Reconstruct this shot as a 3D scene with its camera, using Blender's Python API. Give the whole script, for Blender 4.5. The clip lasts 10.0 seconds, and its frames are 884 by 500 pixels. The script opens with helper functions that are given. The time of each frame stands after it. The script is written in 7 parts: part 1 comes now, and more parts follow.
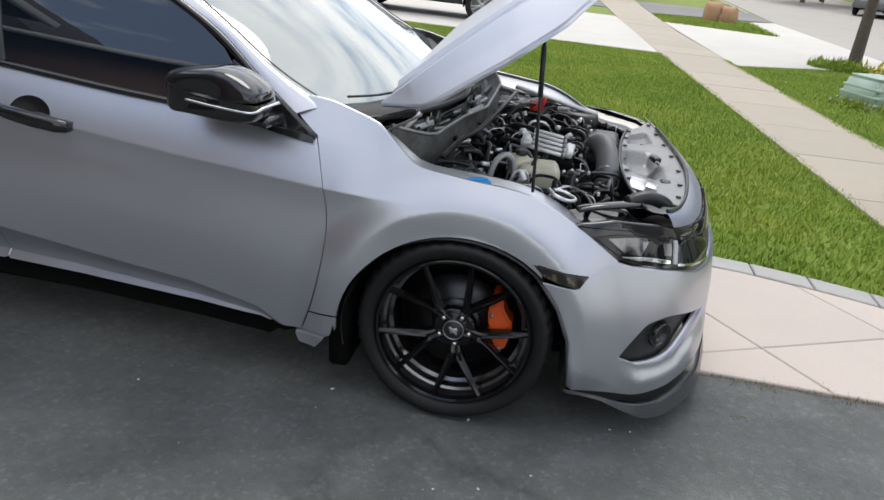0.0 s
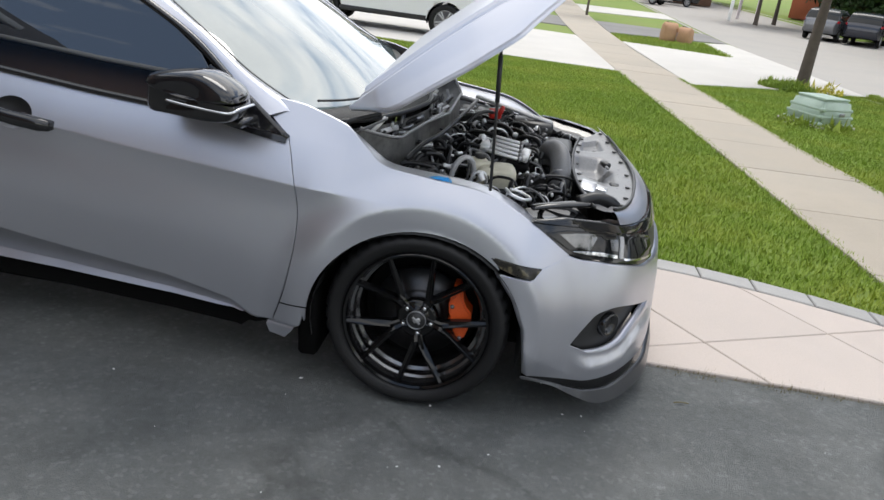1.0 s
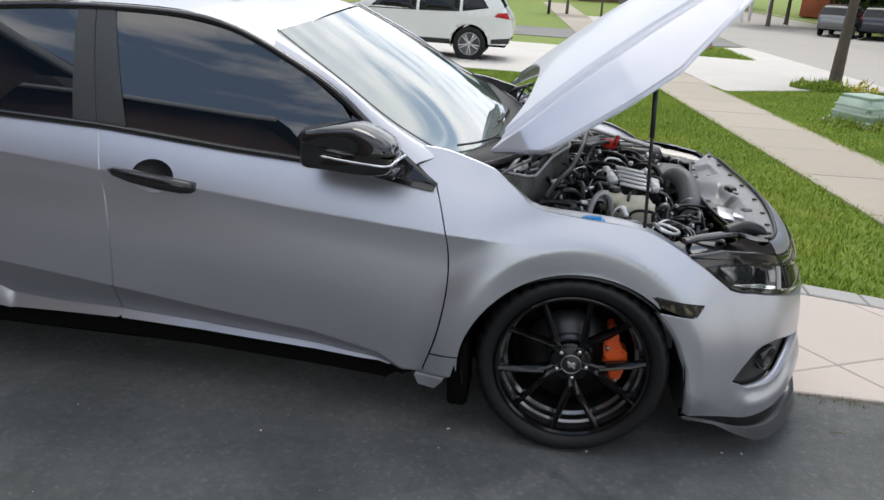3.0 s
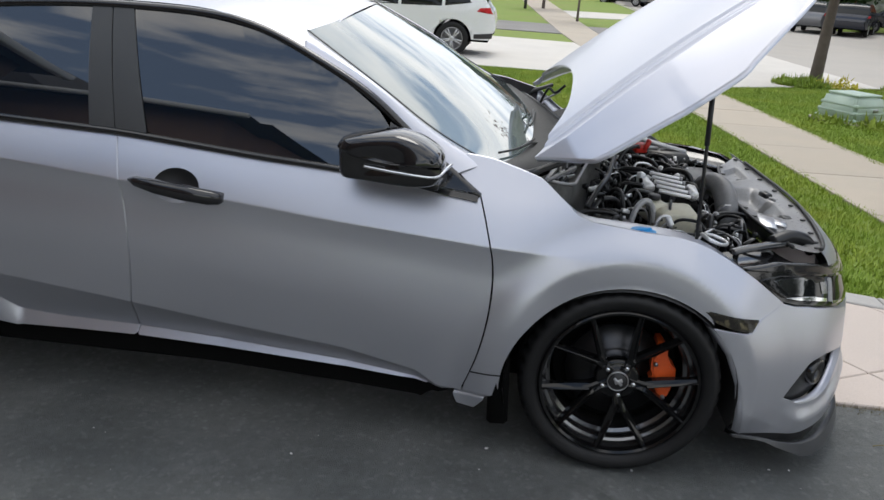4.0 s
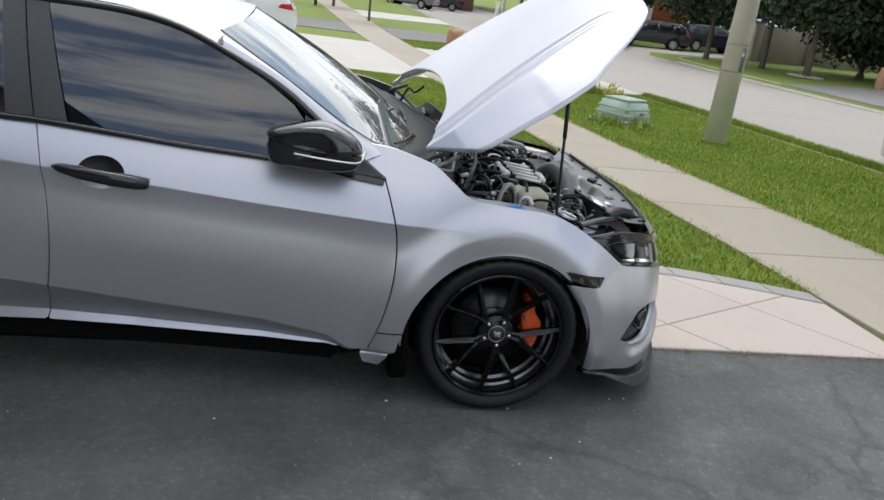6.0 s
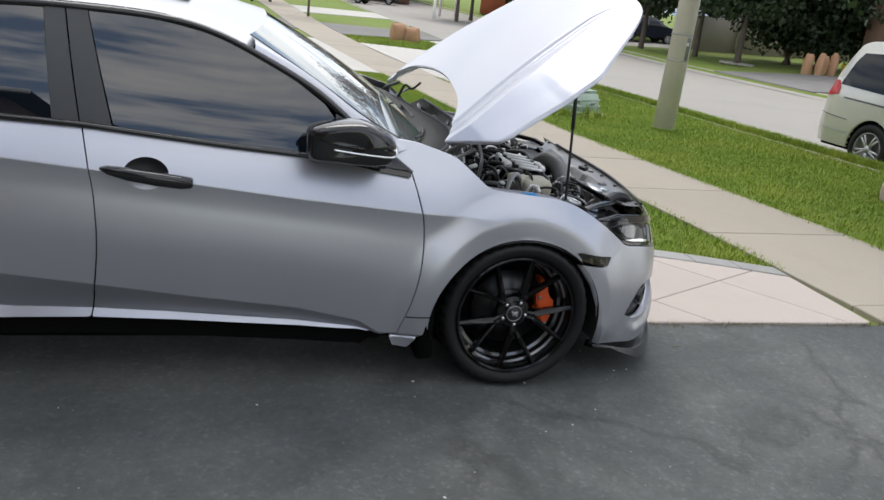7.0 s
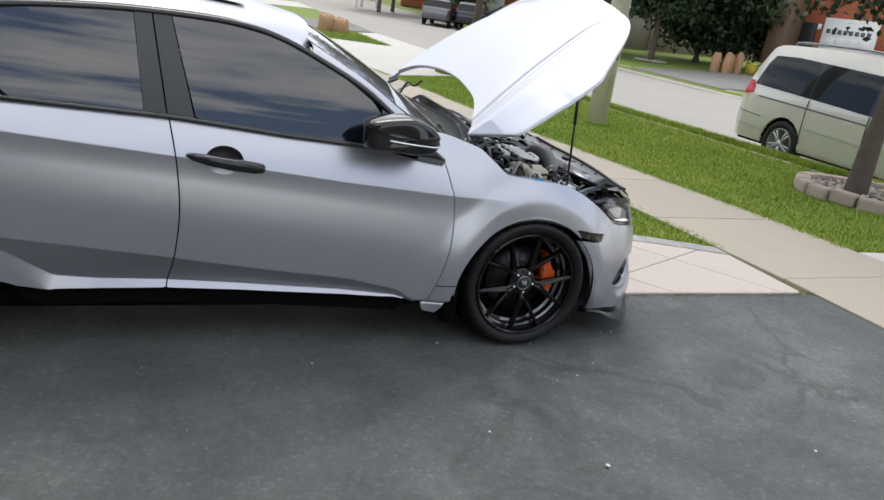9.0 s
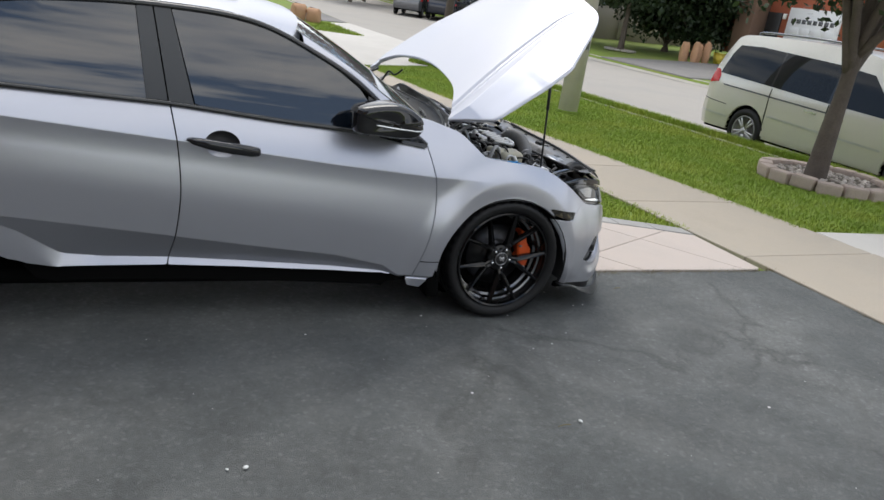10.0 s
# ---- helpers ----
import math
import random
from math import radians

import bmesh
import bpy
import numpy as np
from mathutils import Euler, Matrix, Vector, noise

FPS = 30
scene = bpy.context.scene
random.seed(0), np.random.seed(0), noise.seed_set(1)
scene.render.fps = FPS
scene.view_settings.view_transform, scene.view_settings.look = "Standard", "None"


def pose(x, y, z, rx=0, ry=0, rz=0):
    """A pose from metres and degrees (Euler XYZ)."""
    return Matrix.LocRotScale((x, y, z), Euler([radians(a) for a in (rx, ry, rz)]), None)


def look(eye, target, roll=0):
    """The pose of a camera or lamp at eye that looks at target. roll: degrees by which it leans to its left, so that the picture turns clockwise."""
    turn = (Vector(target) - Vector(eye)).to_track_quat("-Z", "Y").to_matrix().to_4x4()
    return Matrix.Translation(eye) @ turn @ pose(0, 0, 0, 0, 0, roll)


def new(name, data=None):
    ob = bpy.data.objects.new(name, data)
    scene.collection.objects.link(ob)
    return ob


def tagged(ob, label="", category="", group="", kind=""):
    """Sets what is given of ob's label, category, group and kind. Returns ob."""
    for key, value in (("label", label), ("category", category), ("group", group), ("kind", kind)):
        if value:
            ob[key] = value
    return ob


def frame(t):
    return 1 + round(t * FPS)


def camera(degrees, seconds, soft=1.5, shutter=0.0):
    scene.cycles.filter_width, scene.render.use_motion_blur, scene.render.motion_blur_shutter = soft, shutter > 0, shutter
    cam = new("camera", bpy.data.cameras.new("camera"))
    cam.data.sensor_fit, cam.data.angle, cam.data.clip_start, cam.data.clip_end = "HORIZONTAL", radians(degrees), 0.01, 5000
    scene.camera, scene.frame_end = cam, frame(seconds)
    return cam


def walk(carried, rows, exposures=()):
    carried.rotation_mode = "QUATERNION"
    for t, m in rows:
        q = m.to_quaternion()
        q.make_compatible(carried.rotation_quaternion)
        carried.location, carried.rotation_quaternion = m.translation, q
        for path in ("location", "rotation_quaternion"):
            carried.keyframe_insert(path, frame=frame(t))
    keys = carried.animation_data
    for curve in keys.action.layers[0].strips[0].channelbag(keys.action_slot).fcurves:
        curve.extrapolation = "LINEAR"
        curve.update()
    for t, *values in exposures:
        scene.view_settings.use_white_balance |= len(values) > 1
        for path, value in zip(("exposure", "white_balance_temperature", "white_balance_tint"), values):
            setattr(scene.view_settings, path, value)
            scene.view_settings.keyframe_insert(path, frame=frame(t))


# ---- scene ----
cam = camera(60.0, 10.0)
EXPOSURES = [(0, 0.53), (1, 0.54), (2, 0.54), (3.5, 0.38), (5, 0.35), (6, 0.34), (7.5, 0.37), (8, 0.50), (8.5, 0.51), (9, 0.46), (9.5, 0.37), (10, 0.35)]
PATH = [
    (0, (0.237, -2.154, 1.51), (-0.014, -0.32, 0.752), 6.3),
    (0.5, (0.241, -2.235, 1.51), (0.065, -0.379, 0.786), 7.1),
    (1, (0.266, -2.337, 1.509), (0.104, -0.474, 0.799), 7.5),
    (1.5, (0.224, -2.394, 1.517), (-0.022, -0.541, 0.805), 5.7),
    (2, (0.054, -2.414, 1.517), (-0.223, -0.557, 0.829), 4.3),
    (3.5, (-0.296, -2.223, 1.529), (-0.484, -0.347, 0.861), 3.7),
    (4, (-0.431, -2.188, 1.527), (-0.574, -0.312, 0.847), 4.2),
    (4.5, (-0.612, -2.233, 1.523), (-0.395, -0.348, 0.891), 7.1),
    (5, (-0.686, -2.367, 1.543), (-0.322, -0.499, 0.929), 7.8),
    (5.5, (-0.719, -2.526, 1.551), (-0.307, -0.668, 0.934), 7.9),
    (6, (-0.824, -2.577, 1.549), (-0.429, -0.721, 0.917), 7.9),
    (7.5, (-1.309, -2.803, 1.545), (-0.715, -1.003, 0.907), 7.0),
    (8, (-1.421, -2.911, 1.572), (-0.834, -1.121, 0.9), 7.5),
    (8.5, (-1.628, -2.943, 1.566), (-1.039, -1.15, 0.903), 7.8),
    (9, (-1.764, -3.01, 1.574), (-1.018, -1.262, 0.952), 8.8),
    (9.5, (-1.837, -3.145, 1.583), (-1.048, -1.402, 1.0), 9.5),
    (10, (-1.899, -3.228, 1.586), (-1.089, -1.514, 0.951), 8.9),
]
walk(cam, [(t, look(eye, target, roll)) for t, eye, target, roll in PATH], EXPOSURES)

# ---- light: a bright, cloudy summer day ----
world = bpy.data.worlds.new("cloudy_sky")
scene.world = world
world.use_nodes = True
wn, wl = world.node_tree.nodes, world.node_tree.links
wn.clear()
SUN_EL, SUN_AZ = radians(62), radians(85)
sky = wn.new("ShaderNodeTexSky")
sky.sky_type, sky.sun_disc, sky.sun_elevation, sky.sun_rotation = "NISHITA", False, SUN_EL, radians(90) - SUN_AZ
sky_gain = wn.new("ShaderNodeMix")
sky_gain.data_type, sky_gain.blend_type = "RGBA", "MULTIPLY"
sky_gain.inputs[0].default_value = 1.0
sky_gain.inputs[7].default_value = (0.085, 0.085, 0.085, 1)
coord = wn.new("ShaderNodeTexCoord")
squash = wn.new("ShaderNodeMapping")
squash.inputs["Scale"].default_value = (1.0, 1.0, 3.2)
cloud = wn.new("ShaderNodeTexNoise")
cloud.inputs["Scale"].default_value, cloud.inputs["Detail"].default_value, cloud.inputs["Roughness"].default_value = 2.1, 7.0, 0.55
shape = wn.new("ShaderNodeValToRGB")
shape.color_ramp.elements[0].position, shape.color_ramp.elements[0].color = 0.42, (0.31, 0.42, 0.62, 1)
shape.color_ramp.elements[1].position, shape.color_ramp.elements[1].color = 0.59, (1.40, 1.37, 1.32, 1)
middle = shape.color_ramp.elements.new(0.5)
middle.color = (1.02, 1.05, 1.09, 1)
cover = wn.new("ShaderNodeMix")
cover.data_type = "RGBA"
cover.inputs[0].default_value = 0.82
back = wn.new("ShaderNodeBackground")
back.inputs["Strength"].default_value = 1.0
out = wn.new("ShaderNodeOutputWorld")
wl.new(coord.outputs["Generated"], squash.inputs["Vector"])
wl.new(squash.outputs["Vector"], cloud.inputs["Vector"])
wl.new(cloud.outputs["Fac"], shape.inputs["Fac"])
wl.new(sky.outputs["Color"], sky_gain.inputs[6])
wl.new(sky_gain.outputs[2], cover.inputs[6])
wl.new(shape.outputs["Color"], cover.inputs[7])
# the veil of cloud is brightest round the hidden sun
SUN_DIR = Vector((math.cos(SUN_EL) * math.cos(SUN_AZ), math.cos(SUN_EL) * math.sin(SUN_AZ), math.sin(SUN_EL)))
toward = wn.new("ShaderNodeVectorMath")
toward.operation = "DOT_PRODUCT"
toward.inputs[1].default_value = SUN_DIR
glow = wn.new("ShaderNodeMapRange")
glow.interpolation_type = "SMOOTHSTEP"
glow.inputs[1].default_value, glow.inputs[2].default_value = 0.45, 1.0
glow.inputs[3].default_value, glow.inputs[4].default_value = 1.08, 1.14
wl.new(coord.outputs["Generated"], toward.inputs[0])
wl.new(toward.outputs["Value"], glow.inputs[0])
wl.new(glow.outputs[0], back.inputs["Strength"])
wl.new(cover.outputs[2], back.inputs["Color"])
wl.new(back.outputs["Background"], out.inputs["Surface"])

sun_data = bpy.data.lights.new("sun", "SUN")
sun_data.energy, sun_data.angle, sun_data.color = 1.05, radians(30), (1.0, 0.96, 0.90)
sun = new("sun", sun_data)
sun.matrix_basis = look(tuple(SUN_DIR * 30), (0, 0, 0))

# ---- materials ----
def material(name, base, rough=0.6, metal=0.0, spread=0.12, big=1.5, fine=40.0, bump=0.0, bump_scale=None, coat=0.0, second=None,
             second_at=(0.45, 0.62), rough_spread=0.08, island=0.0, spec=0.5):
    """A procedural surface: a base colour that varies at two scales, an optional second colour in patches, and fine relief."""
    m = bpy.data.materials.new(name)
    m.use_nodes = True
    n, l = m.node_tree.nodes, m.node_tree.links
    p = n["Principled BSDF"]
    p.inputs["Metallic"].default_value = metal
    p.inputs["Specular IOR Level"].default_value = spec
    p.inputs["Coat Weight"].default_value = coat
    p.inputs["Coat Roughness"].default_value = 0.04
    place = n.new("ShaderNodeTexCoord")
    wide, small = n.new("ShaderNodeTexNoise"), n.new("ShaderNodeTexNoise")
    for tex, size, detail in ((wide, big, 5.0), (small, fine, 4.0)):
        tex.inputs["Scale"].default_value, tex.inputs["Detail"].default_value, tex.inputs["Roughness"].default_value = size, detail, 0.6
        l.new(place.outputs["Object"], tex.inputs["Vector"])
    blend = n.new("ShaderNodeMath")
    blend.operation = "MULTIPLY_ADD"
    blend.inputs[1].default_value = 0.6
    half = n.new("ShaderNodeMath")
    half.operation = "MULTIPLY"
    half.inputs[1].default_value = 0.4
    l.new(small.outputs["Fac"], half.inputs[0])
    l.new(wide.outputs["Fac"], blend.inputs[0])
    l.new(half.outputs[0], blend.inputs[2])
    ramp = n.new("ShaderNodeMapRange")
    ramp.inputs[1].default_value, ramp.inputs[2].default_value = 0.3, 0.7
    ramp.inputs[3].default_value, ramp.inputs[4].default_value = 1 - spread, 1 + spread
    l.new(blend.outputs[0], ramp.inputs[0])
    tint = n.new("ShaderNodeMix")
    tint.data_type, tint.blend_type = "RGBA", "MULTIPLY"
    tint.inputs[0].default_value = 1.0
    tint.inputs[6].default_value = (*base, 1)
    if second:
        patch = n.new("ShaderNodeMapRange")
        patch.inputs[1].default_value, patch.inputs[2].default_value = second_at
        l.new(wide.outputs["Fac"], patch.inputs[0])
        two = n.new("ShaderNodeMix")
        two.data_type = "RGBA"
        two.inputs[6].default_value, two.inputs[7].default_value = (*base, 1), (*second, 1)
        l.new(patch.outputs[0], two.inputs[0])
        l.new(two.outputs[2], tint.inputs[6])
    last = ramp.outputs[0]
    if island:
        geo = n.new("ShaderNodeNewGeometry")
        info = n.new("ShaderNodeObjectInfo")
        both = n.new("ShaderNodeMath")
        both.operation = "ADD"
        l.new(geo.outputs["Random Per Island"], both.inputs[0])
        l.new(info.outputs["Random"], both.inputs[1])
        vary = n.new("ShaderNodeMapRange")
        vary.inputs[2].default_value = 2.0
        vary.inputs[3].default_value, vary.inputs[4].default_value = 1 - island, 1 + island
        l.new(both.outputs[0], vary.inputs[0])
        times = n.new("ShaderNodeMath")
        times.operation = "MULTIPLY"
        l.new(last, times.inputs[0])
        l.new(vary.outputs[0], times.inputs[1])
        last = times.outputs[0]
    l.new(last, tint.inputs[7])
    l.new(tint.outputs[2], p.inputs["Base Color"])
    shine = n.new("ShaderNodeMapRange")
    shine.inputs[3].default_value, shine.inputs[4].default_value = max(rough - rough_spread, 0.01), min(rough + rough_spread, 1.0)
    l.new(small.outputs["Fac"], shine.inputs[0])
    l.new(shine.outputs[0], p.inputs["Roughness"])
    if bump:
        relief = n.new("ShaderNodeBump")
        relief.inputs["Strength"].default_value, relief.inputs["Distance"].default_value = bump, 0.01
        grain = small
        if bump_scale:
            grain = n.new("ShaderNodeTexNoise")
            grain.inputs["Scale"].default_value, grain.inputs["Detail"].default_value = bump_scale, 6.0
            l.new(place.outputs["Object"], grain.inputs["Vector"])
        l.new(grain.outputs["Fac"], relief.inputs["Height"])
        l.new(relief.outputs["Normal"], p.inputs["Normal"])
    return m


def glassy(name, base, rough=0.02, spec=0.5, coat=0.0):
    m = material(name, base, rough, 0.0, 0.05, 2.0, 30.0, rough_spread=0.01, spec=spec, coat=coat)
    m.node_tree.nodes["Principled BSDF"].inputs["Coat IOR"].default_value = 1.6
    m.node_tree.nodes["Principled BSDF"].inputs["Coat Roughness"].default_value = rough
    return m


def aged(m):
    """Weathers a sealed surface: pale stones that show through, mottling, and meandering dark marks of old sealer."""
    n, l = m.node_tree.nodes, m.node_tree.links
    p = n["Principled BSDF"]
    source = p.inputs["Base Color"].links[0].from_socket
    place = n.new("ShaderNodeTexCoord")
    factors = []
    stones = n.new("ShaderNodeTexVoronoi")
    stones.inputs["Scale"].default_value = 70.0
    l.new(place.outputs["Object"], stones.inputs["Vector"])
    split = n.new("ShaderNodeSeparateColor")
    l.new(stones.outputs["Color"], split.inputs[0])
    bright = n.new("ShaderNodeMapRange")
    bright.inputs[1].default_value, bright.inputs[2].default_value = 0.80, 1.0
    bright.inputs[3].default_value, bright.inputs[4].default_value = 0.97, 1.28
    l.new(split.outputs[0], bright.inputs[0])
    factors.append(bright.outputs[0])
    for scale, detail, lo, hi in ((3.2, 7.0, 0.80, 1.20), (24.0, 5.0, 0.88, 1.12)):
        mottle = n.new("ShaderNodeTexNoise")
        mottle.inputs["Scale"].default_value, mottle.inputs["Detail"].default_value, mottle.inputs["Roughness"].default_value = scale, detail, 0.65
        l.new(place.outputs["Object"], mottle.inputs["Vector"])
        span = n.new("ShaderNodeMapRange")
        span.inputs[1].default_value, span.inputs[2].default_value = 0.32, 0.68
        span.inputs[3].default_value, span.inputs[4].default_value = lo, hi
        l.new(mottle.outputs["Fac"], span.inputs[0])
        factors.append(span.outputs[0])
    # contour lines of a bent noise, kept only here and there
    bend = n.new("ShaderNodeTexNoise")
    bend.inputs["Scale"].default_value, bend.inputs["Detail"].default_value, bend.inputs["Distortion"].default_value = 0.75, 5.0, 0.7
    keep = n.new("ShaderNodeTexNoise")
    keep.inputs["Scale"].default_value = 0.9
    for tex in (bend, keep):
        l.new(place.outputs["Object"], tex.inputs["Vector"])
    off = n.new("ShaderNodeMath")
    off.operation = "SUBTRACT"
    off.inputs[1].default_value = 0.5
    l.new(bend.outputs["Fac"], off.inputs[0])
    dist = n.new("ShaderNodeMath")
    dist.operation = "ABSOLUTE"
    l.new(off.outputs[0], dist.inputs[0])
    line = n.new("ShaderNodeMapRange")
    line.inputs[1].default_value, line.inputs[2].default_value, line.inputs[3].default_value, line.inputs[4].default_value = 0.0, 0.022, 1.0, 0.0
    l.new(dist.outputs[0], line.inputs[0])
    there = n.new("ShaderNodeMapRange")
    there.inputs[1].default_value, there.inputs[2].default_value = 0.48, 0.60
    l.new(keep.outputs["Fac"], there.inputs[0])
    both = n.new("ShaderNodeMath")
    both.operation = "MULTIPLY"
    l.new(line.outputs[0], both.inputs[0])
    l.new(there.outputs[0], both.inputs[1])
    dark = n.new("ShaderNodeMapRange")
    dark.inputs[3].default_value, dark.inputs[4].default_value = 1.0, 0.66
    l.new(both.outputs[0], dark.inputs[0])
    factors.append(dark.outputs[0])
    for f in factors:
        mix = n.new("ShaderNodeMix")
        mix.data_type, mix.blend_type = "RGBA", "MULTIPLY"
        mix.inputs[0].default_value = 1.0
        l.new(source, mix.inputs[6])
        l.new(f, mix.inputs[7])
        source = mix.outputs[2]
    l.new(source, p.inputs["Base Color"])
    return m


PAINT = material("silver_metallic_paint", (0.540, 0.550, 0.605), 0.33, 0.80, 0.03, 1.2, 900.0, coat=0.20, rough_spread=0.03)
# the body's silver, darkened so the downturned lip carries its shade in its colour
SHADED_LIP = material("shaded_silver_lip_paint", (0.075, 0.077, 0.084), 0.34, 0.5, 0.06, 2.0, 300.0, coat=0.2)
GLOSS_BLACK = material("gloss_black", (0.012, 0.012, 0.013), 0.12, 0.0, 0.1, 3.0, 60.0, coat=0.4, rough_spread=0.04)
SATIN_BLACK = material("satin_black_plastic", (0.02, 0.02, 0.021), 0.42, 0.0, 0.2, 4.0, 200.0, bump=0.05)
ROUGH_BLACK = material("grained_black_plastic", (0.028, 0.028, 0.028), 0.62, 0.0, 0.25, 5.0, 260.0, bump=0.15)
PILLAR_BLACK = material("pillar_trim", (0.055, 0.057, 0.06), 0.38, 0.0, 0.08, 2.0, 120.0, rough_spread=0.05)
# near-zero colour, almost no sheen: paints deep shade, and serves black parts too
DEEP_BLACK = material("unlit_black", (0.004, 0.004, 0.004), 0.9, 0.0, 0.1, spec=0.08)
CAR_GLASS = glassy("dark_vehicle_glass", (0.010, 0.012, 0.014), 0.03, 0.35, 0.0)
TINTED = glassy("tinted_glass", (0.005, 0.009, 0.016), 0.012, 1.0, 0.58)
# the pale base adds bright sky haze to the glass as colour
WINDSHIELD = glassy("hazed_windshield_glass", (0.165, 0.205, 0.205), 0.02, 1.0, 1.0)
CHROME = material("chrome", (0.75, 0.76, 0.78), 0.12, 1.0, 0.05, 3.0, 80.0)
ALUMINIUM = material("cast_aluminium", (0.74, 0.74, 0.75), 0.30, 0.9, 0.22, 9.0, 160.0, bump=0.2)
BRIGHT_CAST = material("bright_machined_cast", (0.80, 0.80, 0.80), 0.32, 0.35, 0.12, 9.0, 160.0, bump=0.1)
STEEL = material("bare_steel", (0.36, 0.36, 0.37), 0.4, 0.9, 0.25, 10.0, 120.0)
RUBBER = material("tyre_rubber", (0.010, 0.010, 0.0108), 0.52, 0.0, 0.25, 6.0, 150.0, bump=0.12, spec=0.32)
WHEEL_BLACK = material("wheel_gloss_black", (0.006, 0.006, 0.0065), 0.08, 0.0, 0.15, 6.0, 90.0, spec=0.38, coat=0.05, rough_spread=0.03)
BARREL = material("polished_black_barrel", (0.20, 0.20, 0.205), 0.20, 0.9, 0.2, 9.0, 60.0)
ALLOY_GREY = material("satin_silver_plastic", (0.42, 0.42, 0.43), 0.3, 0.5, 0.1, 9.0, 90.0)
MIRROR_BLACK = material("mirror_cap_black", (0.012, 0.012, 0.014), 0.10, 0.0, 0.1, 3.0, 60.0, spec=0.5, coat=0.4, rough_spread=0.03)
CALIPER = material("orange_caliper_paint", (0.72, 0.10, 0.015), 0.4, 0.0, 0.15, 8.0, 120.0)
DISC = material("brake_disc_steel", (0.07, 0.07, 0.073), 0.35, 0.95, 0.2, 12.0, 200.0)
HOSE = material("rubber_hose", (0.008, 0.008, 0.009), 0.34, 0.0, 0.3, 8.0, 120.0)
BAY_GREY = material("bay_plastic_grey", (0.46, 0.46, 0.465), 0.36, 0.15, 0.2, 6.0, 90.0, second=(0.36, 0.36, 0.365))
BULKHEAD = material("bulkhead_grey", (0.19, 0.186, 0.178), 0.5, 0.1, 0.3, 7.0, 60.0, second=(0.05, 0.05, 0.048))
INTAKE = material("intake_pipe_grey", (0.20, 0.20, 0.205), 0.45, 0.1, 0.2, 8.0, 120.0)
COVER_GREY = material("radiator_cover_grey", (0.25, 0.25, 0.255), 0.30, 0.1, 0.18, 6.0, 90.0, second=(0.20, 0.20, 0.205))
RESERVOIR = material("yellowed_plastic", (0.60, 0.57, 0.45), 0.42, 0.0, 0.15, 8.0, 60.0)
BLUE_CAP = material("blue_cap", (0.02, 0.30, 0.70), 0.4, 0.0, 0.1)
RED_CAP = material("red_cover", (0.55, 0.03, 0.02), 0.4, 0.0, 0.2)
LENS = material("clear_lamp_lens", (0.010, 0.011, 0.012), 0.03, 0.0, 0.2, 9.0, 40.0, rough_spread=0.01, spec=0.45)
REFLECTOR = material("lamp_reflector", (0.15, 0.155, 0.16), 0.05, 0.9, 0.2, 14.0, 60.0, coat=0.5)
AMBER = material("smoked_marker_lens", (0.018, 0.016, 0.013), 0.15, 0.0, 0.3, 42.0, 160.0, second=(0.10, 0.085, 0.05), second_at=(0.56, 0.64))
RED_LENS = material("red_lamp_lens", (0.50, 0.015, 0.02), 0.15, 0.0, 0.2, 20.0, 80.0)
ASPHALT = material("sealed_asphalt", (0.120, 0.128, 0.126), 0.66, 0.0, 0.30, 0.9, 130.0, bump=0.9, bump_scale=260.0, second=(0.150, 0.155, 0.150), second_at=(0.42, 0.62))
aged(ASPHALT)
ROAD = material("worn_road", (0.40, 0.372, 0.335), 0.85, 0.0, 0.14, 0.35, 60.0, bump=0.3, second=(0.35, 0.328, 0.30))
DARK_DRIVE = material("old_asphalt_drive", (0.22, 0.21, 0.20), 0.85, 0.0, 0.2, 0.6, 70.0, bump=0.3)
CONCRETE = material("pink_grey_concrete", (0.56, 0.485, 0.435), 0.85, 0.0, 0.12, 1.3, 120.0, bump=0.25, island=0.06, second=(0.51, 0.445, 0.40))
SIDEWALK = material("sidewalk_concrete", (0.435, 0.380, 0.308), 0.88, 0.0, 0.14, 0.9, 110.0, bump=0.25, island=0.08, second=(0.385, 0.340, 0.280))
PALE_CONCRETE = material("pale_concrete", (0.575, 0.548, 0.505), 0.85, 0.0, 0.08, 0.8, 80.0, bump=0.2)
KERB = material("kerb_concrete", (0.40, 0.375, 0.335), 0.9, 0.0, 0.18, 1.5, 60.0, bump=0.3)
BORDER = material("grey_border_stone", (0.36, 0.35, 0.335), 0.85, 0.0, 0.14, 3.0, 90.0, bump=0.35, island=0.14)
JOINT = material("dark_joint_sand", (0.10, 0.085, 0.065), 0.95, 0.0, 0.3, 4.0, 90.0)
SOIL = material("lawn_soil", (0.18, 0.26, 0.040), 0.95, 0.0, 0.3, 0.5, 25.0, bump=0.4, second=(0.17, 0.25, 0.035))
FAR_GRASS = material("distant_grass", (0.19, 0.265, 0.045), 0.95, 0.0, 0.22, 0.25, 12.0, bump=0.5, second=(0.18, 0.22, 0.05))
GRASS = material("grass_blade", (0.240, 0.345, 0.036), 0.62, 0.0, 0.24, 0.8, 9.0, island=0.22, second=(0.285, 0.345, 0.045))
EDGE_GRASS = material("dry_edge_grass", (0.22, 0.185, 0.085), 0.8, 0.0, 0.3, 4.0, 40.0, island=0.3)
BARK = material("tree_bark", (0.105, 0.085, 0.070), 0.9, 0.0, 0.3, 7.0, 60.0, bump=0.8, bump_scale=45.0)
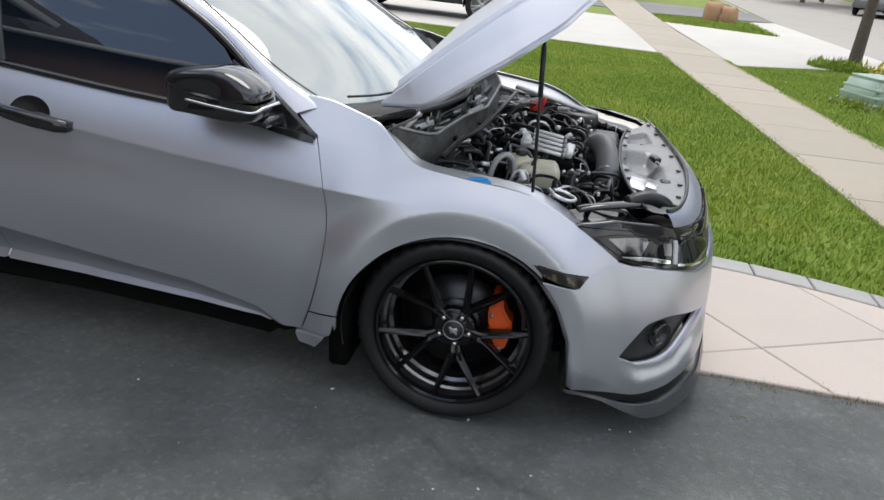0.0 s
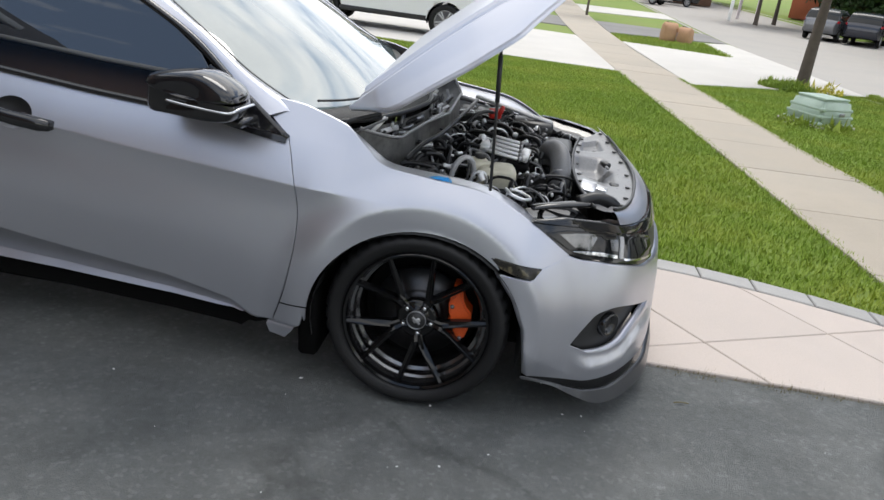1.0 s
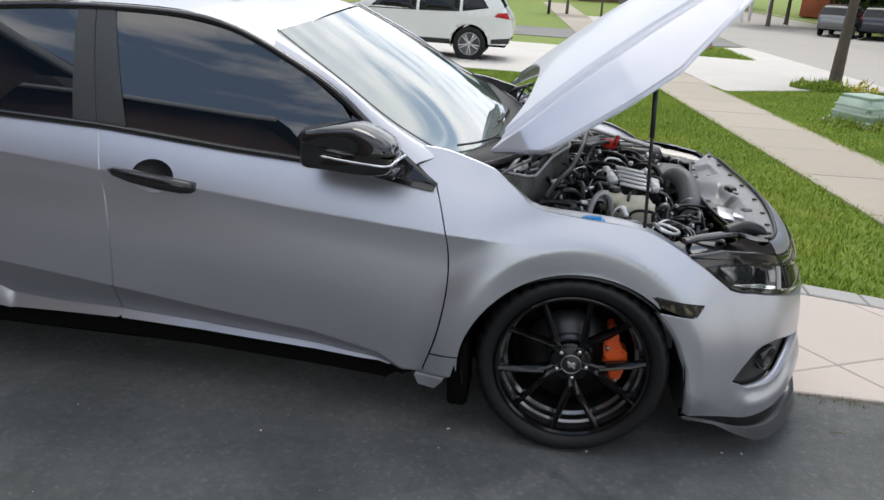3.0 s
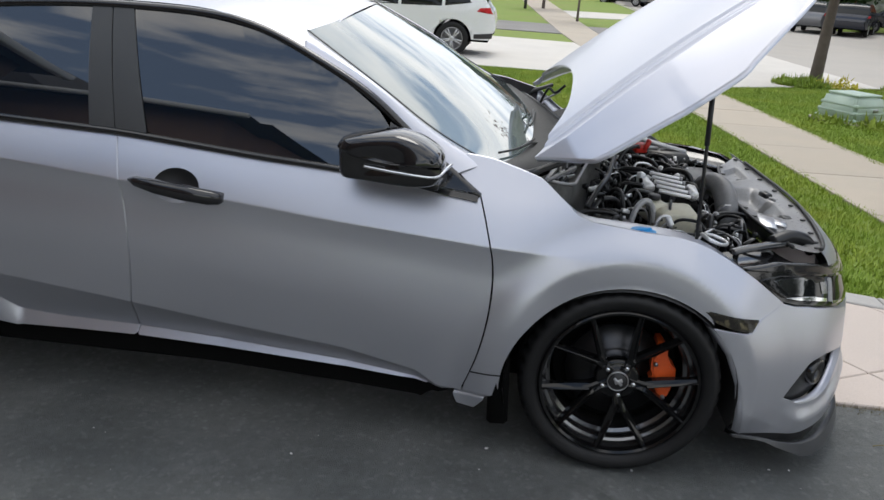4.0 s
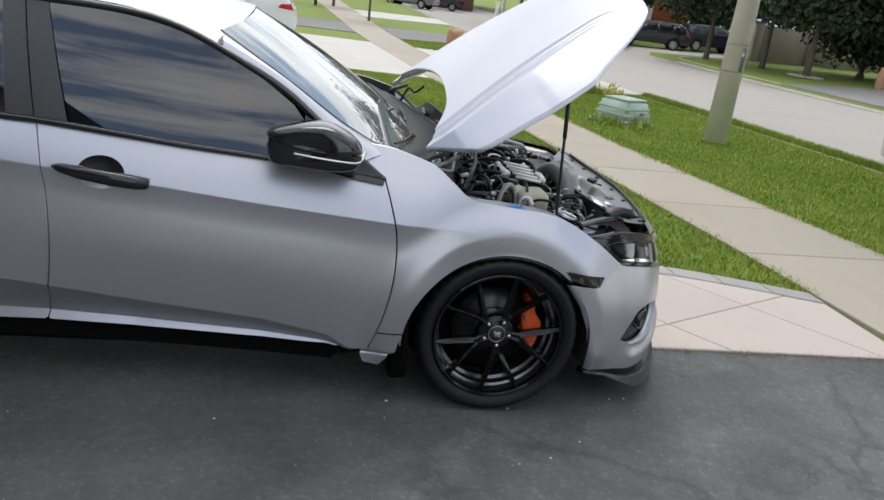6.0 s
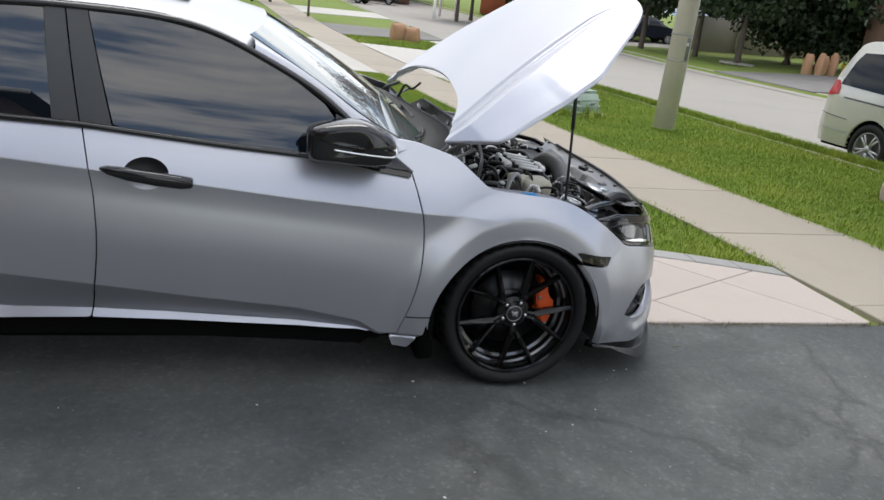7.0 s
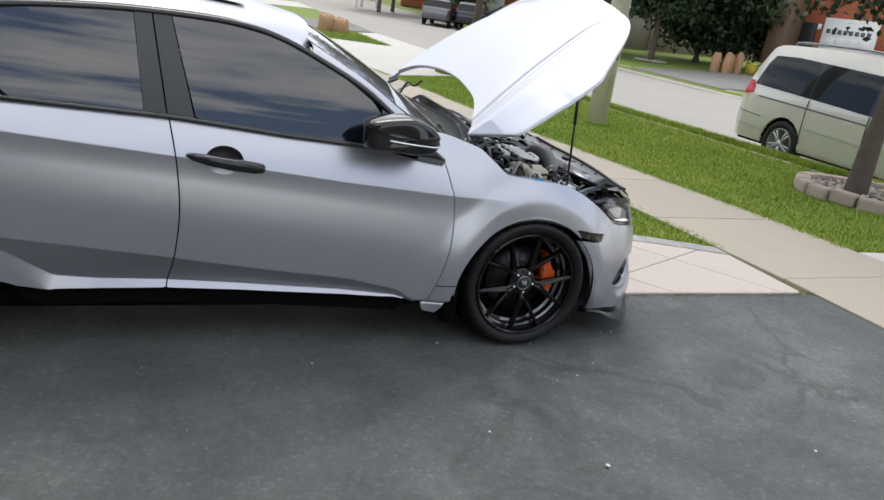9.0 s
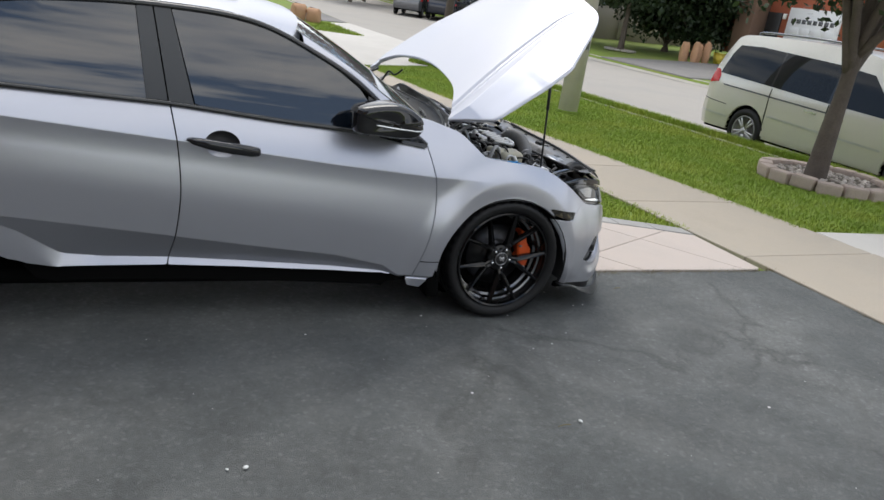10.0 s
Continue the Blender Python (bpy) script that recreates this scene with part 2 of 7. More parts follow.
LEAF = material("green_leaf", (0.035, 0.075, 0.018), 0.55, 0.0, 0.3, 0.8, 10.0, island=0.45)
LEAF_DARK = material("dark_leaf", (0.020, 0.040, 0.014), 0.55, 0.0, 0.3, 0.8, 10.0, island=0.45)
LEAF_RED = material("maroon_leaf", (0.10, 0.022, 0.018), 0.55, 0.0, 0.3, 0.8, 10.0, island=0.4)
FLOWER = material("yellow_flower", (0.55, 0.48, 0.06), 0.7, 0.0, 0.2, island=0.25)
POLE = material("spun_concrete_pole", (0.78, 0.70, 0.73), 0.8, 0.0, 0.12, 2.0, 70.0, bump=0.2)
PLATE = material("grey_sign_plate", (0.20, 0.20, 0.20), 0.5, 0.3, 0.1)
WHITE_MARK = material("white_marking", (0.75, 0.75, 0.74), 0.6, 0.0, 0.08)
BOX_GREEN = material("pale_green_steel", (0.40, 0.50, 0.42), 0.45, 0.0, 0.10, 3.0, 60.0, bump=0.05)
STONE = material("planter_block", (0.42, 0.34, 0.29), 0.9, 0.0, 0.2, 3.0, 60.0, bump=0.5, island=0.12)
GRAVEL = material("pale_gravel", (0.50, 0.45, 0.40), 0.9, 0.0, 0.2, 5.0, 60.0, bump=0.6, island=0.4)
WHITE_PAINT = material("white_car_paint", (0.78, 0.79, 0.80), 0.25, 0.0, 0.03, 1.0, 300.0, coat=0.6)
BEIGE_PAINT = material("beige_car_paint", (0.67, 0.65, 0.59), 0.30, 0.45, 0.04, 1.0, 300.0, coat=0.5)
BLACK_PAINT = material("black_car_paint", (0.012, 0.013, 0.018), 0.2, 0.0, 0.1, 1.0, 300.0, coat=0.6)
NAVY_PAINT = material("navy_car_paint", (0.022, 0.026, 0.04), 0.22, 0.2, 0.1, 1.0, 300.0, coat=0.6)
GREY_PAINT = material("grey_car_paint", (0.16, 0.165, 0.18), 0.25, 0.4, 0.05, 1.0, 300.0, coat=0.6)
ALLOY = material("silver_alloy", (0.58, 0.58, 0.59), 0.32, 0.8, 0.1, 6.0, 90.0)
BRICK = material("red_brick", (0.36, 0.105, 0.055), 0.85, 0.0, 0.18, 1.0, 30.0, bump=0.3, island=0.15)
BROWN_BRICK = material("brown_brick", (0.20, 0.125, 0.09), 0.85, 0.0, 0.18, 1.0, 30.0, bump=0.3, island=0.15)
ROOF = material("asphalt_shingle", (0.085, 0.078, 0.072), 0.92, 0.0, 0.25, 1.0, 30.0, bump=0.4, island=0.2)
SIDING = material("pale_render", (0.52, 0.48, 0.42), 0.9, 0.0, 0.1, 0.6, 20.0, bump=0.2)
WALL_BEIGE = material("beige_wall_panel", (0.40, 0.37, 0.33), 0.9, 0.0, 0.12, 0.5, 20.0, bump=0.2, island=0.08)
DOOR_WHITE = material("white_door_paint", (0.72, 0.73, 0.74), 0.5, 0.0, 0.06)
PAPER = material("brown_paper_bag", (0.47, 0.275, 0.16), 0.8, 0.0, 0.15, 3.0, 25.0, bump=0.5, bump_scale=14.0)
BIN_BLUE = material("blue_bin_plastic", (0.03, 0.16, 0.40), 0.5, 0.0, 0.1)
BIN_YELLOW = material("yellow_bag_plastic", (0.60, 0.47, 0.06), 0.5, 0.0, 0.15)

# ---- building tools ----
def spline(points, steps=6, closed=False):
    """A smooth curve through control points (Catmull-Rom)."""
    p = [Vector(q) for q in points]
    n, made = len(p), []
    for i in range(n if closed else n - 1):
        if closed:
            a, b, c, d = p[i - 1], p[i], p[(i + 1) % n], p[(i + 2) % n]
        else:
            a, b, c, d = p[max(i - 1, 0)], p[i], p[i + 1], p[min(i + 2, n - 1)]
        for k in range(steps):
            t = k / steps
            made.append(0.5 * (2 * b + (c - a) * t + (2 * a - 5 * b + 4 * c - d) * t * t + (3 * b - a - 3 * c + d) * t ** 3))
    if not closed:
        made.append(p[-1])
    return [tuple(v) for v in made]


def smooth(t):
    t = min(max(t, 0.0), 1.0)
    return t * t * (3 - 2 * t)


def along(x, xs, vs):
    return float(np.interp(x, xs, vs))


def thing(name, label, category, at=(0, 0, 0), turn=0.0, group="", kind=""):
    ob = new(name)
    ob.empty_display_size = 0.2
    ob.matrix_basis = pose(*at, 0, 0, turn)
    return tagged(ob, label, category, group, kind)


def finish(name, bm, mat, shade=True, normals=None):
    me = bpy.data.meshes.new(name)
    if shade:
        for f in bm.faces:
            f.smooth = True
    bm.to_mesh(me)
    bm.free()
    for m in (mat if isinstance(mat, (list, tuple)) else [mat]):
        me.materials.append(m)
    return me


def part(name, bm, mat, parent, label="", at=None, local=True, shade=True):
    """One mesh object under a thing or under a part. local: the mesh is given in the parent's own frame; else in the world's."""
    me = bm if isinstance(bm, bpy.types.Mesh) else finish(name, bm, mat, shade)
    ob = new(name, me)
    ob.parent = parent
    if not local:
        ob.matrix_parent_inverse = parent.matrix_basis.inverted()
    if at is not None:
        ob.matrix_basis = at
    return tagged(ob, label)


def solo(name, bm, mat, label, category, at=None, group="", kind="", shade=True):
    ob = new(name, bm if isinstance(bm, bpy.types.Mesh) else finish(name, bm, mat, shade))
    if at is not None:
        ob.matrix_basis = at
    return tagged(ob, label, category, group, kind)


def sharp(me, degrees=32):
    me.set_sharp_from_angle(angle=radians(degrees))
    return me


def box(sx, sy, sz, at=(0, 0, 0), bevel=0.0, turn=(0, 0, 0), bm=None, segments=1):
    own = bmesh.new()
    bmesh.ops.create_cube(own, size=1.0, matrix=Matrix.Diagonal((sx, sy, sz, 1)))
    if bevel:
        bmesh.ops.bevel(own, geom=own.edges[:], offset=min(bevel, 0.48 * min(sx, sy, sz)), segments=segments, affect="EDGES", profile=0.6)
    bmesh.ops.transform(own, matrix=pose(*at, *turn), verts=own.verts[:])
    return join(bm, own)


def join(bm, own):
    if bm is None:
        return own
    me = bpy.data.meshes.new("joined")
    own.to_mesh(me)
    own.free()
    bm.from_mesh(me)
    bpy.data.meshes.remove(me)
    return bm


def rod(r, length, at=(0, 0, 0), turn=(0, 0, 0), segments=16, top=None, bevel=0.0, bm=None):
    """A round bar along its own z, from its base at the given place."""
    own = bmesh.new()
    bmesh.ops.create_cone(own, cap_ends=True, segments=segments, radius1=r, radius2=r if top is None else top, depth=length)
    bmesh.ops.translate(own, vec=(0, 0, length / 2), verts=own.verts[:])
    if bevel:
        rims = [e for e in own.edges if abs(e.verts[0].co.z - e.verts[1].co.z) < 1e-6]
        bmesh.ops.bevel(own, geom=rims, offset=bevel, segments=2, affect="EDGES", profile=0.6)
    bmesh.ops.transform(own, matrix=pose(*at, *turn), verts=own.verts[:])
    return join(bm, own)


def ball(r, at=(0, 0, 0), stretch=(1, 1, 1), segments=12, bm=None):
    own = bmesh.new()
    bmesh.ops.create_uvsphere(own, u_segments=segments, v_segments=max(6, segments // 2 + 2), radius=r)
    bmesh.ops.transform(own, matrix=Matrix.Translation(at) @ Matrix.Diagonal((*stretch, 1)), verts=own.verts[:])
    return join(bm, own)


def lathe(profile, segments=48, bm=None, ripple=None):
    """Turns (radius, height) pairs round the y axis; height runs along +y. ripple(k, i) may shift a radius."""
    own = bmesh.new()
    rings = []
    for k, (r, h) in enumerate(profile):
        ring = []
        for i in range(segments):
            a = 2 * math.pi * i / segments
            q = r + (ripple(k, i) if ripple else 0.0)
            ring.append(own.verts.new((q * math.cos(a), h, q * math.sin(a))))
        rings.append(ring)
    for a, b in zip(rings, rings[1:]):
        for i in range(segments):
            j = (i + 1) % segments
            own.faces.new((a[i], a[j], b[j], b[i]))
    return join(bm, own)


def tube(points, r, segments=8, steps=6, ends=True, bm=None, taper=None):
    """A round hose or wire through control points."""
    line = [Vector(p) for p in (spline(points, steps) if steps else points)]
    own = bmesh.new()
    rings, side = [], Vector((0.3, 0.2, 1.0))
    for i, p in enumerate(line):
        way = (line[min(i + 1, len(line) - 1)] - line[max(i - 1, 0)]).normalized()
        side = (side - way * side.dot(way))
        if side.length < 1e-4:
            side = way.orthogonal()
        side.normalize()
        other = way.cross(side)
        q = r if taper is None else r + (taper - r) * i / (len(line) - 1)
        rings.append([own.verts.new(p + q * (math.cos(a) * side + math.sin(a) * other)) for a in np.linspace(0, 2 * math.pi, segments, endpoint=False)])
    for a, b in zip(rings, rings[1:]):
        for i in range(segments):
            j = (i + 1) % segments
            own.faces.new((a[i], a[j], b[j], b[i]))
    if ends:
        own.faces.new(rings[0][::-1])
        own.faces.new(rings[-1])
    return join(bm, own)


def panel(outline, place, step=0.03, thick=(0, 0, 0), holes=(), out=None, name="panel", mat=None, step_v=None, more_v=()):
    """A sheet of bodywork: the outline in (u, v), cut into a fine net, laid onto the surface place(u, v), with edges folded
    back by thick. out: the side that faces outwards. Returns a mesh."""
    bm = bmesh.new()
    for loop in (outline, *holes):
        clean = [q for i, q in enumerate(loop) if math.dist(q, loop[i - 1]) > 1e-5]
        vs = [bm.verts.new((u, v, 0)) for u, v in clean]
        for i in range(len(vs)):
            bm.edges.new((vs[i - 1], vs[i]))
    bmesh.ops.triangle_fill(bm, use_beauty=True, use_dissolve=False, edges=bm.edges[:], normal=(0, 0, 1))
    us, vs = [v.co.x for v in bm.verts], [v.co.y for v in bm.verts]
    for lo, hi, no, k, st in ((min(us), max(us), (1, 0, 0), 0, step), (min(vs), max(vs), (0, 1, 0), 1, step_v or step)):
        for at in [i * st for i in range(math.floor(lo / st) + 1, math.ceil(hi / st))] + [m for m in more_v if k and lo < m < hi]:
            co = [0, 0, 0]
            co[k] = at
            bmesh.ops.bisect_plane(bm, geom=bm.verts[:] + bm.edges[:] + bm.faces[:], dist=1e-5, plane_co=co, plane_no=no)
    facing = {}
    for v in bm.verts:
        u, w = v.co.x, v.co.y
        p, e = Vector(place(u, w)), 0.003
        n = (Vector(place(u + e, w)) - Vector(place(u - e, w))).cross(Vector(place(u, w + e)) - Vector(place(u, w - e)))
        n = n.normalized() if n.length > 1e-12 else Vector((0, -1, 0))
        if out is not None and n.dot(Vector(out)) < 0:
            n = -n
        v.co, facing[v] = p, n
    for f in bm.faces:
        f.smooth = True
        f.normal_update()
    wrong = [f for f in bm.faces if f.normal.dot(sum((facing[v] for v in f.verts), Vector())) < 0]
    bmesh.ops.reverse_faces(bm, faces=wrong)
    if Vector(thick).length > 0:
        rim = [e for e in bm.edges if len(e.link_faces) == 1]
        grown = bmesh.ops.extrude_edge_only(bm, edges=rim)
        fresh = [g for g in grown["geom"] if isinstance(g, bmesh.types.BMVert)]
        for v in fresh:
            v.co += Vector(thick)
    bm.verts.index_update()
    normals = [tuple(facing[v]) if v in facing else (0.0, 0.0, 0.0) for v in bm.verts]
    me = bpy.data.meshes.new(name)
    bm.to_mesh(me)
    bm.free()
    me.normals_split_custom_set_from_vertices(normals)
    if mat is not None:
        me.materials.append(mat)
    return me


def mirrored(me, axis_y):
    """The same sheet for the other side of a car whose middle lies at axis_y."""
    made = me.copy()
    made.transform(Matrix.Translation((0, 2 * axis_y, 0)) @ Matrix.Diagonal((1, -1, 1, 1)))
    made.flip_normals()
    return made


def sheet(us, vs, place, name="sheet", mat=None, flip=False):
    """A smooth net over two rows of parameters."""
    verts = [tuple(place(u, v)) for u in us for v in vs]
    n = len(vs)
    faces = [(i * n + j, (i + 1) * n + j, (i + 1) * n + j + 1, i * n + j + 1) for i in range(len(us) - 1) for j in range(n - 1)]
    me = bpy.data.meshes.new(name)
    me.from_pydata(verts, [], [f[::-1] for f in faces] if flip else faces)
    me.polygons.foreach_set("use_smooth", [True] * len(faces))
    if mat is not None:
        me.materials.append(mat)
    return me

# ---- the ground ----
def ground_z(x, y):
    """The lie of the land: it falls gently along the street, and rises again past the far kerb."""
    fy = -0.018 * max(0.0, min(y, 20.0) - 1.9) + 0.012 * max(0.0, y - 30.0)
    fx = 0.02 * max(0.0, min(x, 8.0) - 2.5) + 0.04 * max(0.0, min(x, 60.0) - 17.0)
    return fx + fy


KERB_X, FAR_X, SIDE_Y0, SIDE_Y1, ROAD_DROP = 7.45, 18.5, 39.5, 48.0, 0.20


def on_road(x, y):
    return KERB_X < x < FAR_X or (x >= FAR_X and SIDE_Y0 < y < SIDE_Y1)


def walk_left(y):
    return 2.68 - 0.052 * max(y, 0.0)


def walk_right(y):
    return 4.15 - 0.10 * min(max(y, 0.0), 6.5) - 0.035 * max(0.0, y - 6.5)


def lines(*runs):
    return sorted({round(v, 4) for lo, hi, n in runs for v in np.linspace(lo, hi, n)})


def terrain():
    xs = lines((-300, -20, 8), (-20, KERB_X - 0.01, 30), (KERB_X + 0.01, FAR_X - 0.01, 10), (FAR_X + 0.01, 60, 16), (60, 400, 8))
    ys = lines((-300, -14, 8), (-14, SIDE_Y0, 56), (SIDE_Y0 + 0.02, SIDE_Y1, 8), (SIDE_Y1 + 0.02, 90, 16), (90, 500, 8))
    return sheet(xs, ys, lambda x, y: (x, y, ground_z(x, y) - (0.3 if on_road(x, y) else 0.03)), "ground", FAR_GRASS)


solo("ground", terrain(), None, "mown green grass over gently sloping earth", "ground", kind="structure")


def slab(corners, top, depth, name, mat, edge=0.006, rows=1):
    """A cast piece: four or more (x, y) corners, laid onto the land."""
    bm = bmesh.new()
    up = [bm.verts.new((x, y, ground_z(x, y) + top)) for x, y in corners]
    face = bm.faces.new(up)
    if face.normal.z < 0 or (face.normal_update() or face.normal.z < 0):
        bmesh.ops.reverse_faces(bm, faces=[face])
    grown = bmesh.ops.extrude_face_region(bm, geom=[face])
    low = [g for g in grown["geom"] if isinstance(g, bmesh.types.BMVert)]
    for v in low:
        v.co.z -= depth
    bmesh.ops.recalc_face_normals(bm, faces=bm.faces[:])
    if edge:
        rim = [e for e in bm.edges if all(f.normal.z > 0.5 or abs(f.normal.z) < 0.5 for f in e.link_faces) and any(f.normal.z > 0.5 for f in e.link_faces) and any(abs(f.normal.z) < 0.5 for f in e.link_faces)]
        bmesh.ops.bevel(bm, geom=rim, offset=edge, segments=1, affect="EDGES")
    me = bpy.data.meshes.new(name)
    bm.to_mesh(me)
    bm.free()
    me.materials.append(mat)
    return me


# the sealed asphalt driveway
ASPHALT_EDGE = 0.66
drive_net = sheet(lines((-12, 2.52, 60)), lines((-9, ASPHALT_EDGE, 40)), lambda x, y: (x if x < 2.3 else 2.3 + (x - 2.3) / 0.22 * (walk_left(y) - 2.315), y, ground_z(x, y) - 0.004 + 0.003 * noise.noise((x * 0.7, y * 0.7, 3))), "driveway", ASPHALT)
driveway = solo("driveway", drive_net, None, "dark sealed asphalt driveway with faint stains", "driveway", kind="structure")

# the road and the side street
road = solo("road", sheet(lines((KERB_X, FAR_X, 12)), lines((-120, 170, 120)), lambda x, y: (x, y, ground_z(x, y) - ROAD_DROP), "road", ROAD), None,
            "worn pale grey residential road", "road", kind="structure")
solo("side_road", sheet(lines((FAR_X - 0.5, 120, 40)), lines((SIDE_Y0, SIDE_Y1, 8)), lambda x, y: (x, y, ground_z(x, y) - ROAD_DROP + 0.004), "side_road", ROAD), None,
     "pale grey side street joining the road", "road", kind="structure")


def kerb(name, line, side):
    """A rolled concrete kerb: line of (x, y), with its road side given as a unit vector function."""
    section = [(-0.16, -0.015), (-0.02, -0.015), (0.03, -0.025), (0.10, -0.085), (0.34, -ROAD_DROP + 0.012), (0.36, -0.2), (-0.16, -0.2)]
    verts, faces, n = [], [], len(section)
    for i, (x, y) in enumerate(line):
        sx, sy = side(x, y, i)
        verts += [(x + d * sx, y + d * sy, ground_z(x, y) + h) for d, h in section]
    for i in range(len(line) - 1):
        for j in range(n):
            k = (j + 1) % n
            faces.append((i * n + j, (i + 1) * n + j, (i + 1) * n + k, i * n + k))
    me = bpy.data.meshes.new(name)
    me.from_pydata(verts, [], faces)
    me.materials.append(KERB)
    return solo(name, me, None, "low rolled concrete kerb along the road", "kerb", kind="structure")


kerb("kerb_near", [(KERB_X - 0.18, y) for y in np.linspace(-60, 120, 181)], lambda x, y, i: (1, 0))
kerb("kerb_far", [(FAR_X + 0.18, y) for y in np.linspace(-60, SIDE_Y0 - 4, 110)]
     + [(FAR_X + 0.18 + 4 * (1 - math.cos(a)), SIDE_Y0 - 4 + 3.8 * math.sin(a)) for a in np.linspace(0.1, math.pi / 2, 10)]
     + [(x, SIDE_Y0 - 0.18) for x in np.linspace(22.6, 110, 50)], lambda x, y, i: (-1, 0) if i < 110 else ((-0.7, 0.7) if i < 119 else (0, 1)))
kerb("kerb_beyond", [(FAR_X + 0.18, y) for y in np.linspace(SIDE_Y1 + 4, 150, 80)], lambda x, y, i: (-1, 0))


def pieces(region, cuts, top, depth, name, mat, parent, joint=0.005, edge=0.005):
    """Cuts a region of the ground along straight joints, each ((x, y), (dx, dy)), into separate cast pieces under parent."""
    bm = bmesh.new()
    bm.faces.new([bm.verts.new((x, y, 0)) for x, y in region])
    for (x, y), (dx, dy) in cuts:
        bmesh.ops.bisect_plane(bm, geom=bm.verts[:] + bm.edges[:] + bm.faces[:], dist=1e-5, plane_co=(x, y, 0), plane_no=(-dy, dx, 0))
    made = []
    for f in bm.faces:
        c = f.calc_center_median()
        if f.calc_area() < 0.004:
            continue
        corners = [(v.co.x + (c.x - v.co.x) / max((c - v.co).length, 1e-6) * joint, v.co.y + (c.y - v.co.y) / max((c - v.co).length, 1e-6) * joint) for v in f.verts]
        made.append(part(name, slab(corners, top, depth, name, mat, edge), None, parent))
    bm.free()
    return made


def base(name, region, drop, mat, label, category):
    bm = bmesh.new()
    bm.faces.new([bm.verts.new((x, y, ground_z(x, y) + drop)) for x, y in region])
    bmesh.ops.recalc_face_normals(bm, faces=bm.faces[:])
    return solo(name, bm, mat, label, category, kind="structure", shade=False)


# the concrete path beside the driveway, with a stone border along the lawn
def path_edge(x):
    return along(x, (-12, 0.6, 1.25, 1.58, 1.85, 2.1, 2.58), (2.07, 2.07, 2.03, 1.95, 1.87, 1.78, 1.57))


PATH_X = lines((-5.0, 0.6, 6), (0.6, 2.54, 12))
path_region = [(-5.0, ASPHALT_EDGE + 0.01), (2.54, ASPHALT_EDGE + 0.01)] + [(x, path_edge(x) - 0.17) for x in PATH_X[::-1]]
path = base("concrete_path", path_region[:2] + [(x, path_edge(x)) for x in PATH_X[::-1]], -0.018, JOINT, "pinkish concrete path with a grey stone border", "path")
diag = [((1.24 + k * 0.92, 0.97), (0.40, -0.55)) for k in range(-7, 3)]
cross = [((1.24, 0.97 + k * 0.95), (0.62, 0.32)) for k in range(-5, 6)]
pieces(path_region, diag + cross, 0.008, 0.05, "slab", CONCRETE, path, 0.004)
xs = lines((-5.0, 2.54, 27))
for a, b in zip(xs, xs[1:]):
    part("border_stone", slab([(a + 0.004, path_edge(a) - 0.165), (b - 0.004, path_edge(b) - 0.165), (b - 0.004, path_edge(b)), (a + 0.004, path_edge(a))], 0.014, 0.06, "border_stone", BORDER), None, path)

# the public sidewalk
SIDE_YS = lines((-10.0, 66.0, 52))
bed = sheet([0.0, 1.0], SIDE_YS, lambda k, y: (walk_left(y) + k * (walk_right(y) - walk_left(y)), y, ground_z(walk_left(y) + k * (walk_right(y) - walk_left(y)), y) - 0.02), "sidewalk", JOINT)
sidewalk = solo("sidewalk", bed, None, "grey concrete sidewalk in cast bays", "sidewalk", kind="structure")
shift = 0.93 - SIDE_YS[7]
for a, b in zip(SIDE_YS, SIDE_YS[1:]):
    a, b = a + shift, b + shift
    part("bay", slab([(walk_left(a), a + 0.006), (walk_right(a), a + 0.006), (walk_right(b), b - 0.006), (walk_left(b), b - 0.006)], 0.006 + random.uniform(-0.003, 0.003), 0.06, "bay", SIDEWALK), None, sidewalk)


def apron(name, corners, mat, label, top=0.004):
    me = slab(corners, top, 0.12, name, mat, 0.01)
    return solo(name, me, None, label, "driveway", kind="structure")


apron("apron", [(walk_right(-8) + 0.01, -8.0), (KERB_X - 0.18, -8.0), (KERB_X - 0.18, 1.2), (walk_right(1.50) + 0.01, 1.50)], PALE_CONCRETE, "pale concrete driveway apron")
apron("neighbour_drive", [(walk_left(14.1) - 0.012, 14.1), (walk_left(24.0) - 0.012, 24.0), (-14, 25.0), (-14, 14.0)], PALE_CONCRETE, "pale concrete driveway of the neighbouring house")
apron("neighbour_apron", [(walk_right(13.2) + 0.012, 13.2), (5.4, 14.4), (KERB_X - 0.18, 15.0), (KERB_X - 0.18, 28.4), (6.15, 27.4), (6.0, 22.4), (walk_right(24.0) + 0.012, 24.1)], PALE_CONCRETE, "pale concrete driveway apron")
apron("second_drive", [(walk_left(28.2) - 0.012, 28.2), (walk_left(33.6) - 0.012, 33.6), (-14, 33.6), (-14, 28.2)], DARK_DRIVE, "grey driveway")
apron("second_apron", [(walk_right(27.6) + 0.012, 27.6), (KERB_X - 0.18, 28.6), (KERB_X - 0.18, 32.9), (walk_right(33.6) + 0.012, 33.6)], DARK_DRIVE, "grey asphalt driveway apron")
apron("third_apron", [(walk_right(40.5) + 0.012, 40.5), (KERB_X - 0.18, 41.2), (KERB_X - 0.18, 46.5), (walk_right(47) + 0.012, 47)], PALE_CONCRETE, "pale concrete driveway apron")
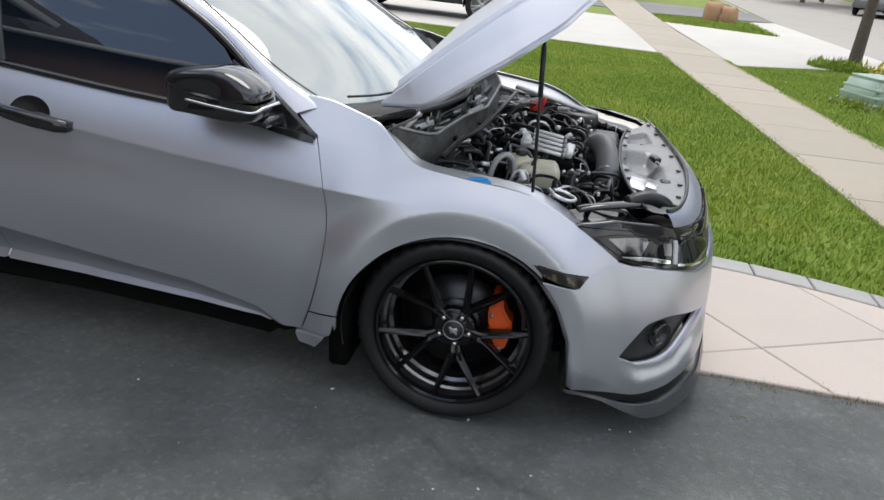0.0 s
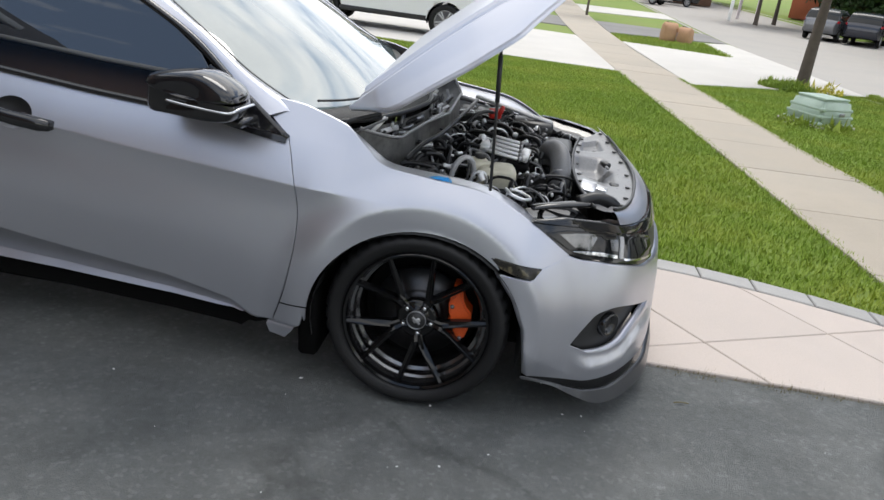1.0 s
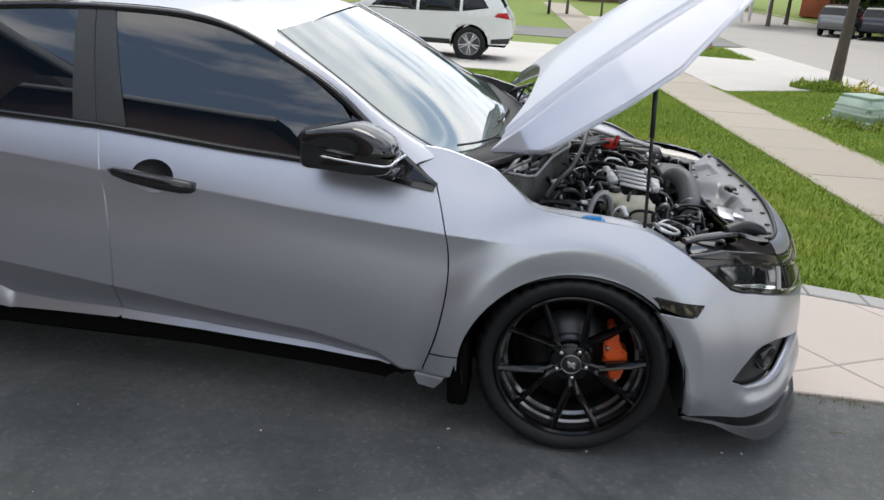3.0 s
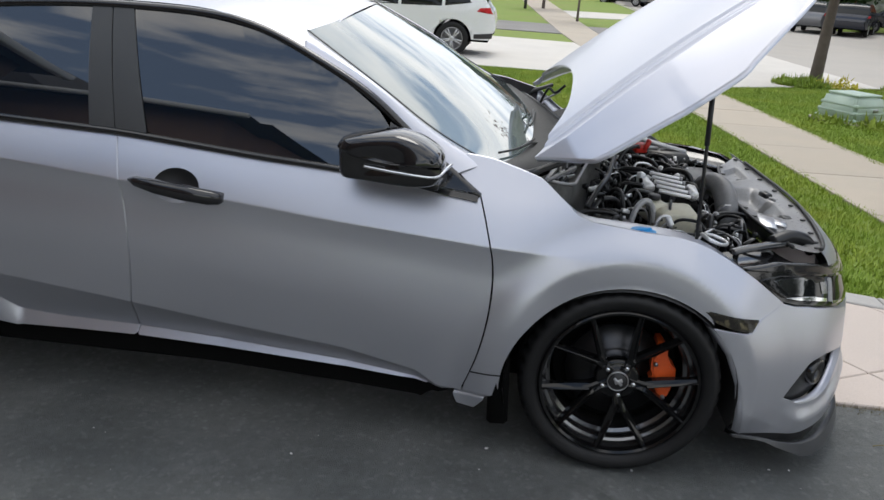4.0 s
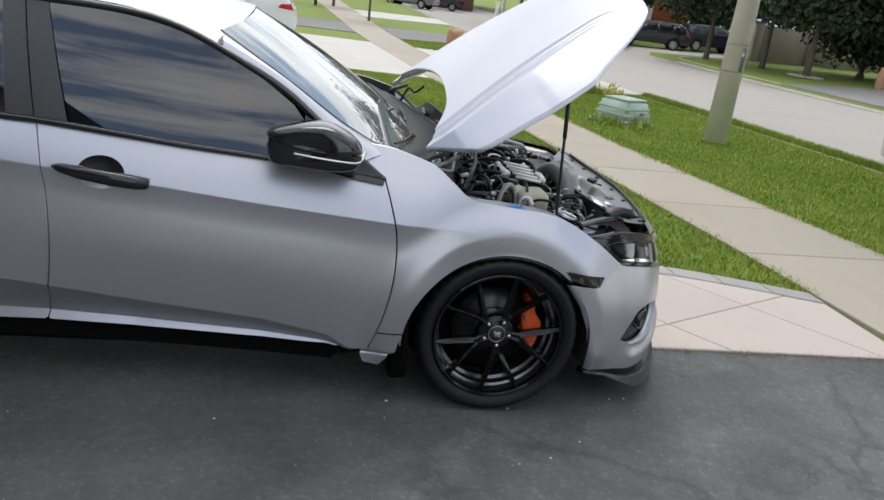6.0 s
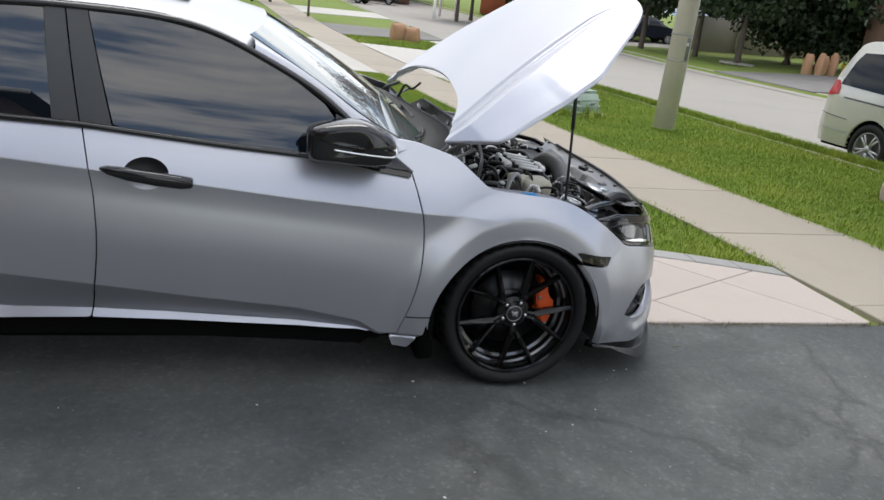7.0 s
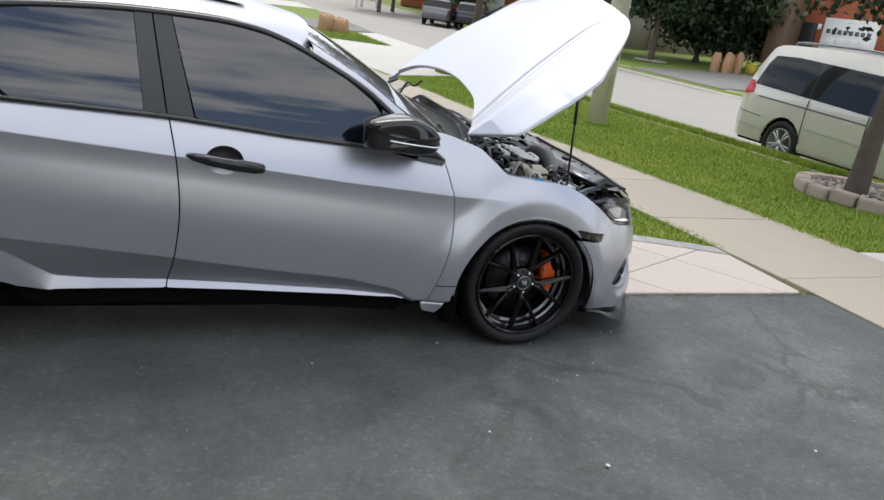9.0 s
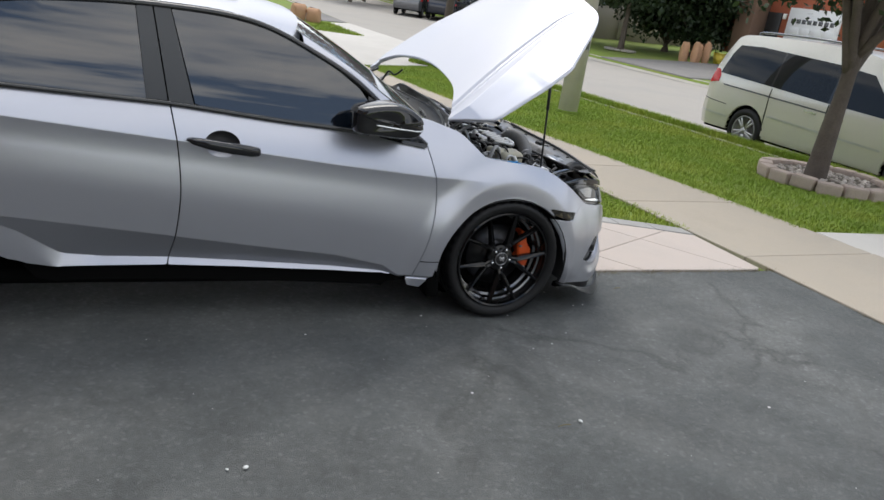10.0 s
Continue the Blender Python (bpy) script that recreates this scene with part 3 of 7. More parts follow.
apron("far_drive", [(FAR_X + 0.02, 20.5), (46, 21.5), (46, 27.0), (24, 27.5), (FAR_X + 0.02, 26.6)], DARK_DRIVE, "grey asphalt driveway of the brick house", 0.020)

# small pale chips on the asphalt
CHIP = finish("pale_chip", ball(0.012, (0, 0, 0.002), (1, 0.7, 0.35), 7), WHITE_MARK)
SPOTS = [(-0.46, -0.70, 0.55), (-0.09, -0.98, 1.0), (0.92, -1.02, 0.7), (-1.46, -1.05, 1.0), (-1.52, -1.05, 0.6), (-1.04, -0.09, 0.5), (-0.40, 0.07, 0.7), (0.09, 0.04, 0.6), (0.57, 0.14, 0.45), (0.64, 0.15, 0.45),
         (0.17, -0.30, 0.5), (0.04, -0.34, 0.4), (0.32, -0.19, 0.4), (0.49, 0.34, 0.5)]
for i in range(60):
    SPOTS.append((random.uniform(-2.8, 2.3), random.uniform(-2.4, 0.5), random.uniform(0.10, 0.30)))
for x, y, size in SPOTS:
    part("pale_chip", CHIP, None, driveway, at=pose(x, y, ground_z(x, y) + 0.002, 0, 0, random.uniform(0, 360)) @ Matrix.Scale(size, 4))
TWIG = finish("dry_twig", tube([(-0.03, 0, 0.004), (0.0, 0.003, 0.006), (0.03, 0.0, 0.004)], 0.002, 5, 3), EDGE_GRASS)
for x, y, a in ((1.04, 0.375, 10), (-0.18, -1.0, 5)):
    part("dry_twig", TWIG, None, driveway, "thin dry twig", at=pose(x, y, ground_z(x, y), 0, 0, a))
def grass(name, inside, x0, x1, y0, y1, count, length, width, mat, label, seed):
    """Many short blades, three to a tuft."""
    rng = np.random.default_rng(seed)
    pts = rng.uniform((x0, y0), (x1, y1), (count, 2))
    pts = np.array([p for p in pts if inside(p[0], p[1])])
    n = len(pts)
    z = np.array([ground_z(x, y) for x, y in pts]) - 0.03
    verts, blades = [], 3
    for k in range(blades):
        a, lean = rng.uniform(0, 2 * math.pi, n), rng.uniform(0.2, 0.9, n)
        h = length * rng.uniform(0.6, 1.25, n)
        w = width * rng.uniform(0.7, 1.3, n)
        root = np.c_[pts + rng.normal(0, 0.012, (n, 2)), z]
        across = np.c_[-np.sin(a), np.cos(a), np.zeros(n)] * w[:, None] / 2
        tip = root + np.c_[np.cos(a) * lean * h, np.sin(a) * lean * h, h]
        verts.append(np.stack([root - across, root + across, tip], 1))
    verts = np.concatenate(verts).reshape(-1, 3)
    m = len(verts) // 3
    me = bpy.data.meshes.new(name)
    me.from_pydata(verts.tolist(), [], np.arange(3 * m).reshape(-1, 3).tolist())
    me.materials.append(mat)
    return solo(name, me, None, label, "grass", kind="stuff")


def on_lawn(x, y):
    return x < walk_left(y) + 0.02 and y > path_edge(x) - 0.005 and y < 14.1


def on_verge(x, y):
    edge = walk_right(y) - 0.02
    if y < 1.55 or x < edge or x > KERB_X - 0.16 or math.hypot((x - 6.27), (y - 3.42)) < 0.76:
        return False
    return y < 13.2 + max(0.0, x - 3.3) * 0.57 and y < 15.0


grass("lawn_grass", on_lawn, -3.5, 2.8, 1.5, 14.3, 130000, 0.040, 0.011, GRASS, "bright green mown lawn", 1)
grass("verge_grass", on_verge, 3.0, 8.1, 1.5, 16.4, 90000, 0.040, 0.011, GRASS, "bright green grass verge", 2)
grass("strip_grass", lambda x, y: walk_right(y) < x < 6.1 and 24.1 - 0.42 * (x - 2) < y < 26.9, 1.9, 7.4, 21.8, 27.0, 9000, 0.10, 0.03, GRASS, "tufted grass strip between driveways", 3)
grass("path_edge_grass", lambda x, y: abs(y - ASPHALT_EDGE) < 0.030 + 0.022 * noise.noise((x * 5, 0, 0)) or (abs(x - walk_left(y) + 0.01) < 0.02 and noise.noise((0, y * 4, 2)) > 0.25), 0.6, 2.70, -2.0, 0.75, 22000, 0.040, 0.007, EDGE_GRASS, "dry grass in the joint by the path", 4)
grass("verge_fringe", lambda x, y: abs(x - walk_right(y) + 0.03) < 0.05 + 0.03 * noise.noise((y * 3, 1, 0)) and 1.6 < y < 14, 3.0, 4.3, 1.6, 14, 26000, 0.055, 0.012, GRASS, "ragged grass at the edge of the verge", 5)
grass("kerb_fringe", lambda x, y: abs(x - 7.31) < 0.10 + 0.04 * noise.noise((y * 3, 8, 0)) and 1.6 < y < 14.9, 7.0, 7.50, 1.6, 15, 26000, 0.11, 0.013, GRASS, "longer grass hanging over the kerb", 7)
grass("lawn_fringe", lambda x, y: abs(x - walk_left(y) - 0.01) < 0.04 + 0.03 * noise.noise((y * 3, 5, 0)) and 1.6 < y < 14, 1.7, 2.8, 1.6, 14, 16000, 0.05, 0.012, GRASS, "ragged grass at the lawn's edge", 6)

# ---- the silver sedan ----
# x runs forward from the front axle, y leftward from the right flank, z up
MID = 0.90
BELT_X, BELT_Z = (-3.1, -2.24, -1.64, -1.19, -0.97, -0.5, -0.3), (1.03, 1.008, 0.987, 0.948, 0.935, 0.897, 0.88)


def belt(x):
    return along(x, BELT_X, BELT_Z)


def shoulder(x):
    return along(x, (-3.6, -2.24, -1.64, -0.94, -0.45, 0.2), (0.95, 0.907, 0.855, 0.787, 0.75, 0.715))


def swage(x):
    return along(x, (-2.6, -2.24, -1.64, -1.27, -0.9, -0.66, -0.58), (0.55, 0.508, 0.438, 0.392, 0.352, 0.30, 0.25))


def sill(x):
    return along(x, (-2.2, -2.06, -1.64, -1.1, -0.6, -0.4), (0.292, 0.275, 0.280, 0.263, 0.25, 0.243))


def wing_top(x):
    return along(x, (-0.5, -0.2, 0.0, 0.175, 0.336, 0.48, 0.56, 0.8), (0.985, 0.925, 0.87, 0.815, 0.735, 0.645, 0.60, 0.54))


def ledge_share(x):
    return along(x, (-2.36, -2.22, -2.06, -1.9), (0.04, 0.30, 0.74, 0.80))


def ledge_line(x):
    """The lower crease, where the flank turns out again towards the sill."""
    return swage(x) - ledge_share(x) * max(swage(x) - sill(x), 0.02)


# the door below the shoulder crease: hollow first, then full, then upright at the lower crease
DOOR_U = np.linspace(0, 1, 101)
DOOR_SLOPE = np.interp(DOOR_U, (0, 0.05, 0.22, 0.42, 0.62, 0.85, 1.0), (0.13, 0.08, -0.13, -0.07, 0.08, 0.11, 0.085))
DOOR_IN = 0.42 * np.concatenate(([0.0], np.cumsum((DOOR_SLOPE[1:] + DOOR_SLOPE[:-1]) * 0.005)))


def flank(x, z):
    """How far the right flank lies in from its widest line."""
    zc, zb, zl, zs = shoulder(x), belt(x), swage(x), sill(x)
    if z >= zc:
        t = (z - zc) / (zb - zc)
        door = 0.018 + 0.067 * (0.8 * t + 0.2 * t * t) if t < 1 else 0.085 + (z - zb) * 0.60
    elif z >= zl:
        u = (zc - z) / (zc - zl)
        door = 0.018 + along(u, DOOR_U, DOOR_IN)
    else:
        d = max(zl - zs, 0.02)
        v = min((zl - z) / d, 1.4)
        size = min(1.0, d / 0.13)
        f = ledge_share(x)
        door = 0.018 + float(DOOR_IN[-1]) + size * (0.105 * min(v, f) + 0.030 * max(0.0, min(v, 1.1) - f) * (1 - f / 0.8) - 0.021 * (f / 0.8) ** 4 * min(max((v - f) / 0.26, 0.0), 1.2))
    w = smooth((x + 0.42) / 0.34)
    y = door
    if w > 0:
        top = wing_top(x)
        wing = 0.022 + 0.050 * min(max(1 - (top - z) / 0.42, 0.0), 1.2) + 0.035 * min(max(1 - (top - z) / 0.24, 0.0), 1.35) ** 2
        wing += 0.02 * smooth((0.30 - z) / 0.2) + 0.030 * smooth((0.52 - z) / 0.36) * smooth((x - 0.34) / 0.10)
        y = door * (1 - w) + wing * w
    for wx in (0.0, -2.74):
        r = math.hypot(x - wx, z - 0.31)
        y -= (0.024 if wx == 0.0 else 0.008) * smooth((0.55 - r) / 0.14) * smooth((z - 0.10) / 0.15)
        # the turned-in band round the arch
        y += (0.0115 if wx == 0.0 else 0.004) * min(max((0.428 - r) / 0.06, 0.0), 1.3) * smooth((x - wx + 0.37) / 0.16) * smooth((z - 0.22) / 0.12)
    return y + 0.85 * max(0.0, x - 0.30) ** 2


def side(x, z):
    return (x, flank(x, z), z)


def nose_x(z):
    return along(z, (0.10, 0.25, 0.40, 0.50, 0.58, 0.65, 0.70, 0.76), (0.925, 0.925, 0.912, 0.893, 0.872, 0.83, 0.775, 0.70))


def fog_floor(q):
    return along(q, (0.54, 0.615, 0.73, 0.81, 0.86, 0.915, 0.995, 1.1), (0.300, 0.262, 0.257, 0.266, 0.300, 0.325, 0.345, 0.350))


def front(q, z):
    """The skin of the front end: q runs forward along the flank to 0.6 and then round to the middle at 1.3."""
    if q <= 0.6:
        x, y, _ = side(q, z)
    else:
        y0, xn = flank(0.6, z), nose_x(z)
        slope = (flank(0.601, z) - flank(0.599, z)) / 0.002
        reach = min(0.16, (xn - 0.6) * 0.55)
        t = (q - 0.6) / 0.7
        p = ((0.6, y0), (0.6 + reach, y0 + reach * slope), (xn - 0.012, 0.47), (xn, MID))
        b = ((1 - t) ** 3, 3 * t * (1 - t) ** 2, 3 * t * t * (1 - t), t ** 3)
        x, y = sum(k * c[0] for k, c in zip(b, p)), sum(k * c[1] for k, c in zip(b, p))
    # the ledge that juts out below the fog lamp
    out = 0.022 * smooth((q - 0.53) / 0.12) * smooth((1.12 - q) / 0.15) * smooth((fog_floor(q) - z) / 0.060) * (1 - 0.5 * smooth((0.22 - z) / 0.08))
    turn = min(max((q - 0.55) / 0.6, 0.0), 1.0)
    return (x + out * (0.35 + 0.65 * turn), y - out * (1 - 0.85 * turn), z)


car = thing("sedan_car", "silver sedan with black wheels and its bonnet propped open", "car", (-0.9, MID, 0))


def both(name, me, label="", left=True):
    """A sheet on the right flank and its twin on the left one."""
    made = part(name, me, None, car, label, local=False)
    if left:
        part(name, mirrored(me, MID), None, car, label, local=False)
    return made


def levels(x):
    return (-0.5, ledge_line(x), swage(x), shoulder(x), 1.6)


LEVEL = (-0.5, 0.30, 0.40, 0.82, 1.6)


def side_panel(name, outline, mat=PAINT, lift=0.0, step=0.03, thick=0.02, label="", left=True, holes=(), step_v=0.02):
    """A sheet of the flank, with rows of its net along the two pressed creases."""
    def place(u, w):
        z = along(w, LEVEL, levels(u))
        return (u, flank(u, z) - lift, z)
    flat = [(x, along(z, levels(x), LEVEL)) for x, z in outline]
    cuts = [[(x, along(z, levels(x), LEVEL)) for x, z in loop] for loop in holes]
    me = panel(flat, place, step, (0, thick, 0), cuts, (0, -1, 0), name, mat, step_v, (0.297, 0.303, 0.396, 0.404, 0.816, 0.824))
    return both(name, me, label, left)


GAP = 0.003
shut_front = spline([(-0.506, 0.246), (-0.462, 0.39), (-0.437, 0.55), (-0.440, 0.69), (-0.470, 0.81), (-0.500, 0.897)], 5)
shut_rear = spline([(-1.638, 0.284), (-1.613, 0.45), (-1.602, 0.63), (-1.618, 0.815), (-1.650, 0.985)], 5)
belt_front = [(x, belt(x)) for x in np.linspace(-1.645, -0.52, 12)]
sill_front = [(x, sill(x)) for x in np.linspace(-0.52, -1.63, 12)]
front_door = side_panel("front_door", [(x + GAP, z) for x, z in shut_rear] + belt_front + [(x - GAP, z) for x, z in shut_front[::-1]] + sill_front,
                        label="silver front door with a shoulder crease", holes=[[(-1.442 + 0.074 * math.cos(a), 0.846 + 0.055 * math.sin(a)) for a in np.linspace(0, 2 * math.pi, 28, endpoint=False)]])
rear_door = side_panel("rear_door", [(-2.37, 0.60), (-2.362, 0.46), (-2.350, 0.42), (-2.335, 0.385), (-2.307, 0.352), (-2.25, 0.318), (-2.18, 0.293), (-2.11, 0.279)]
                       + [(x, sill(x)) for x in np.linspace(-2.05, -1.65, 6)] + [(x - GAP, z) for x, z in shut_rear]
                       + [(x, belt(x)) for x in np.linspace(-1.66, -2.62, 10)] + [(-2.62, 0.95), (-2.50, 0.78), (-2.405, 0.66)],
                       label="silver rear door")
arch_back = [(-2.74 + 0.37 * math.cos(a), 0.30 + 0.345 * math.sin(a)) for a in np.linspace(0.16, math.pi - 0.05, 20)]
side_panel("quarter_panel", [(-2.39, 0.355), (-2.345, 0.37), (-2.357, 0.42), (-2.368, 0.46), (-2.376, 0.60), (-2.41, 0.66), (-2.51, 0.78), (-2.63, 0.95), (-2.63, 1.02), (-3.0, 1.02), (-3.45, 0.99), (-3.62, 0.92), (-3.65, 0.60), (-3.60, 0.32), (-3.2, 0.26)]
           + arch_back[::-1], label="silver rear quarter panel", step=0.05)

arch_front = [(0.002 + 0.387 * math.cos(a), 0.292 + 0.362 * math.sin(a)) for a in np.linspace(math.pi + 0.05, 0.85, 26)]
wing_edge = spline([(-0.640, 1.004), (-0.57, 1.004), (-0.48, 0.996), (-0.41, 0.979), (-0.335, 0.958), (-0.300, 0.942), (-0.236, 0.893), (-0.165, 0.845), (-0.02, 0.825), (0.175, 0.800),
                    (0.336, 0.724), (0.482, 0.622)], 5)
front_wing = side_panel("front_wing", wing_edge + [(0.398, 0.584), (0.235, 0.607)] + arch_front[::-1]
                        + [(-0.392, 0.30), (-0.43, 0.22), (-0.458, 0.184), (-0.516, 0.192), (-0.530, 0.222)] + [(x + GAP, z) for x, z in shut_front] + [(-0.53, 0.921)], label="silver front wing with a flared arch", step=0.009, step_v=0.010)
# strip reaches lower in unlit black, painting shade under the door and blocking light
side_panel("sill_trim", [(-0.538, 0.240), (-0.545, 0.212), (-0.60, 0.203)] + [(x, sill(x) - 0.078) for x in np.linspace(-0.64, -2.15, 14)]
           + [(-2.2, 0.27)] + [(x, sill(x) - 0.004) for x in np.linspace(-2.1, -0.56, 10)], DEEP_BLACK, lift=-0.040, label="black sill strip, drawn down to paint the shade below", step=0.06)

# bumper, lip, lamps
low_line = [(0.484, 0.620), (0.545, 0.600), (0.62, 0.588), (0.75, 0.568), (0.9, 0.534), (1.05, 0.517), (1.3, 0.512)]
fog_hole = [*spline([(0.54, 0.300), (0.58, 0.368), (0.62, 0.414), (0.69, 0.428), (0.765, 0.426), (0.88, 0.402), (0.995, 0.370)], 3)[:-1], (0.995, 0.370), *spline([(0.97, 0.352), (0.915, 0.334), (0.86, 0.306), (0.81, 0.274), (0.73, 0.262), (0.615, 0.266)], 3)]
bumper_line = [(0.405, 0.578), *low_line, (1.3, 0.190), (1.0, 0.168), (0.8, 0.152), (0.6, 0.154), (0.412, 0.180), (0.402, 0.25), (0.382, 0.36), (0.335, 0.46), (0.262, 0.548), (0.375, 0.541)]


def front_panel(name, outline, mat, lift=0.0, holes=(), step=0.03, thick=(-0.02, 0.02, 0), label="", left=True):
    def place(q, z):
        x, y, h = front(q, z)
        return (x + lift * 0.7, y - lift * 0.7, h) if q < 1.29 else (x + lift, y, h)
    return both(name, panel(outline, place, step, thick, holes, (1, -1, 0), name, mat), label, left)


bumper = front_panel("front_bumper", bumper_line, PAINT, holes=[fog_hole], step=0.011, label="silver front bumper")
front_panel("fog_recess", [(q + (q - 0.78) * 0.03, z + (z - 0.36) * 0.1) for q, z in fog_hole if q < 1.09], SATIN_BLACK, -0.040, label="black fog lamp recess")
fog = lathe([(0.0, 0.010), (0.022, 0.010), (0.030, 0.002), (0.040, -0.012), (0.046, -0.006), (0.048, 0.02)], 28)
bmesh.ops.transform(fog, matrix=Matrix.Translation(Vector(front(0.745, 0.345)) + Vector((-0.018, 0.024, 0.0))) @ pose(0, 0, 0, 0, 0, 50), verts=fog.verts[:])
part("fog_lamp", fog, GLOSS_BLACK, car, "round dark fog lamp", local=False)
side_panel("side_marker", [(0.225, 0.604), (0.398, 0.582), (0.376, 0.550), (0.315, 0.556), (0.262, 0.572)], AMBER, lift=0.003, step=0.02, thick=0.012, label="smoked side marker lamp")
lamp_line = [(0.345, 0.722), (0.482, 0.627), (0.545, 0.606), (0.62, 0.594), (0.75, 0.574), (0.9, 0.540), (1.02, 0.525), (1.03, 0.600), (0.92, 0.640), (0.78, 0.668), (0.62, 0.690), (0.46, 0.712)]
front_panel("headlamp", lamp_line, GLOSS_BLACK, -0.012, label="dark headlamp housing", step=0.012)
front_panel("headlamp_lens", [(0.40, 0.694), (0.485, 0.640), (0.55, 0.616), (0.62, 0.604), (0.75, 0.584), (0.88, 0.556), (1.00, 0.538), (1.01, 0.602), (0.90, 0.636), (0.78, 0.660), (0.62, 0.682), (0.47, 0.700)], LENS, -0.004, label="clear projector lens cover", step=0.015)
front_panel("lamp_reflector", [(0.440, 0.692), (0.50, 0.648), (0.555, 0.634), (0.574, 0.672), (0.562, 0.686), (0.50, 0.692)], REFLECTOR, -0.001, label="bright reflector behind the lens", step=0.012, thick=(-0.001, 0.001, 0))
front_panel("lamp_reflector", [(0.645, 0.664), (0.66, 0.628), (0.705, 0.622), (0.705, 0.660)], BARREL, -0.001, label="dim inner reflector", step=0.012, thick=(-0.001, 0.001, 0))
front_panel("lamp_brow", [(0.345, 0.730), (0.46, 0.719), (0.62, 0.697), (0.78, 0.676), (0.92, 0.650), (1.06, 0.632), (1.3, 0.625), (1.3, 0.652), (1.06, 0.662), (0.92, 0.678), (0.78, 0.700), (0.62, 0.722), (0.46, 0.737)],
            GLOSS_BLACK, 0.006, label="gloss black brow over the lamps", step=0.012)
front_panel("grille", [(1.04, 0.527), (1.3, 0.518), (1.3, 0.622), (1.06, 0.628), (1.04, 0.60)], SATIN_BLACK, -0.02, label="black grille")
front_panel("lamp_blade", [(0.495, 0.636), (0.55, 0.622), (0.62, 0.611), (0.70, 0.600), (0.70, 0.609), (0.62, 0.622), (0.55, 0.631)], CHROME, -0.001, label="bright light strip", step=0.008, thick=(-0.006, 0.006, 0))
front_panel("lamp_blade", [(0.75, 0.586), (0.86, 0.566), (1.00, 0.545), (1.00, 0.551), (0.86, 0.573), (0.75, 0.593)], CHROME, -0.001, label="bright light strip", step=0.008, thick=(-0.006, 0.006, 0))
front_panel("lamp_divider", [(0.716, 0.598), (0.738, 0.595), (0.748, 0.664), (0.722, 0.667)], ALLOY_GREY, 0.002, label="bright lamp divider", step=0.01, thick=(-0.01, 0.01, 0))


def lip_place(q, h):
    """The splitter blade: h runs from its upper edge to its lower one."""
    x, y, _ = front(q, 0.19)
    grow = along(q, (0.40, 0.55, 0.75, 1.0, 1.3), (0.0, 0.014, 0.034, 0.034, 0.030))
    hi = along(q, (0.40, 0.50, 0.585, 0.75, 0.9, 1.3), (0.178, 0.152, 0.124, 0.110, 0.122, 0.135))
    lo = along(q, (0.40, 0.50, 0.585, 0.685, 0.78, 0.92, 1.3), (0.170, 0.145, 0.100, 0.068, 0.062, 0.066, 0.075))
    out = grow * (0.45 + 0.45 * h)
    turn = min(max((q - 0.55) / 0.5, 0.0), 1.0)
    return (x + out * (0.35 + 0.65 * turn), y - out * (1 - 0.8 * turn), hi + (lo - hi) * h)


# lip in the darkened silver: its shade is painted
both("bumper_lip", panel([(0.40, 0), (1.3, 0), (1.3, 1), (0.40, 1)], lip_place, 0.03, (-0.014, 0.010, 0.0), (), (1, -1, 0), "bumper_lip", SHADED_LIP, 0.25), "silver aero lip under the bumper, shade put into its colour")
front_panel("lip_groove", [(0.43, 0.158), (0.55, 0.125), (0.75, 0.085), (1.3, 0.085), (1.3, 0.20), (0.43, 0.19)], SATIN_BLACK, -0.022, label="black gap behind the lip", step=0.05)
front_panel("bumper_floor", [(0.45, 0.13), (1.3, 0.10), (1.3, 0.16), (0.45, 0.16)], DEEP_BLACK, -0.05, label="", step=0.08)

# glasshouse
FRAME = [(-3.05, 1.03), (-2.85, 1.16), (-2.6, 1.255), (-2.26, 1.325), (-1.98, 1.355), (-1.715, 1.367), (-1.423, 1.361), (-1.233, 1.327), (-1.038, 1.250), (-0.86, 1.160), (-0.704, 1.045), (-0.502, 0.900)]
frame_line = spline(FRAME, 6)


def glass_side(x, z):
    h = z - belt(x)
    return 0.085 + 0.30 * h + 0.42 * h * abs(h)


def upper_panel(name, outline, mat, lift, label="", step=0.04, thick=0.012):
    return both(name, panel(outline, lambda u, v: (u, glass_side(u, v) - lift, v), step, (0, thick, 0), (), (0, -1, 0), name, mat), label)


front_glass = [(-1.552, 0.997), *[(x, belt(x) + 0.008) for x in np.linspace(-1.5, -0.80, 9)], (-0.790, 1.03), (-0.797, 1.066)] + spline([(-0.835, 1.112), (-0.963, 1.194), (-1.088, 1.255), (-1.234, 1.306), (-1.423, 1.338), (-1.645, 1.346)], 5)
upper_panel("front_window", front_glass, TINTED, 0.002, "dark tinted front side window")
rear_glass = [(-1.742, 1.003), *[(x, belt(x) + 0.010) for x in np.linspace(-1.8, -2.55, 8)], (-2.62, 1.05), *spline([(-2.58, 1.22), (-2.26, 1.300), (-1.98, 1.335), (-1.785, 1.343)], 4)]
upper_panel("rear_window", rear_glass, TINTED, 0.002, "dark tinted rear side window")
upper_panel("door_pillar", [(-1.653, 0.992), (-1.556, 0.986), (-1.650, 1.352), (-1.715, 1.352)], PILLAR_BLACK, 0.005, "charcoal pillar trim")
upper_panel("rear_pillar", [(-1.740, 0.996), (-1.659, 0.992), (-1.721, 1.352), (-1.783, 1.350)], PILLAR_BLACK, 0.005, "charcoal pillar trim")
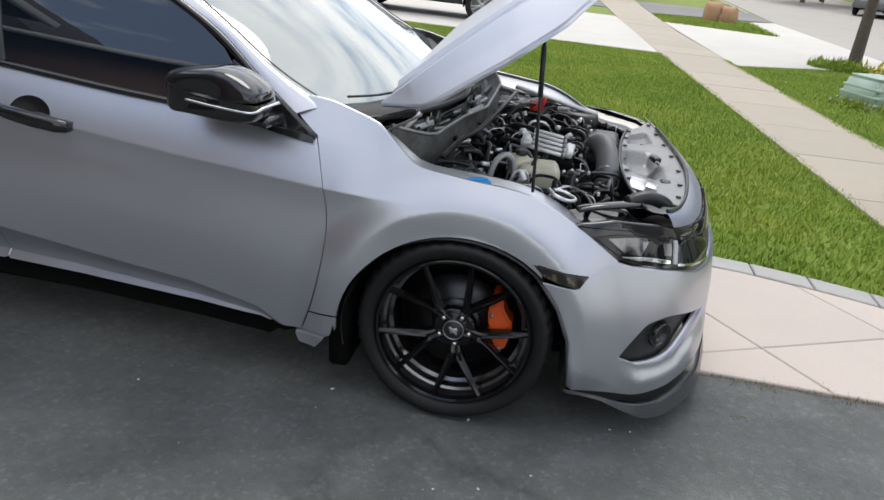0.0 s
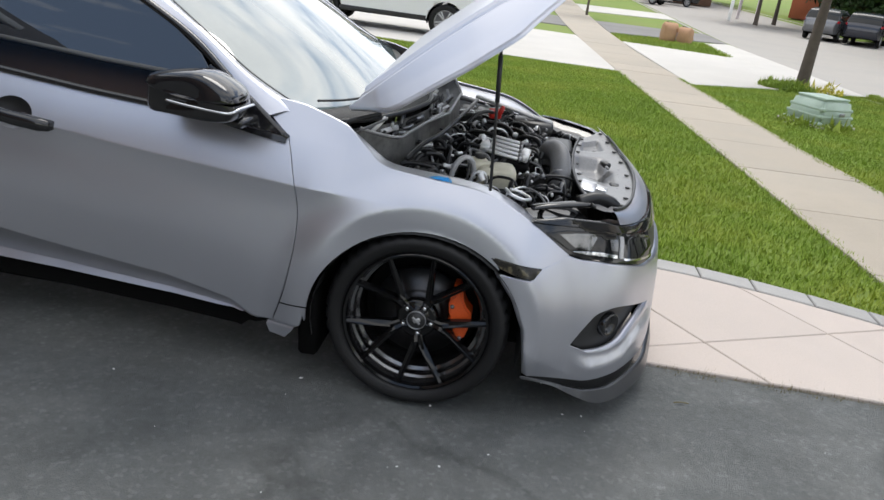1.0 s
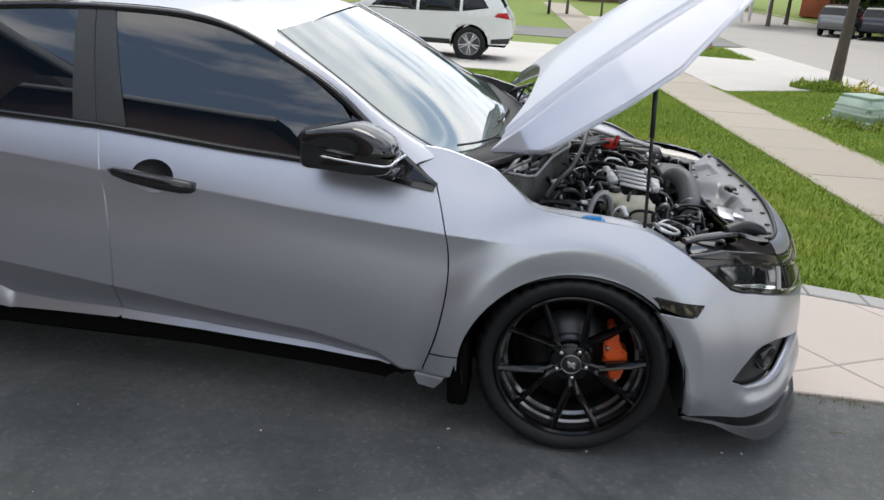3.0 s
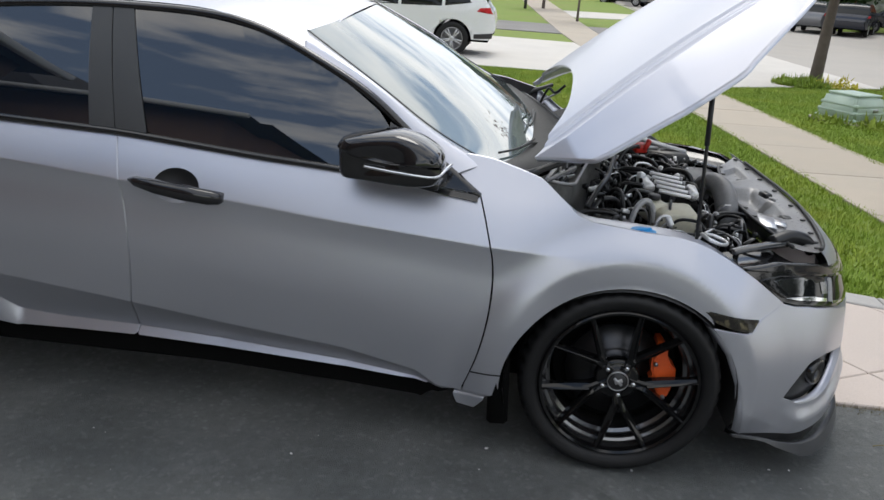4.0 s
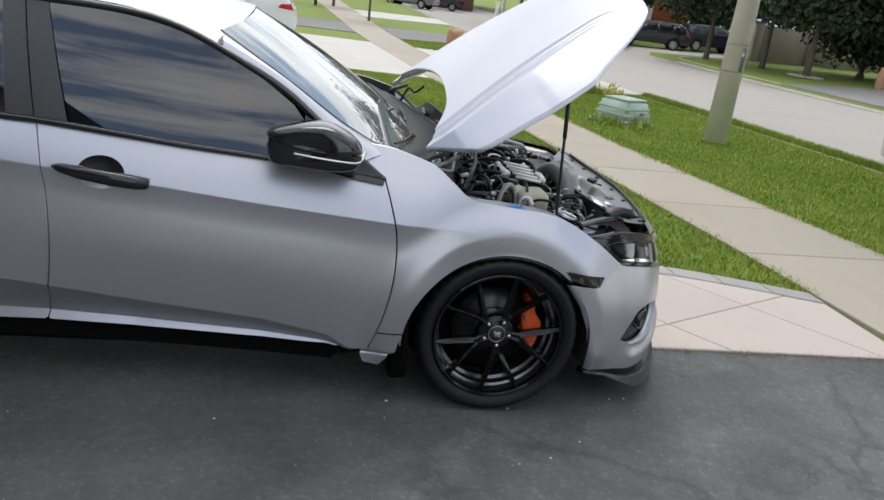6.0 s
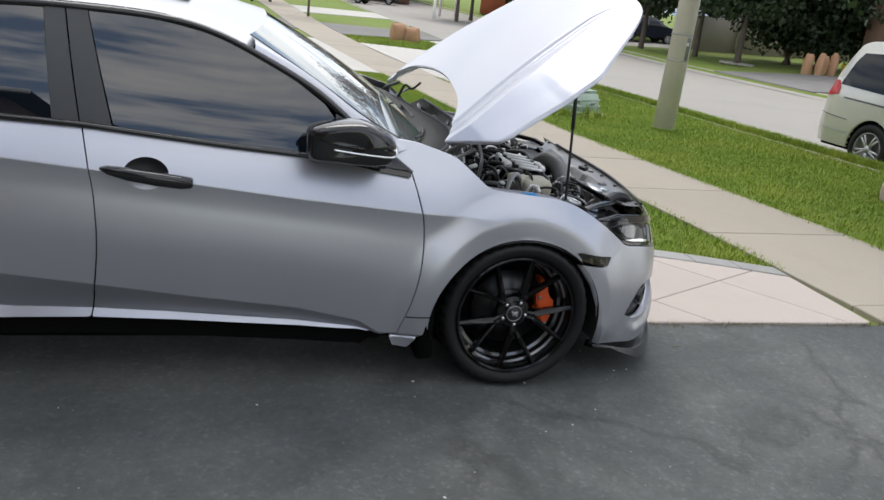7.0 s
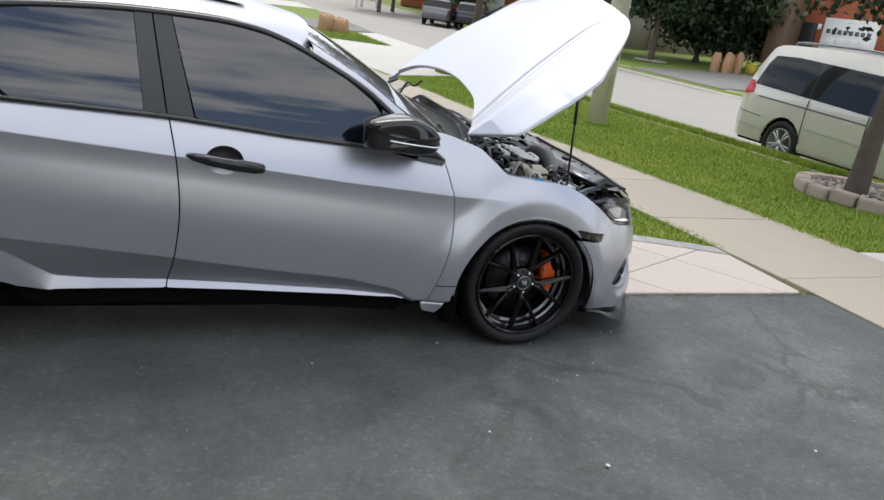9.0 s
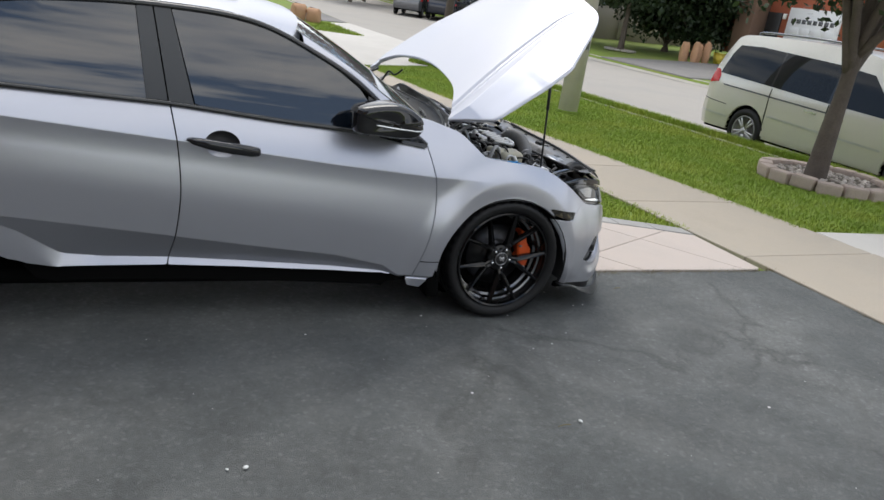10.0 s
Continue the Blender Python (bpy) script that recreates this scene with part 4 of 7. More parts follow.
upper_panel("mirror_sail", [(-0.795, 0.928), (-0.508, 0.902), (-0.704, 1.038), (-0.795, 1.085)], MIRROR_BLACK, 0.015, "black mirror mount")
side_panel("sail_foot", [(-0.74, 0.912), (-0.62, 0.892), (-0.505, 0.878), (-0.503, 0.896), (-0.62, 0.906), (-0.74, 0.917)], MIRROR_BLACK, lift=0.014, step=0.03, thick=0.008, label="black foot of the mirror mount")
for nm, lo, hi, wide in (("window_frame", -3.0, -0.50, 0.013),):
    for sgn in (0, 1):
        rail = tube([(x, (glass_side(x, z) - 0.006) if not sgn else 2 * MID - glass_side(x, z) + 0.006, z - 0.012) for x, z in frame_line if x > -2.9], 0.014, 6, 0)
        part("window_frame", rail, GLOSS_BLACK, car, "black window surround", local=False)
        strip = tube([(x, (0.085 - 0.006) if not sgn else 2 * MID - 0.079, belt(x) + 0.004) for x in np.linspace(-2.9, -0.79, 30)], 0.011, 6, 0)
        part("belt_strip", strip, GLOSS_BLACK, car, "black belt moulding", local=False)


def roof_middle(x):
    return along(x, (-3.4, -3.05, -2.7, -2.2, -1.7, -1.3, -1.0, -0.6), (1.13, 1.28, 1.370, 1.415, 1.420, 1.392, 1.335, 1.16))


def rail_z(x):
    xs, zs = [p[0] for p in frame_line], [p[1] for p in frame_line]
    return along(x, xs, zs)


def roof_place(x, v):
    z0 = rail_z(x) + 0.004
    y0 = glass_side(x, z0)
    w = abs(2 * v - 1)
    y = MID + (2 * v - 1) * (MID - y0)
    return (x - 0.082 * w ** 2.3 * smooth((x + 1.5) / 0.45), y, z0 + (roof_middle(x) - z0) * (1 - w ** 2.7))


part("roof", sheet(lines((-2.75, -1.032, 30)), lines((0, 1, 33)), roof_place, "roof", PAINT), None, car, "silver roof", local=False)
part("sunroof", sheet(lines((-1.95, -1.33, 10)), lines((0.22, 0.78, 12)), lambda x, v: tuple(Vector(roof_place(x, v)) + Vector((0, 0, 0.012))), "sunroof", TINTED), None, car, "dark glass sunroof", local=False)

PILLAR_TOP, PILLAR_LOW = Vector((-1.112, 0.320, 1.312)), Vector((-0.440, 0.195, 0.974))


def glass_edge(k):
    """The right edge of the windscreen, from its top to its foot."""
    inner = PILLAR_TOP.lerp(PILLAR_LOW, k) + Vector((0.0, -0.01, 0.006)) * math.sin(math.pi * k)
    return inner.lerp(frame_at(k), 0.52 * math.sin(math.pi * 0.85 * k))


def frame_at(k):
    x = -1.09 + k * (1.09 - 0.575)
    z = rail_z(x)
    return Vector((x, glass_side(x, z) - 0.001, z))


def windscreen(k, v):
    w = 2 * v - 1
    edge = glass_edge(k)
    mid = Vector((-1.03, MID, 1.335)).lerp(Vector((-0.335, MID, 0.930)), k) + Vector((0.010, 0, 0.016)) * math.sin(math.pi * k)
    y = MID + w * (MID - edge.y)
    f = abs(w) ** 2.3
    return (mid.x + (edge.x - mid.x) * f, y, mid.z + (edge.z - mid.z) * f)


part("windscreen", sheet(lines((0, 1, 20)), lines((0, 1, 30)), windscreen, "windscreen", WINDSHIELD), None, car, "sloping windscreen with pale sky haze in its colour", local=False)
pillar = sheet(lines((0, 1, 20)), lines((0, 1, 6)), lambda k, v: tuple(frame_at(k).lerp(glass_edge(k), v) + Vector((0.008, -0.008, 0.012)) * math.sin(math.pi * v)), "windscreen_pillar", PAINT)
both("windscreen_pillar", pillar, "silver windscreen pillar")
both("glass_seal", finish("glass_seal", tube([tuple(glass_edge(k) + Vector((0.004, 0, 0.004))) for k in np.linspace(0, 1, 20)], 0.0026, 6, 0), PILLAR_BLACK), "thin dark glass seal")

# rear end, mostly out of view
def rear_place(k, v):
    """The slope from the end of the roof down to the boot."""
    w = 2 * v - 1
    low = Vector((-3.30 + 0.06 * w * w, MID + w * (MID - 0.115), 1.045 - 0.03 * w * w))
    return tuple(Vector(roof_place(-2.75, v)).lerp(low, k) + Vector((-0.02, 0, 0.035)) * math.sin(math.pi * k))


def boot_place(k, v):
    w = 2 * v - 1
    x = along(k, (0, 0.55, 0.65, 1.0), (-3.30 + 0.06 * w * w, -3.60, -3.645, -3.66))
    z = along(k, (0, 0.55, 0.65, 1.0), (1.045 - 0.03 * w * w, 1.035 - 0.04 * w * w, 1.0 - 0.03 * w * w, 0.60))
    return (x + 0.05 * w ** 4, MID + w * (MID - 0.115), z)


part("rear_glass", sheet(lines((0, 1, 12)), lines((0.13, 0.87, 20)), rear_place, "rear_glass", TINTED), None, car, "tinted rear glass", local=False)
for v0, v1 in ((0.0, 0.13), (0.87, 1.0)):
    part("rear_roof_pillar", sheet(lines((0, 1, 12)), lines((v0, v1, 5)), rear_place, "rear_roof_pillar", PAINT), None, car, "silver rear roof pillar", local=False)
part("boot_lid", sheet(lines((0, 1, 16)), lines((0, 1, 20)), boot_place, "boot_lid", PAINT), None, car, "silver boot lid", local=False)
for s in (-1, 1):
    part("tail_lamp", box(0.06, 0.36, 0.13, (-3.65, MID + s * 0.60, 0.86), 0.025, segments=2), RED_LENS, car, "red tail lamp", local=False)
part("rear_bumper", box(0.30, 1.66, 0.42, (-3.56, MID, 0.42), 0.09, segments=4), PAINT, car, "silver rear bumper", local=False)

# dark shells inside: unlit black, added to block light and deepen the shade
part("sump_guard", box(1.92, 1.46, 0.07, (-1.36, MID, 0.190), 0.02), DEEP_BLACK, car, "black underbody tray, added to darken the ground", local=False)
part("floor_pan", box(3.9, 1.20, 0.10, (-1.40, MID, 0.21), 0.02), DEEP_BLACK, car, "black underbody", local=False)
part("cabin_lining", box(2.2, 1.40, 0.62, (-1.75, MID, 0.62), 0.05), DEEP_BLACK, car, "unlit-black filler in the cabin below the windows", local=False)
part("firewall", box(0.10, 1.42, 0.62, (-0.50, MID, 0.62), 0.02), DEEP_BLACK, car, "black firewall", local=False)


def wheel_house(wx, sgn):
    arc = [(wx + 0.372 * math.cos(a), 0.30 + 0.350 * math.sin(a)) for a in np.linspace(-0.25, math.pi + 0.25, 24)]
    def place(k, v):
        i = min(int(k), 22)
        x, z = Vector(arc[i]).lerp(Vector(arc[i + 1]), k - i)
        y = 0.022 + v * 0.36
        return (x, y if sgn > 0 else 2 * MID - y, z)
    return sheet([float(i) for i in range(24)], [0.0, 0.3, 1.0], place, "wheel_liner", ROUGH_BLACK)


for wx in (0.0, -2.74):
    for sgn in (1, -1):
        part("wheel_liner", wheel_house(wx, sgn), None, car, "black wheel liner", local=False)
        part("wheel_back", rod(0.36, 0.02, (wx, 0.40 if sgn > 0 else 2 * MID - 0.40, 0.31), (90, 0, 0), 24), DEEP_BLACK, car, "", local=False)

# wheels: outer face towards -y in their own frame
TYRE_R, RIM_R = 0.325, 0.258


def tyre_mesh():
    prof = [(RIM_R - 0.006, 0.030), (RIM_R + 0.004, 0.012), (RIM_R + 0.014, 0.003), (RIM_R + 0.034, -0.004), (RIM_R + 0.048, -0.001), (TYRE_R - 0.011, 0.012),
            (TYRE_R - 0.004, 0.022), (TYRE_R - 0.001, 0.040), (TYRE_R, 0.058), (TYRE_R - 0.008, 0.060), (TYRE_R - 0.008, 0.068), (TYRE_R, 0.070), (TYRE_R, 0.108), (TYRE_R - 0.008, 0.110), (TYRE_R - 0.008, 0.119),
            (TYRE_R, 0.121), (TYRE_R, 0.165), (TYRE_R - 0.004, 0.205), (TYRE_R - 0.02, 0.222), (RIM_R, 0.225)]
    cut = {5: 0.004, 6: 0.011, 7: 0.012, 8: 0.010}
    return finish("tyre", lathe(prof, 168, ripple=lambda k, i: -cut.get(k, 0.0) if i % 4 == 0 else 0.0), RUBBER)


def rim_mesh():
    prof = [(RIM_R - 0.002, 0.034), (RIM_R + 0.002, 0.012), (RIM_R - 0.004, 0.006), (RIM_R - 0.012, 0.010), (RIM_R - 0.014, 0.030)]
    return sharp(finish("wheel", lathe(prof, 72), WHEEL_BLACK), 40)


def barrel_mesh():
    prof = [(RIM_R - 0.014, 0.030), (RIM_R - 0.017, 0.062), (RIM_R - 0.026, 0.066), (RIM_R - 0.028, 0.098), (RIM_R - 0.040, 0.104), (RIM_R - 0.042, 0.20), (RIM_R - 0.02, 0.215)]
    return sharp(finish("barrel", lathe(prof, 72), BARREL), 30)


def spoke_mesh():
    """One arm of a forked spoke: from the fork out to the rim, with a chamfered crest."""
    bm = bmesh.new()
    rings = []
    start, end = Vector((0.094, 0.010)), Vector((math.cos(radians(18)), math.sin(radians(18)))) * (RIM_R - 0.008)
    way = (end - start).normalized()
    off = Vector((-way.y, way.x))
    for k, w, y0, y1 in ((0.0, 0.0125, 0.031, 0.070), (0.3, 0.0125, 0.025, 0.060), (0.65, 0.0105, 0.016, 0.050), (0.92, 0.0085, 0.009, 0.042), (1.0, 0.0085, 0.007, 0.036)):
        c = start.lerp(end, k)
        ring = []
        for side_w, y in ((-1.0, y1), (-1.0, y0 + 0.010), (-0.55, y0 + 0.001), (-0.35, y0), (0.05, y0 + 0.006), (1.0, y0 + 0.013), (1.0, y1)):
            p = c + off * w * side_w
            ring.append(bm.verts.new((p.x, y, p.y)))
        rings.append(ring)
    for a, b in zip(rings, rings[1:]):
        for i in range(7):
            j = (i + 1) % 7
            bm.faces.new((a[i], a[j], b[j], b[i]))
    bm.faces.new(rings[0])
    bm.faces.new(rings[-1][::-1])
    bmesh.ops.recalc_face_normals(bm, faces=bm.faces[:])
    return finish("spoke", bm, WHEEL_BLACK, False)


def web_mesh():
    """The stem of a forked spoke, with a raised spine and a notch where the arms part."""
    bm = bmesh.new()
    half = ((0.034, 0.021, 0.046), (0.060, 0.0165, 0.044), (0.084, 0.0185, 0.037), (0.112, 0.0250, 0.031))
    top = [[bm.verts.new((x, y + 0.006, -w)), bm.verts.new((x, y, -w * 0.62)), bm.verts.new((x - (0.020 if x > 0.1 else 0.0), y + (0.012 if x > 0.1 else 0.004), 0)), bm.verts.new((x, y, w * 0.62)), bm.verts.new((x, y + 0.006, w))] for x, w, y in half]
    low = [[bm.verts.new(v.co + Vector((0, 0.035, 0))) for v in row] for row in top]
    for a, b in zip(top, top[1:]):
        for i in range(4):
            bm.faces.new((a[i], a[i + 1], b[i + 1], b[i]))
    edge_top = [r[0] for r in top] + top[-1][1:] + [r[4] for r in top[-2::-1]]
    edge_low = [r[0] for r in low] + low[-1][1:] + [r[4] for r in low[-2::-1]]
    for i in range(len(edge_top) - 1):
        bm.faces.new((edge_top[i], edge_low[i], edge_low[i + 1], edge_top[i + 1]))
    bmesh.ops.recalc_face_normals(bm, faces=bm.faces[:])
    return finish("spoke_web", bm, WHEEL_BLACK, False)


WEB = web_mesh()
TYRE, RIM, SPOKE, BARREL_ME = tyre_mesh(), rim_mesh(), spoke_mesh(), barrel_mesh()
HUB = finish("hub", lathe([(0.0, 0.036), (0.030, 0.036), (0.034, 0.040), (0.036, 0.048), (0.060, 0.046), (0.072, 0.052), (0.074, 0.075), (0.0, 0.078)], 40), WHEEL_BLACK)
CAP = finish("centre_cap", lathe([(0.0, 0.033), (0.026, 0.033), (0.030, 0.037)], 32), SATIN_BLACK)
MARK = finish("cap_emblem", box(0.036, 0.003, 0.009, (0, 0.0315, 0), 0.001, (0, 40, 0), bm=box(0.014, 0.003, 0.026, (0.002, 0.0317, 0.001), 0.001, (0, 62, 0))), ALLOY_GREY)
RING = finish("cap_ring", lathe([(0.031, 0.040), (0.0315, 0.034), (0.0345, 0.034), (0.035, 0.040)], 40), STEEL)
NUT = finish("lug_nut", lathe([(0.0, 0.036), (0.006, 0.036), (0.0085, 0.039), (0.0085, 0.055)], 6), CHROME)
DISC_ME = finish("brake_disc", lathe([(0.0, 0.100), (0.075, 0.100), (0.082, 0.108), (0.090, 0.118), (0.165, 0.118), (0.165, 0.142), (0.0, 0.142)], 56), DISC)
BACK_ME = finish("backing", lathe([(0.0, 0.17), (0.205, 0.17)], 36), DEEP_BLACK)


def caliper_mesh():
    bm = bmesh.new()
    outer = [(0.112, a) for a in np.radians(np.linspace(-16, 42, 8))]
    pts = [(0.122, -8), (0.150, -21), (0.166, -24), (0.180, -17), (0.182, -6), (0.172, 0), (0.188, 6), (0.190, 14), (0.178, 20), (0.176, 30), (0.188, 38), (0.192, 47), (0.180, 51), (0.166, 48), (0.160, 41), (0.138, 40), (0.122, 32), (0.112, 18), (0.116, 8), (0.106, 0)]
    lo = [bm.verts.new((r * math.cos(radians(a)), 0.068, r * math.sin(radians(a)))) for r, a in pts]
    face = bm.faces.new(lo)
    grown = bmesh.ops.extrude_face_region(bm, geom=[face])
    for v in grown["geom"]:
        if isinstance(v, bmesh.types.BMVert):
            v.co.y += 0.07
    bmesh.ops.recalc_face_normals(bm, faces=bm.faces[:])
    rim = [e for e in bm.edges if all(v.co.y < 0.07 for v in e.verts)]
    bmesh.ops.bevel(bm, geom=rim, offset=0.007, segments=2, affect="EDGES")
    return sharp(finish("caliper", bm, CALIPER), 40)


CALIPER_ME = caliper_mesh()
BOLT = finish("caliper_bolt", rod(0.007, 0.014, (0, 0.074, 0), (90, 0, 0), 8), STEEL)


def wheel(wx, right, turn):
    at = pose(wx, 0.022, TYRE_R - 0.004) if right else pose(wx, 2 * MID - 0.022, TYRE_R - 0.004, 0, 0, 180)
    w = part("wheel", RIM, None, car, "gloss black alloy wheel with five forked spokes", local=False, at=at)
    part("tyre", TYRE, None, w, "black low-profile tyre")
    for i in range(5):
        part("spoke_web", WEB, None, w, at=pose(0, 0, 0, 0, turn + 72 * i, 0))
    for i in range(10):
        a = turn + 72 * (i // 2)
        m = pose(0, 0, 0, 0, a, 0) @ (pose(0, 0, 0) if i % 2 else Matrix.Diagonal((1, 1, -1, 1)))
        part("spoke", SPOKE, None, w, at=m)
    part("barrel", BARREL_ME, None, w, "dark polished rim barrel")
    part("hub", HUB, None, w)
    part("centre_cap", CAP, None, w, "dark centre cap")
    part("cap_emblem", MARK, None, w, "small bright emblem")
    part("cap_ring", RING, None, w, "thin grey ring")
    for i in range(5):
        a = radians(turn + 72 * i)
        part("lug_nut", NUT, None, w, "bright lug nut", at=Matrix.Translation((0.052 * math.cos(a), 0, -0.052 * math.sin(a))))
    part("brake_disc", DISC_ME, None, w, "grey brake disc")
    part("backing", BACK_ME, None, w)
    c = part("caliper", CALIPER_ME, None, w, "orange brake caliper")
    for r, a in ((0.178, 45), (0.165, -19), (0.132, 28)):
        part("caliper_bolt", BOLT, None, c, at=Matrix.Translation((r * math.cos(radians(a)), 0, r * math.sin(radians(a)))))


for wx in (0.0, -2.74):
    for right in (True, False):
        wheel(wx, right, 9.0)

# mud flap, mirror, handles
both("wing_seam", finish("wing_seam", tube([(x, flank(x, 0.327) - 0.0005, 0.327 + 0.02 * (x + 0.43)) for x in np.linspace(-0.478, -0.378, 8)], 0.0022, 6, 0), DEEP_BLACK), "fine panel seam")
flap = box(0.070, 0.20, 0.25, (-0.382, 0.135, 0.245), 0.012, (0, -3, 0))
part("mud_flap", flap, DEEP_BLACK, car, "black mud flap", local=False)


MIRROR_MID = Vector((-0.752, 0.0, 1.018))
MIRROR_CAP = spline([(-0.165, 0.026), (-0.153, 0.044), (-0.131, 0.055), (-0.071, 0.070), (0.0, 0.080), (0.032, 0.079), (0.064, 0.071), (0.096, 0.057), (0.129, 0.037), (0.146, 0.018), (0.150, 0.002)], 3) \
    + spline([(0.132, -0.003), (0.076, -0.006), (0.012, -0.006), (-0.084, 0.001), (-0.141, 0.013)], 3)
MIRROR_BASE = spline([(-0.160, 0.020), (-0.141, 0.010), (-0.084, -0.002), (0.012, -0.009), (0.076, -0.009), (0.132, -0.006)], 3) \
    + spline([(0.150, -0.008), (0.152, -0.028), (0.138, -0.050), (0.118, -0.064), (0.048, -0.073), (-0.082, -0.067), (-0.150, -0.062), (-0.158, -0.02)], 3)


def mirror_half(ring, y_root, y_end):
    """A smooth shell lofted from the door outwards and rounded off at its end."""
    bm = bmesh.new()
    loops = []
    for k, s in ((0, 0.50), (0.10, 0.80), (0.3, 0.96), (0.58, 1.0), (0.76, 0.985), (0.88, 0.95), (0.95, 0.89), (0.985, 0.80), (1.0, 0.66), (1.004, 0.4), (1.005, 0.15)):
        loops.append([bm.verts.new((MIRROR_MID.x + x * s + 0.035 * (1 - s), y_root + (y_end - y_root) * k - 0.08 * x * min(k, 0.9), MIRROR_MID.z + z * s)) for x, z in ring])
    for p, q in zip(loops, loops[1:]):
        for i in range(len(ring)):
            j = (i + 1) % len(ring)
            bm.faces.new((p[i], p[j], q[j], q[i]))
    bm.faces.new(loops[-1])
    bm.faces.new(loops[0][::-1])
    bmesh.ops.recalc_face_normals(bm, faces=bm.faces[:])
    return bm


mirror = both("door_mirror", sharp(finish("door_mirror", mirror_half(MIRROR_CAP, 0.07, -0.125), MIRROR_BLACK), 42), "gloss black door mirror", left=False)
part("mirror_base", sharp(finish("mirror_base", mirror_half(MIRROR_BASE, 0.07, -0.120), GLOSS_BLACK), 42), None, mirror, "gloss black lower mirror housing")
foot = box(0.15, 0.13, 0.030, (-0.685, 0.045, 0.943), 0.012, (0, 5, -8), segments=2)
part("mirror_foot", foot, GLOSS_BLACK, mirror, "black mirror foot")
blade = tube([(MIRROR_MID.x + x, y, MIRROR_MID.z + z) for x, y, z in ((-0.075, -0.118, -0.016), (0.0, -0.126, -0.022), (0.07, -0.130, -0.026), (0.120, -0.128, -0.028), (0.140, -0.116, -0.024), (0.152, -0.080, -0.016), (0.165, -0.01, -0.014))], 0.0050, 6)
part("indicator_strip", blade, CHROME, mirror, "bright indicator strip")

for right in (True, False):
    def flip(bm):
        if not right:
            bmesh.ops.transform(bm, matrix=Matrix.Translation((0, 2 * MID, 0)) @ Matrix.Diagonal((1, -1, 1, 1)), verts=bm.verts[:])
            bmesh.ops.reverse_faces(bm, faces=bm.faces[:])
        return bm
    for hx, hz in ((-1.437, 0.843), (-2.50, 0.915)):
        bar, loops = bmesh.new(), []
        for dx, dz, h, y in ((-0.150, 0.017, 0.004, 0.004), (-0.125, 0.014, 0.014, -0.012), (-0.06, 0.006, 0.021, -0.024), (0.03, -0.004, 0.023, -0.029), (0.11, -0.013, 0.022, -0.024), (0.142, -0.016, 0.018, -0.014), (0.150, -0.016, 0.013, -0.006)):
            loops.append([bar.verts.new((hx + dx, y + v, hz + dz + w * h)) for v, w in ((0.030, 1.0), (0.010, 1.0), (0.002, 0.72), (0.0, 0.1), (0.003, -0.75), (0.012, -1.0), (0.030, -1.0))])
        for p, q in zip(loops, loops[1:]):
            for i in range(6):
                bar.faces.new((p[i], p[i + 1], q[i + 1], q[i]))
        bar.faces.new(loops[0])
        bar.faces.new(loops[-1][::-1])
        bmesh.ops.recalc_face_normals(bar, faces=bar.faces[:])
        part("door_handle", flip(bar), MIRROR_BLACK, car, "black door handle", local=False)
        if hx < -2:
            continue
        # one silver scoop in two colours: black paints the shade under its upper rim
        for nm, a0, a1, mat, lab in (("handle_cup", math.pi, 2 * math.pi, PAINT, "silver lower half of the scooped recess"), ("cup_shade", 0.0, math.pi, SATIN_BLACK, "upper half of the recess, its shade painted black")):
            def scoop(r, a):
                x, z = -1.442 + 0.077 * r * math.cos(a), 0.846 + 0.058 * r * math.sin(a)
                return (x, flank(x, z) + 0.003 + 0.030 * (1 - r * r), z)
            dish = sheet(lines((0.02, 1.0, 10)), [float(a) for a in np.linspace(a0, a1, 21)], scoop, nm, mat)
            part(nm, dish if right else mirrored(dish, MID), None, car, lab, local=False)

# ---- bonnet and engine bay ----
HOOD_AT, HOOD_TILT = Vector((-0.332, 0.0, 0.984)), radians(37)
HOOD_U = Vector((math.cos(HOOD_TILT), 0, math.sin(HOOD_TILT)))
HOOD_N = Vector((-math.sin(HOOD_TILT), 0, math.cos(HOOD_TILT)))


def hood_crease(u):
    return 0.315 + 0.185 * (u - 0.14)


def fold_width(u):
    """The flat strip outside the crease narrows towards the nose."""
    return along(u, (0.0, 0.12, 0.5, 0.8, 1.0), (0.055, 0.10, 0.10, 0.055, 0.02))


def hood_height(u, y):
    """A bowed middle that stands proud of two fine steps, then a flat strip and a steep outer facet."""
    w = min(y, 2 * MID - y)
    crease, wide = hood_crease(u), fold_width(u)
    fade = 1 - smooth((u - 0.80) / 0.25)
    long_bow = 0.030 * math.sin(math.pi * min(max(u, 0.0), 1.1) / 1.1)
    f = min((MID - w) / max(MID - crease, 0.05), 1.0)
    high = long_bow + 0.030 * fade + (0.050 - 0.030 * fade) * (1 - f * f)
    if w >= crease:
        return high
    high -= 0.013 * fade * smooth((crease - w) / 0.009) + 0.007 * fade * smooth((crease - 0.024 * (wide / 0.1) - w) / 0.008)
    out = crease - wide - w
    if out <= 0:
        return high
    return high - out * along(u, (0.0, 0.16, 0.28, 0.45, 0.63, 0.85, 0.97, 1.06), (0.56, 0.51, 0.50, 0.465, 0.36, 0.22, 0.10, 0.06))


def hood_place(u, y, lift=0.0):
    return tuple(HOOD_AT + HOOD_U * u + HOOD_N * (hood_height(u, y) + lift) + Vector((0, y, 0)))


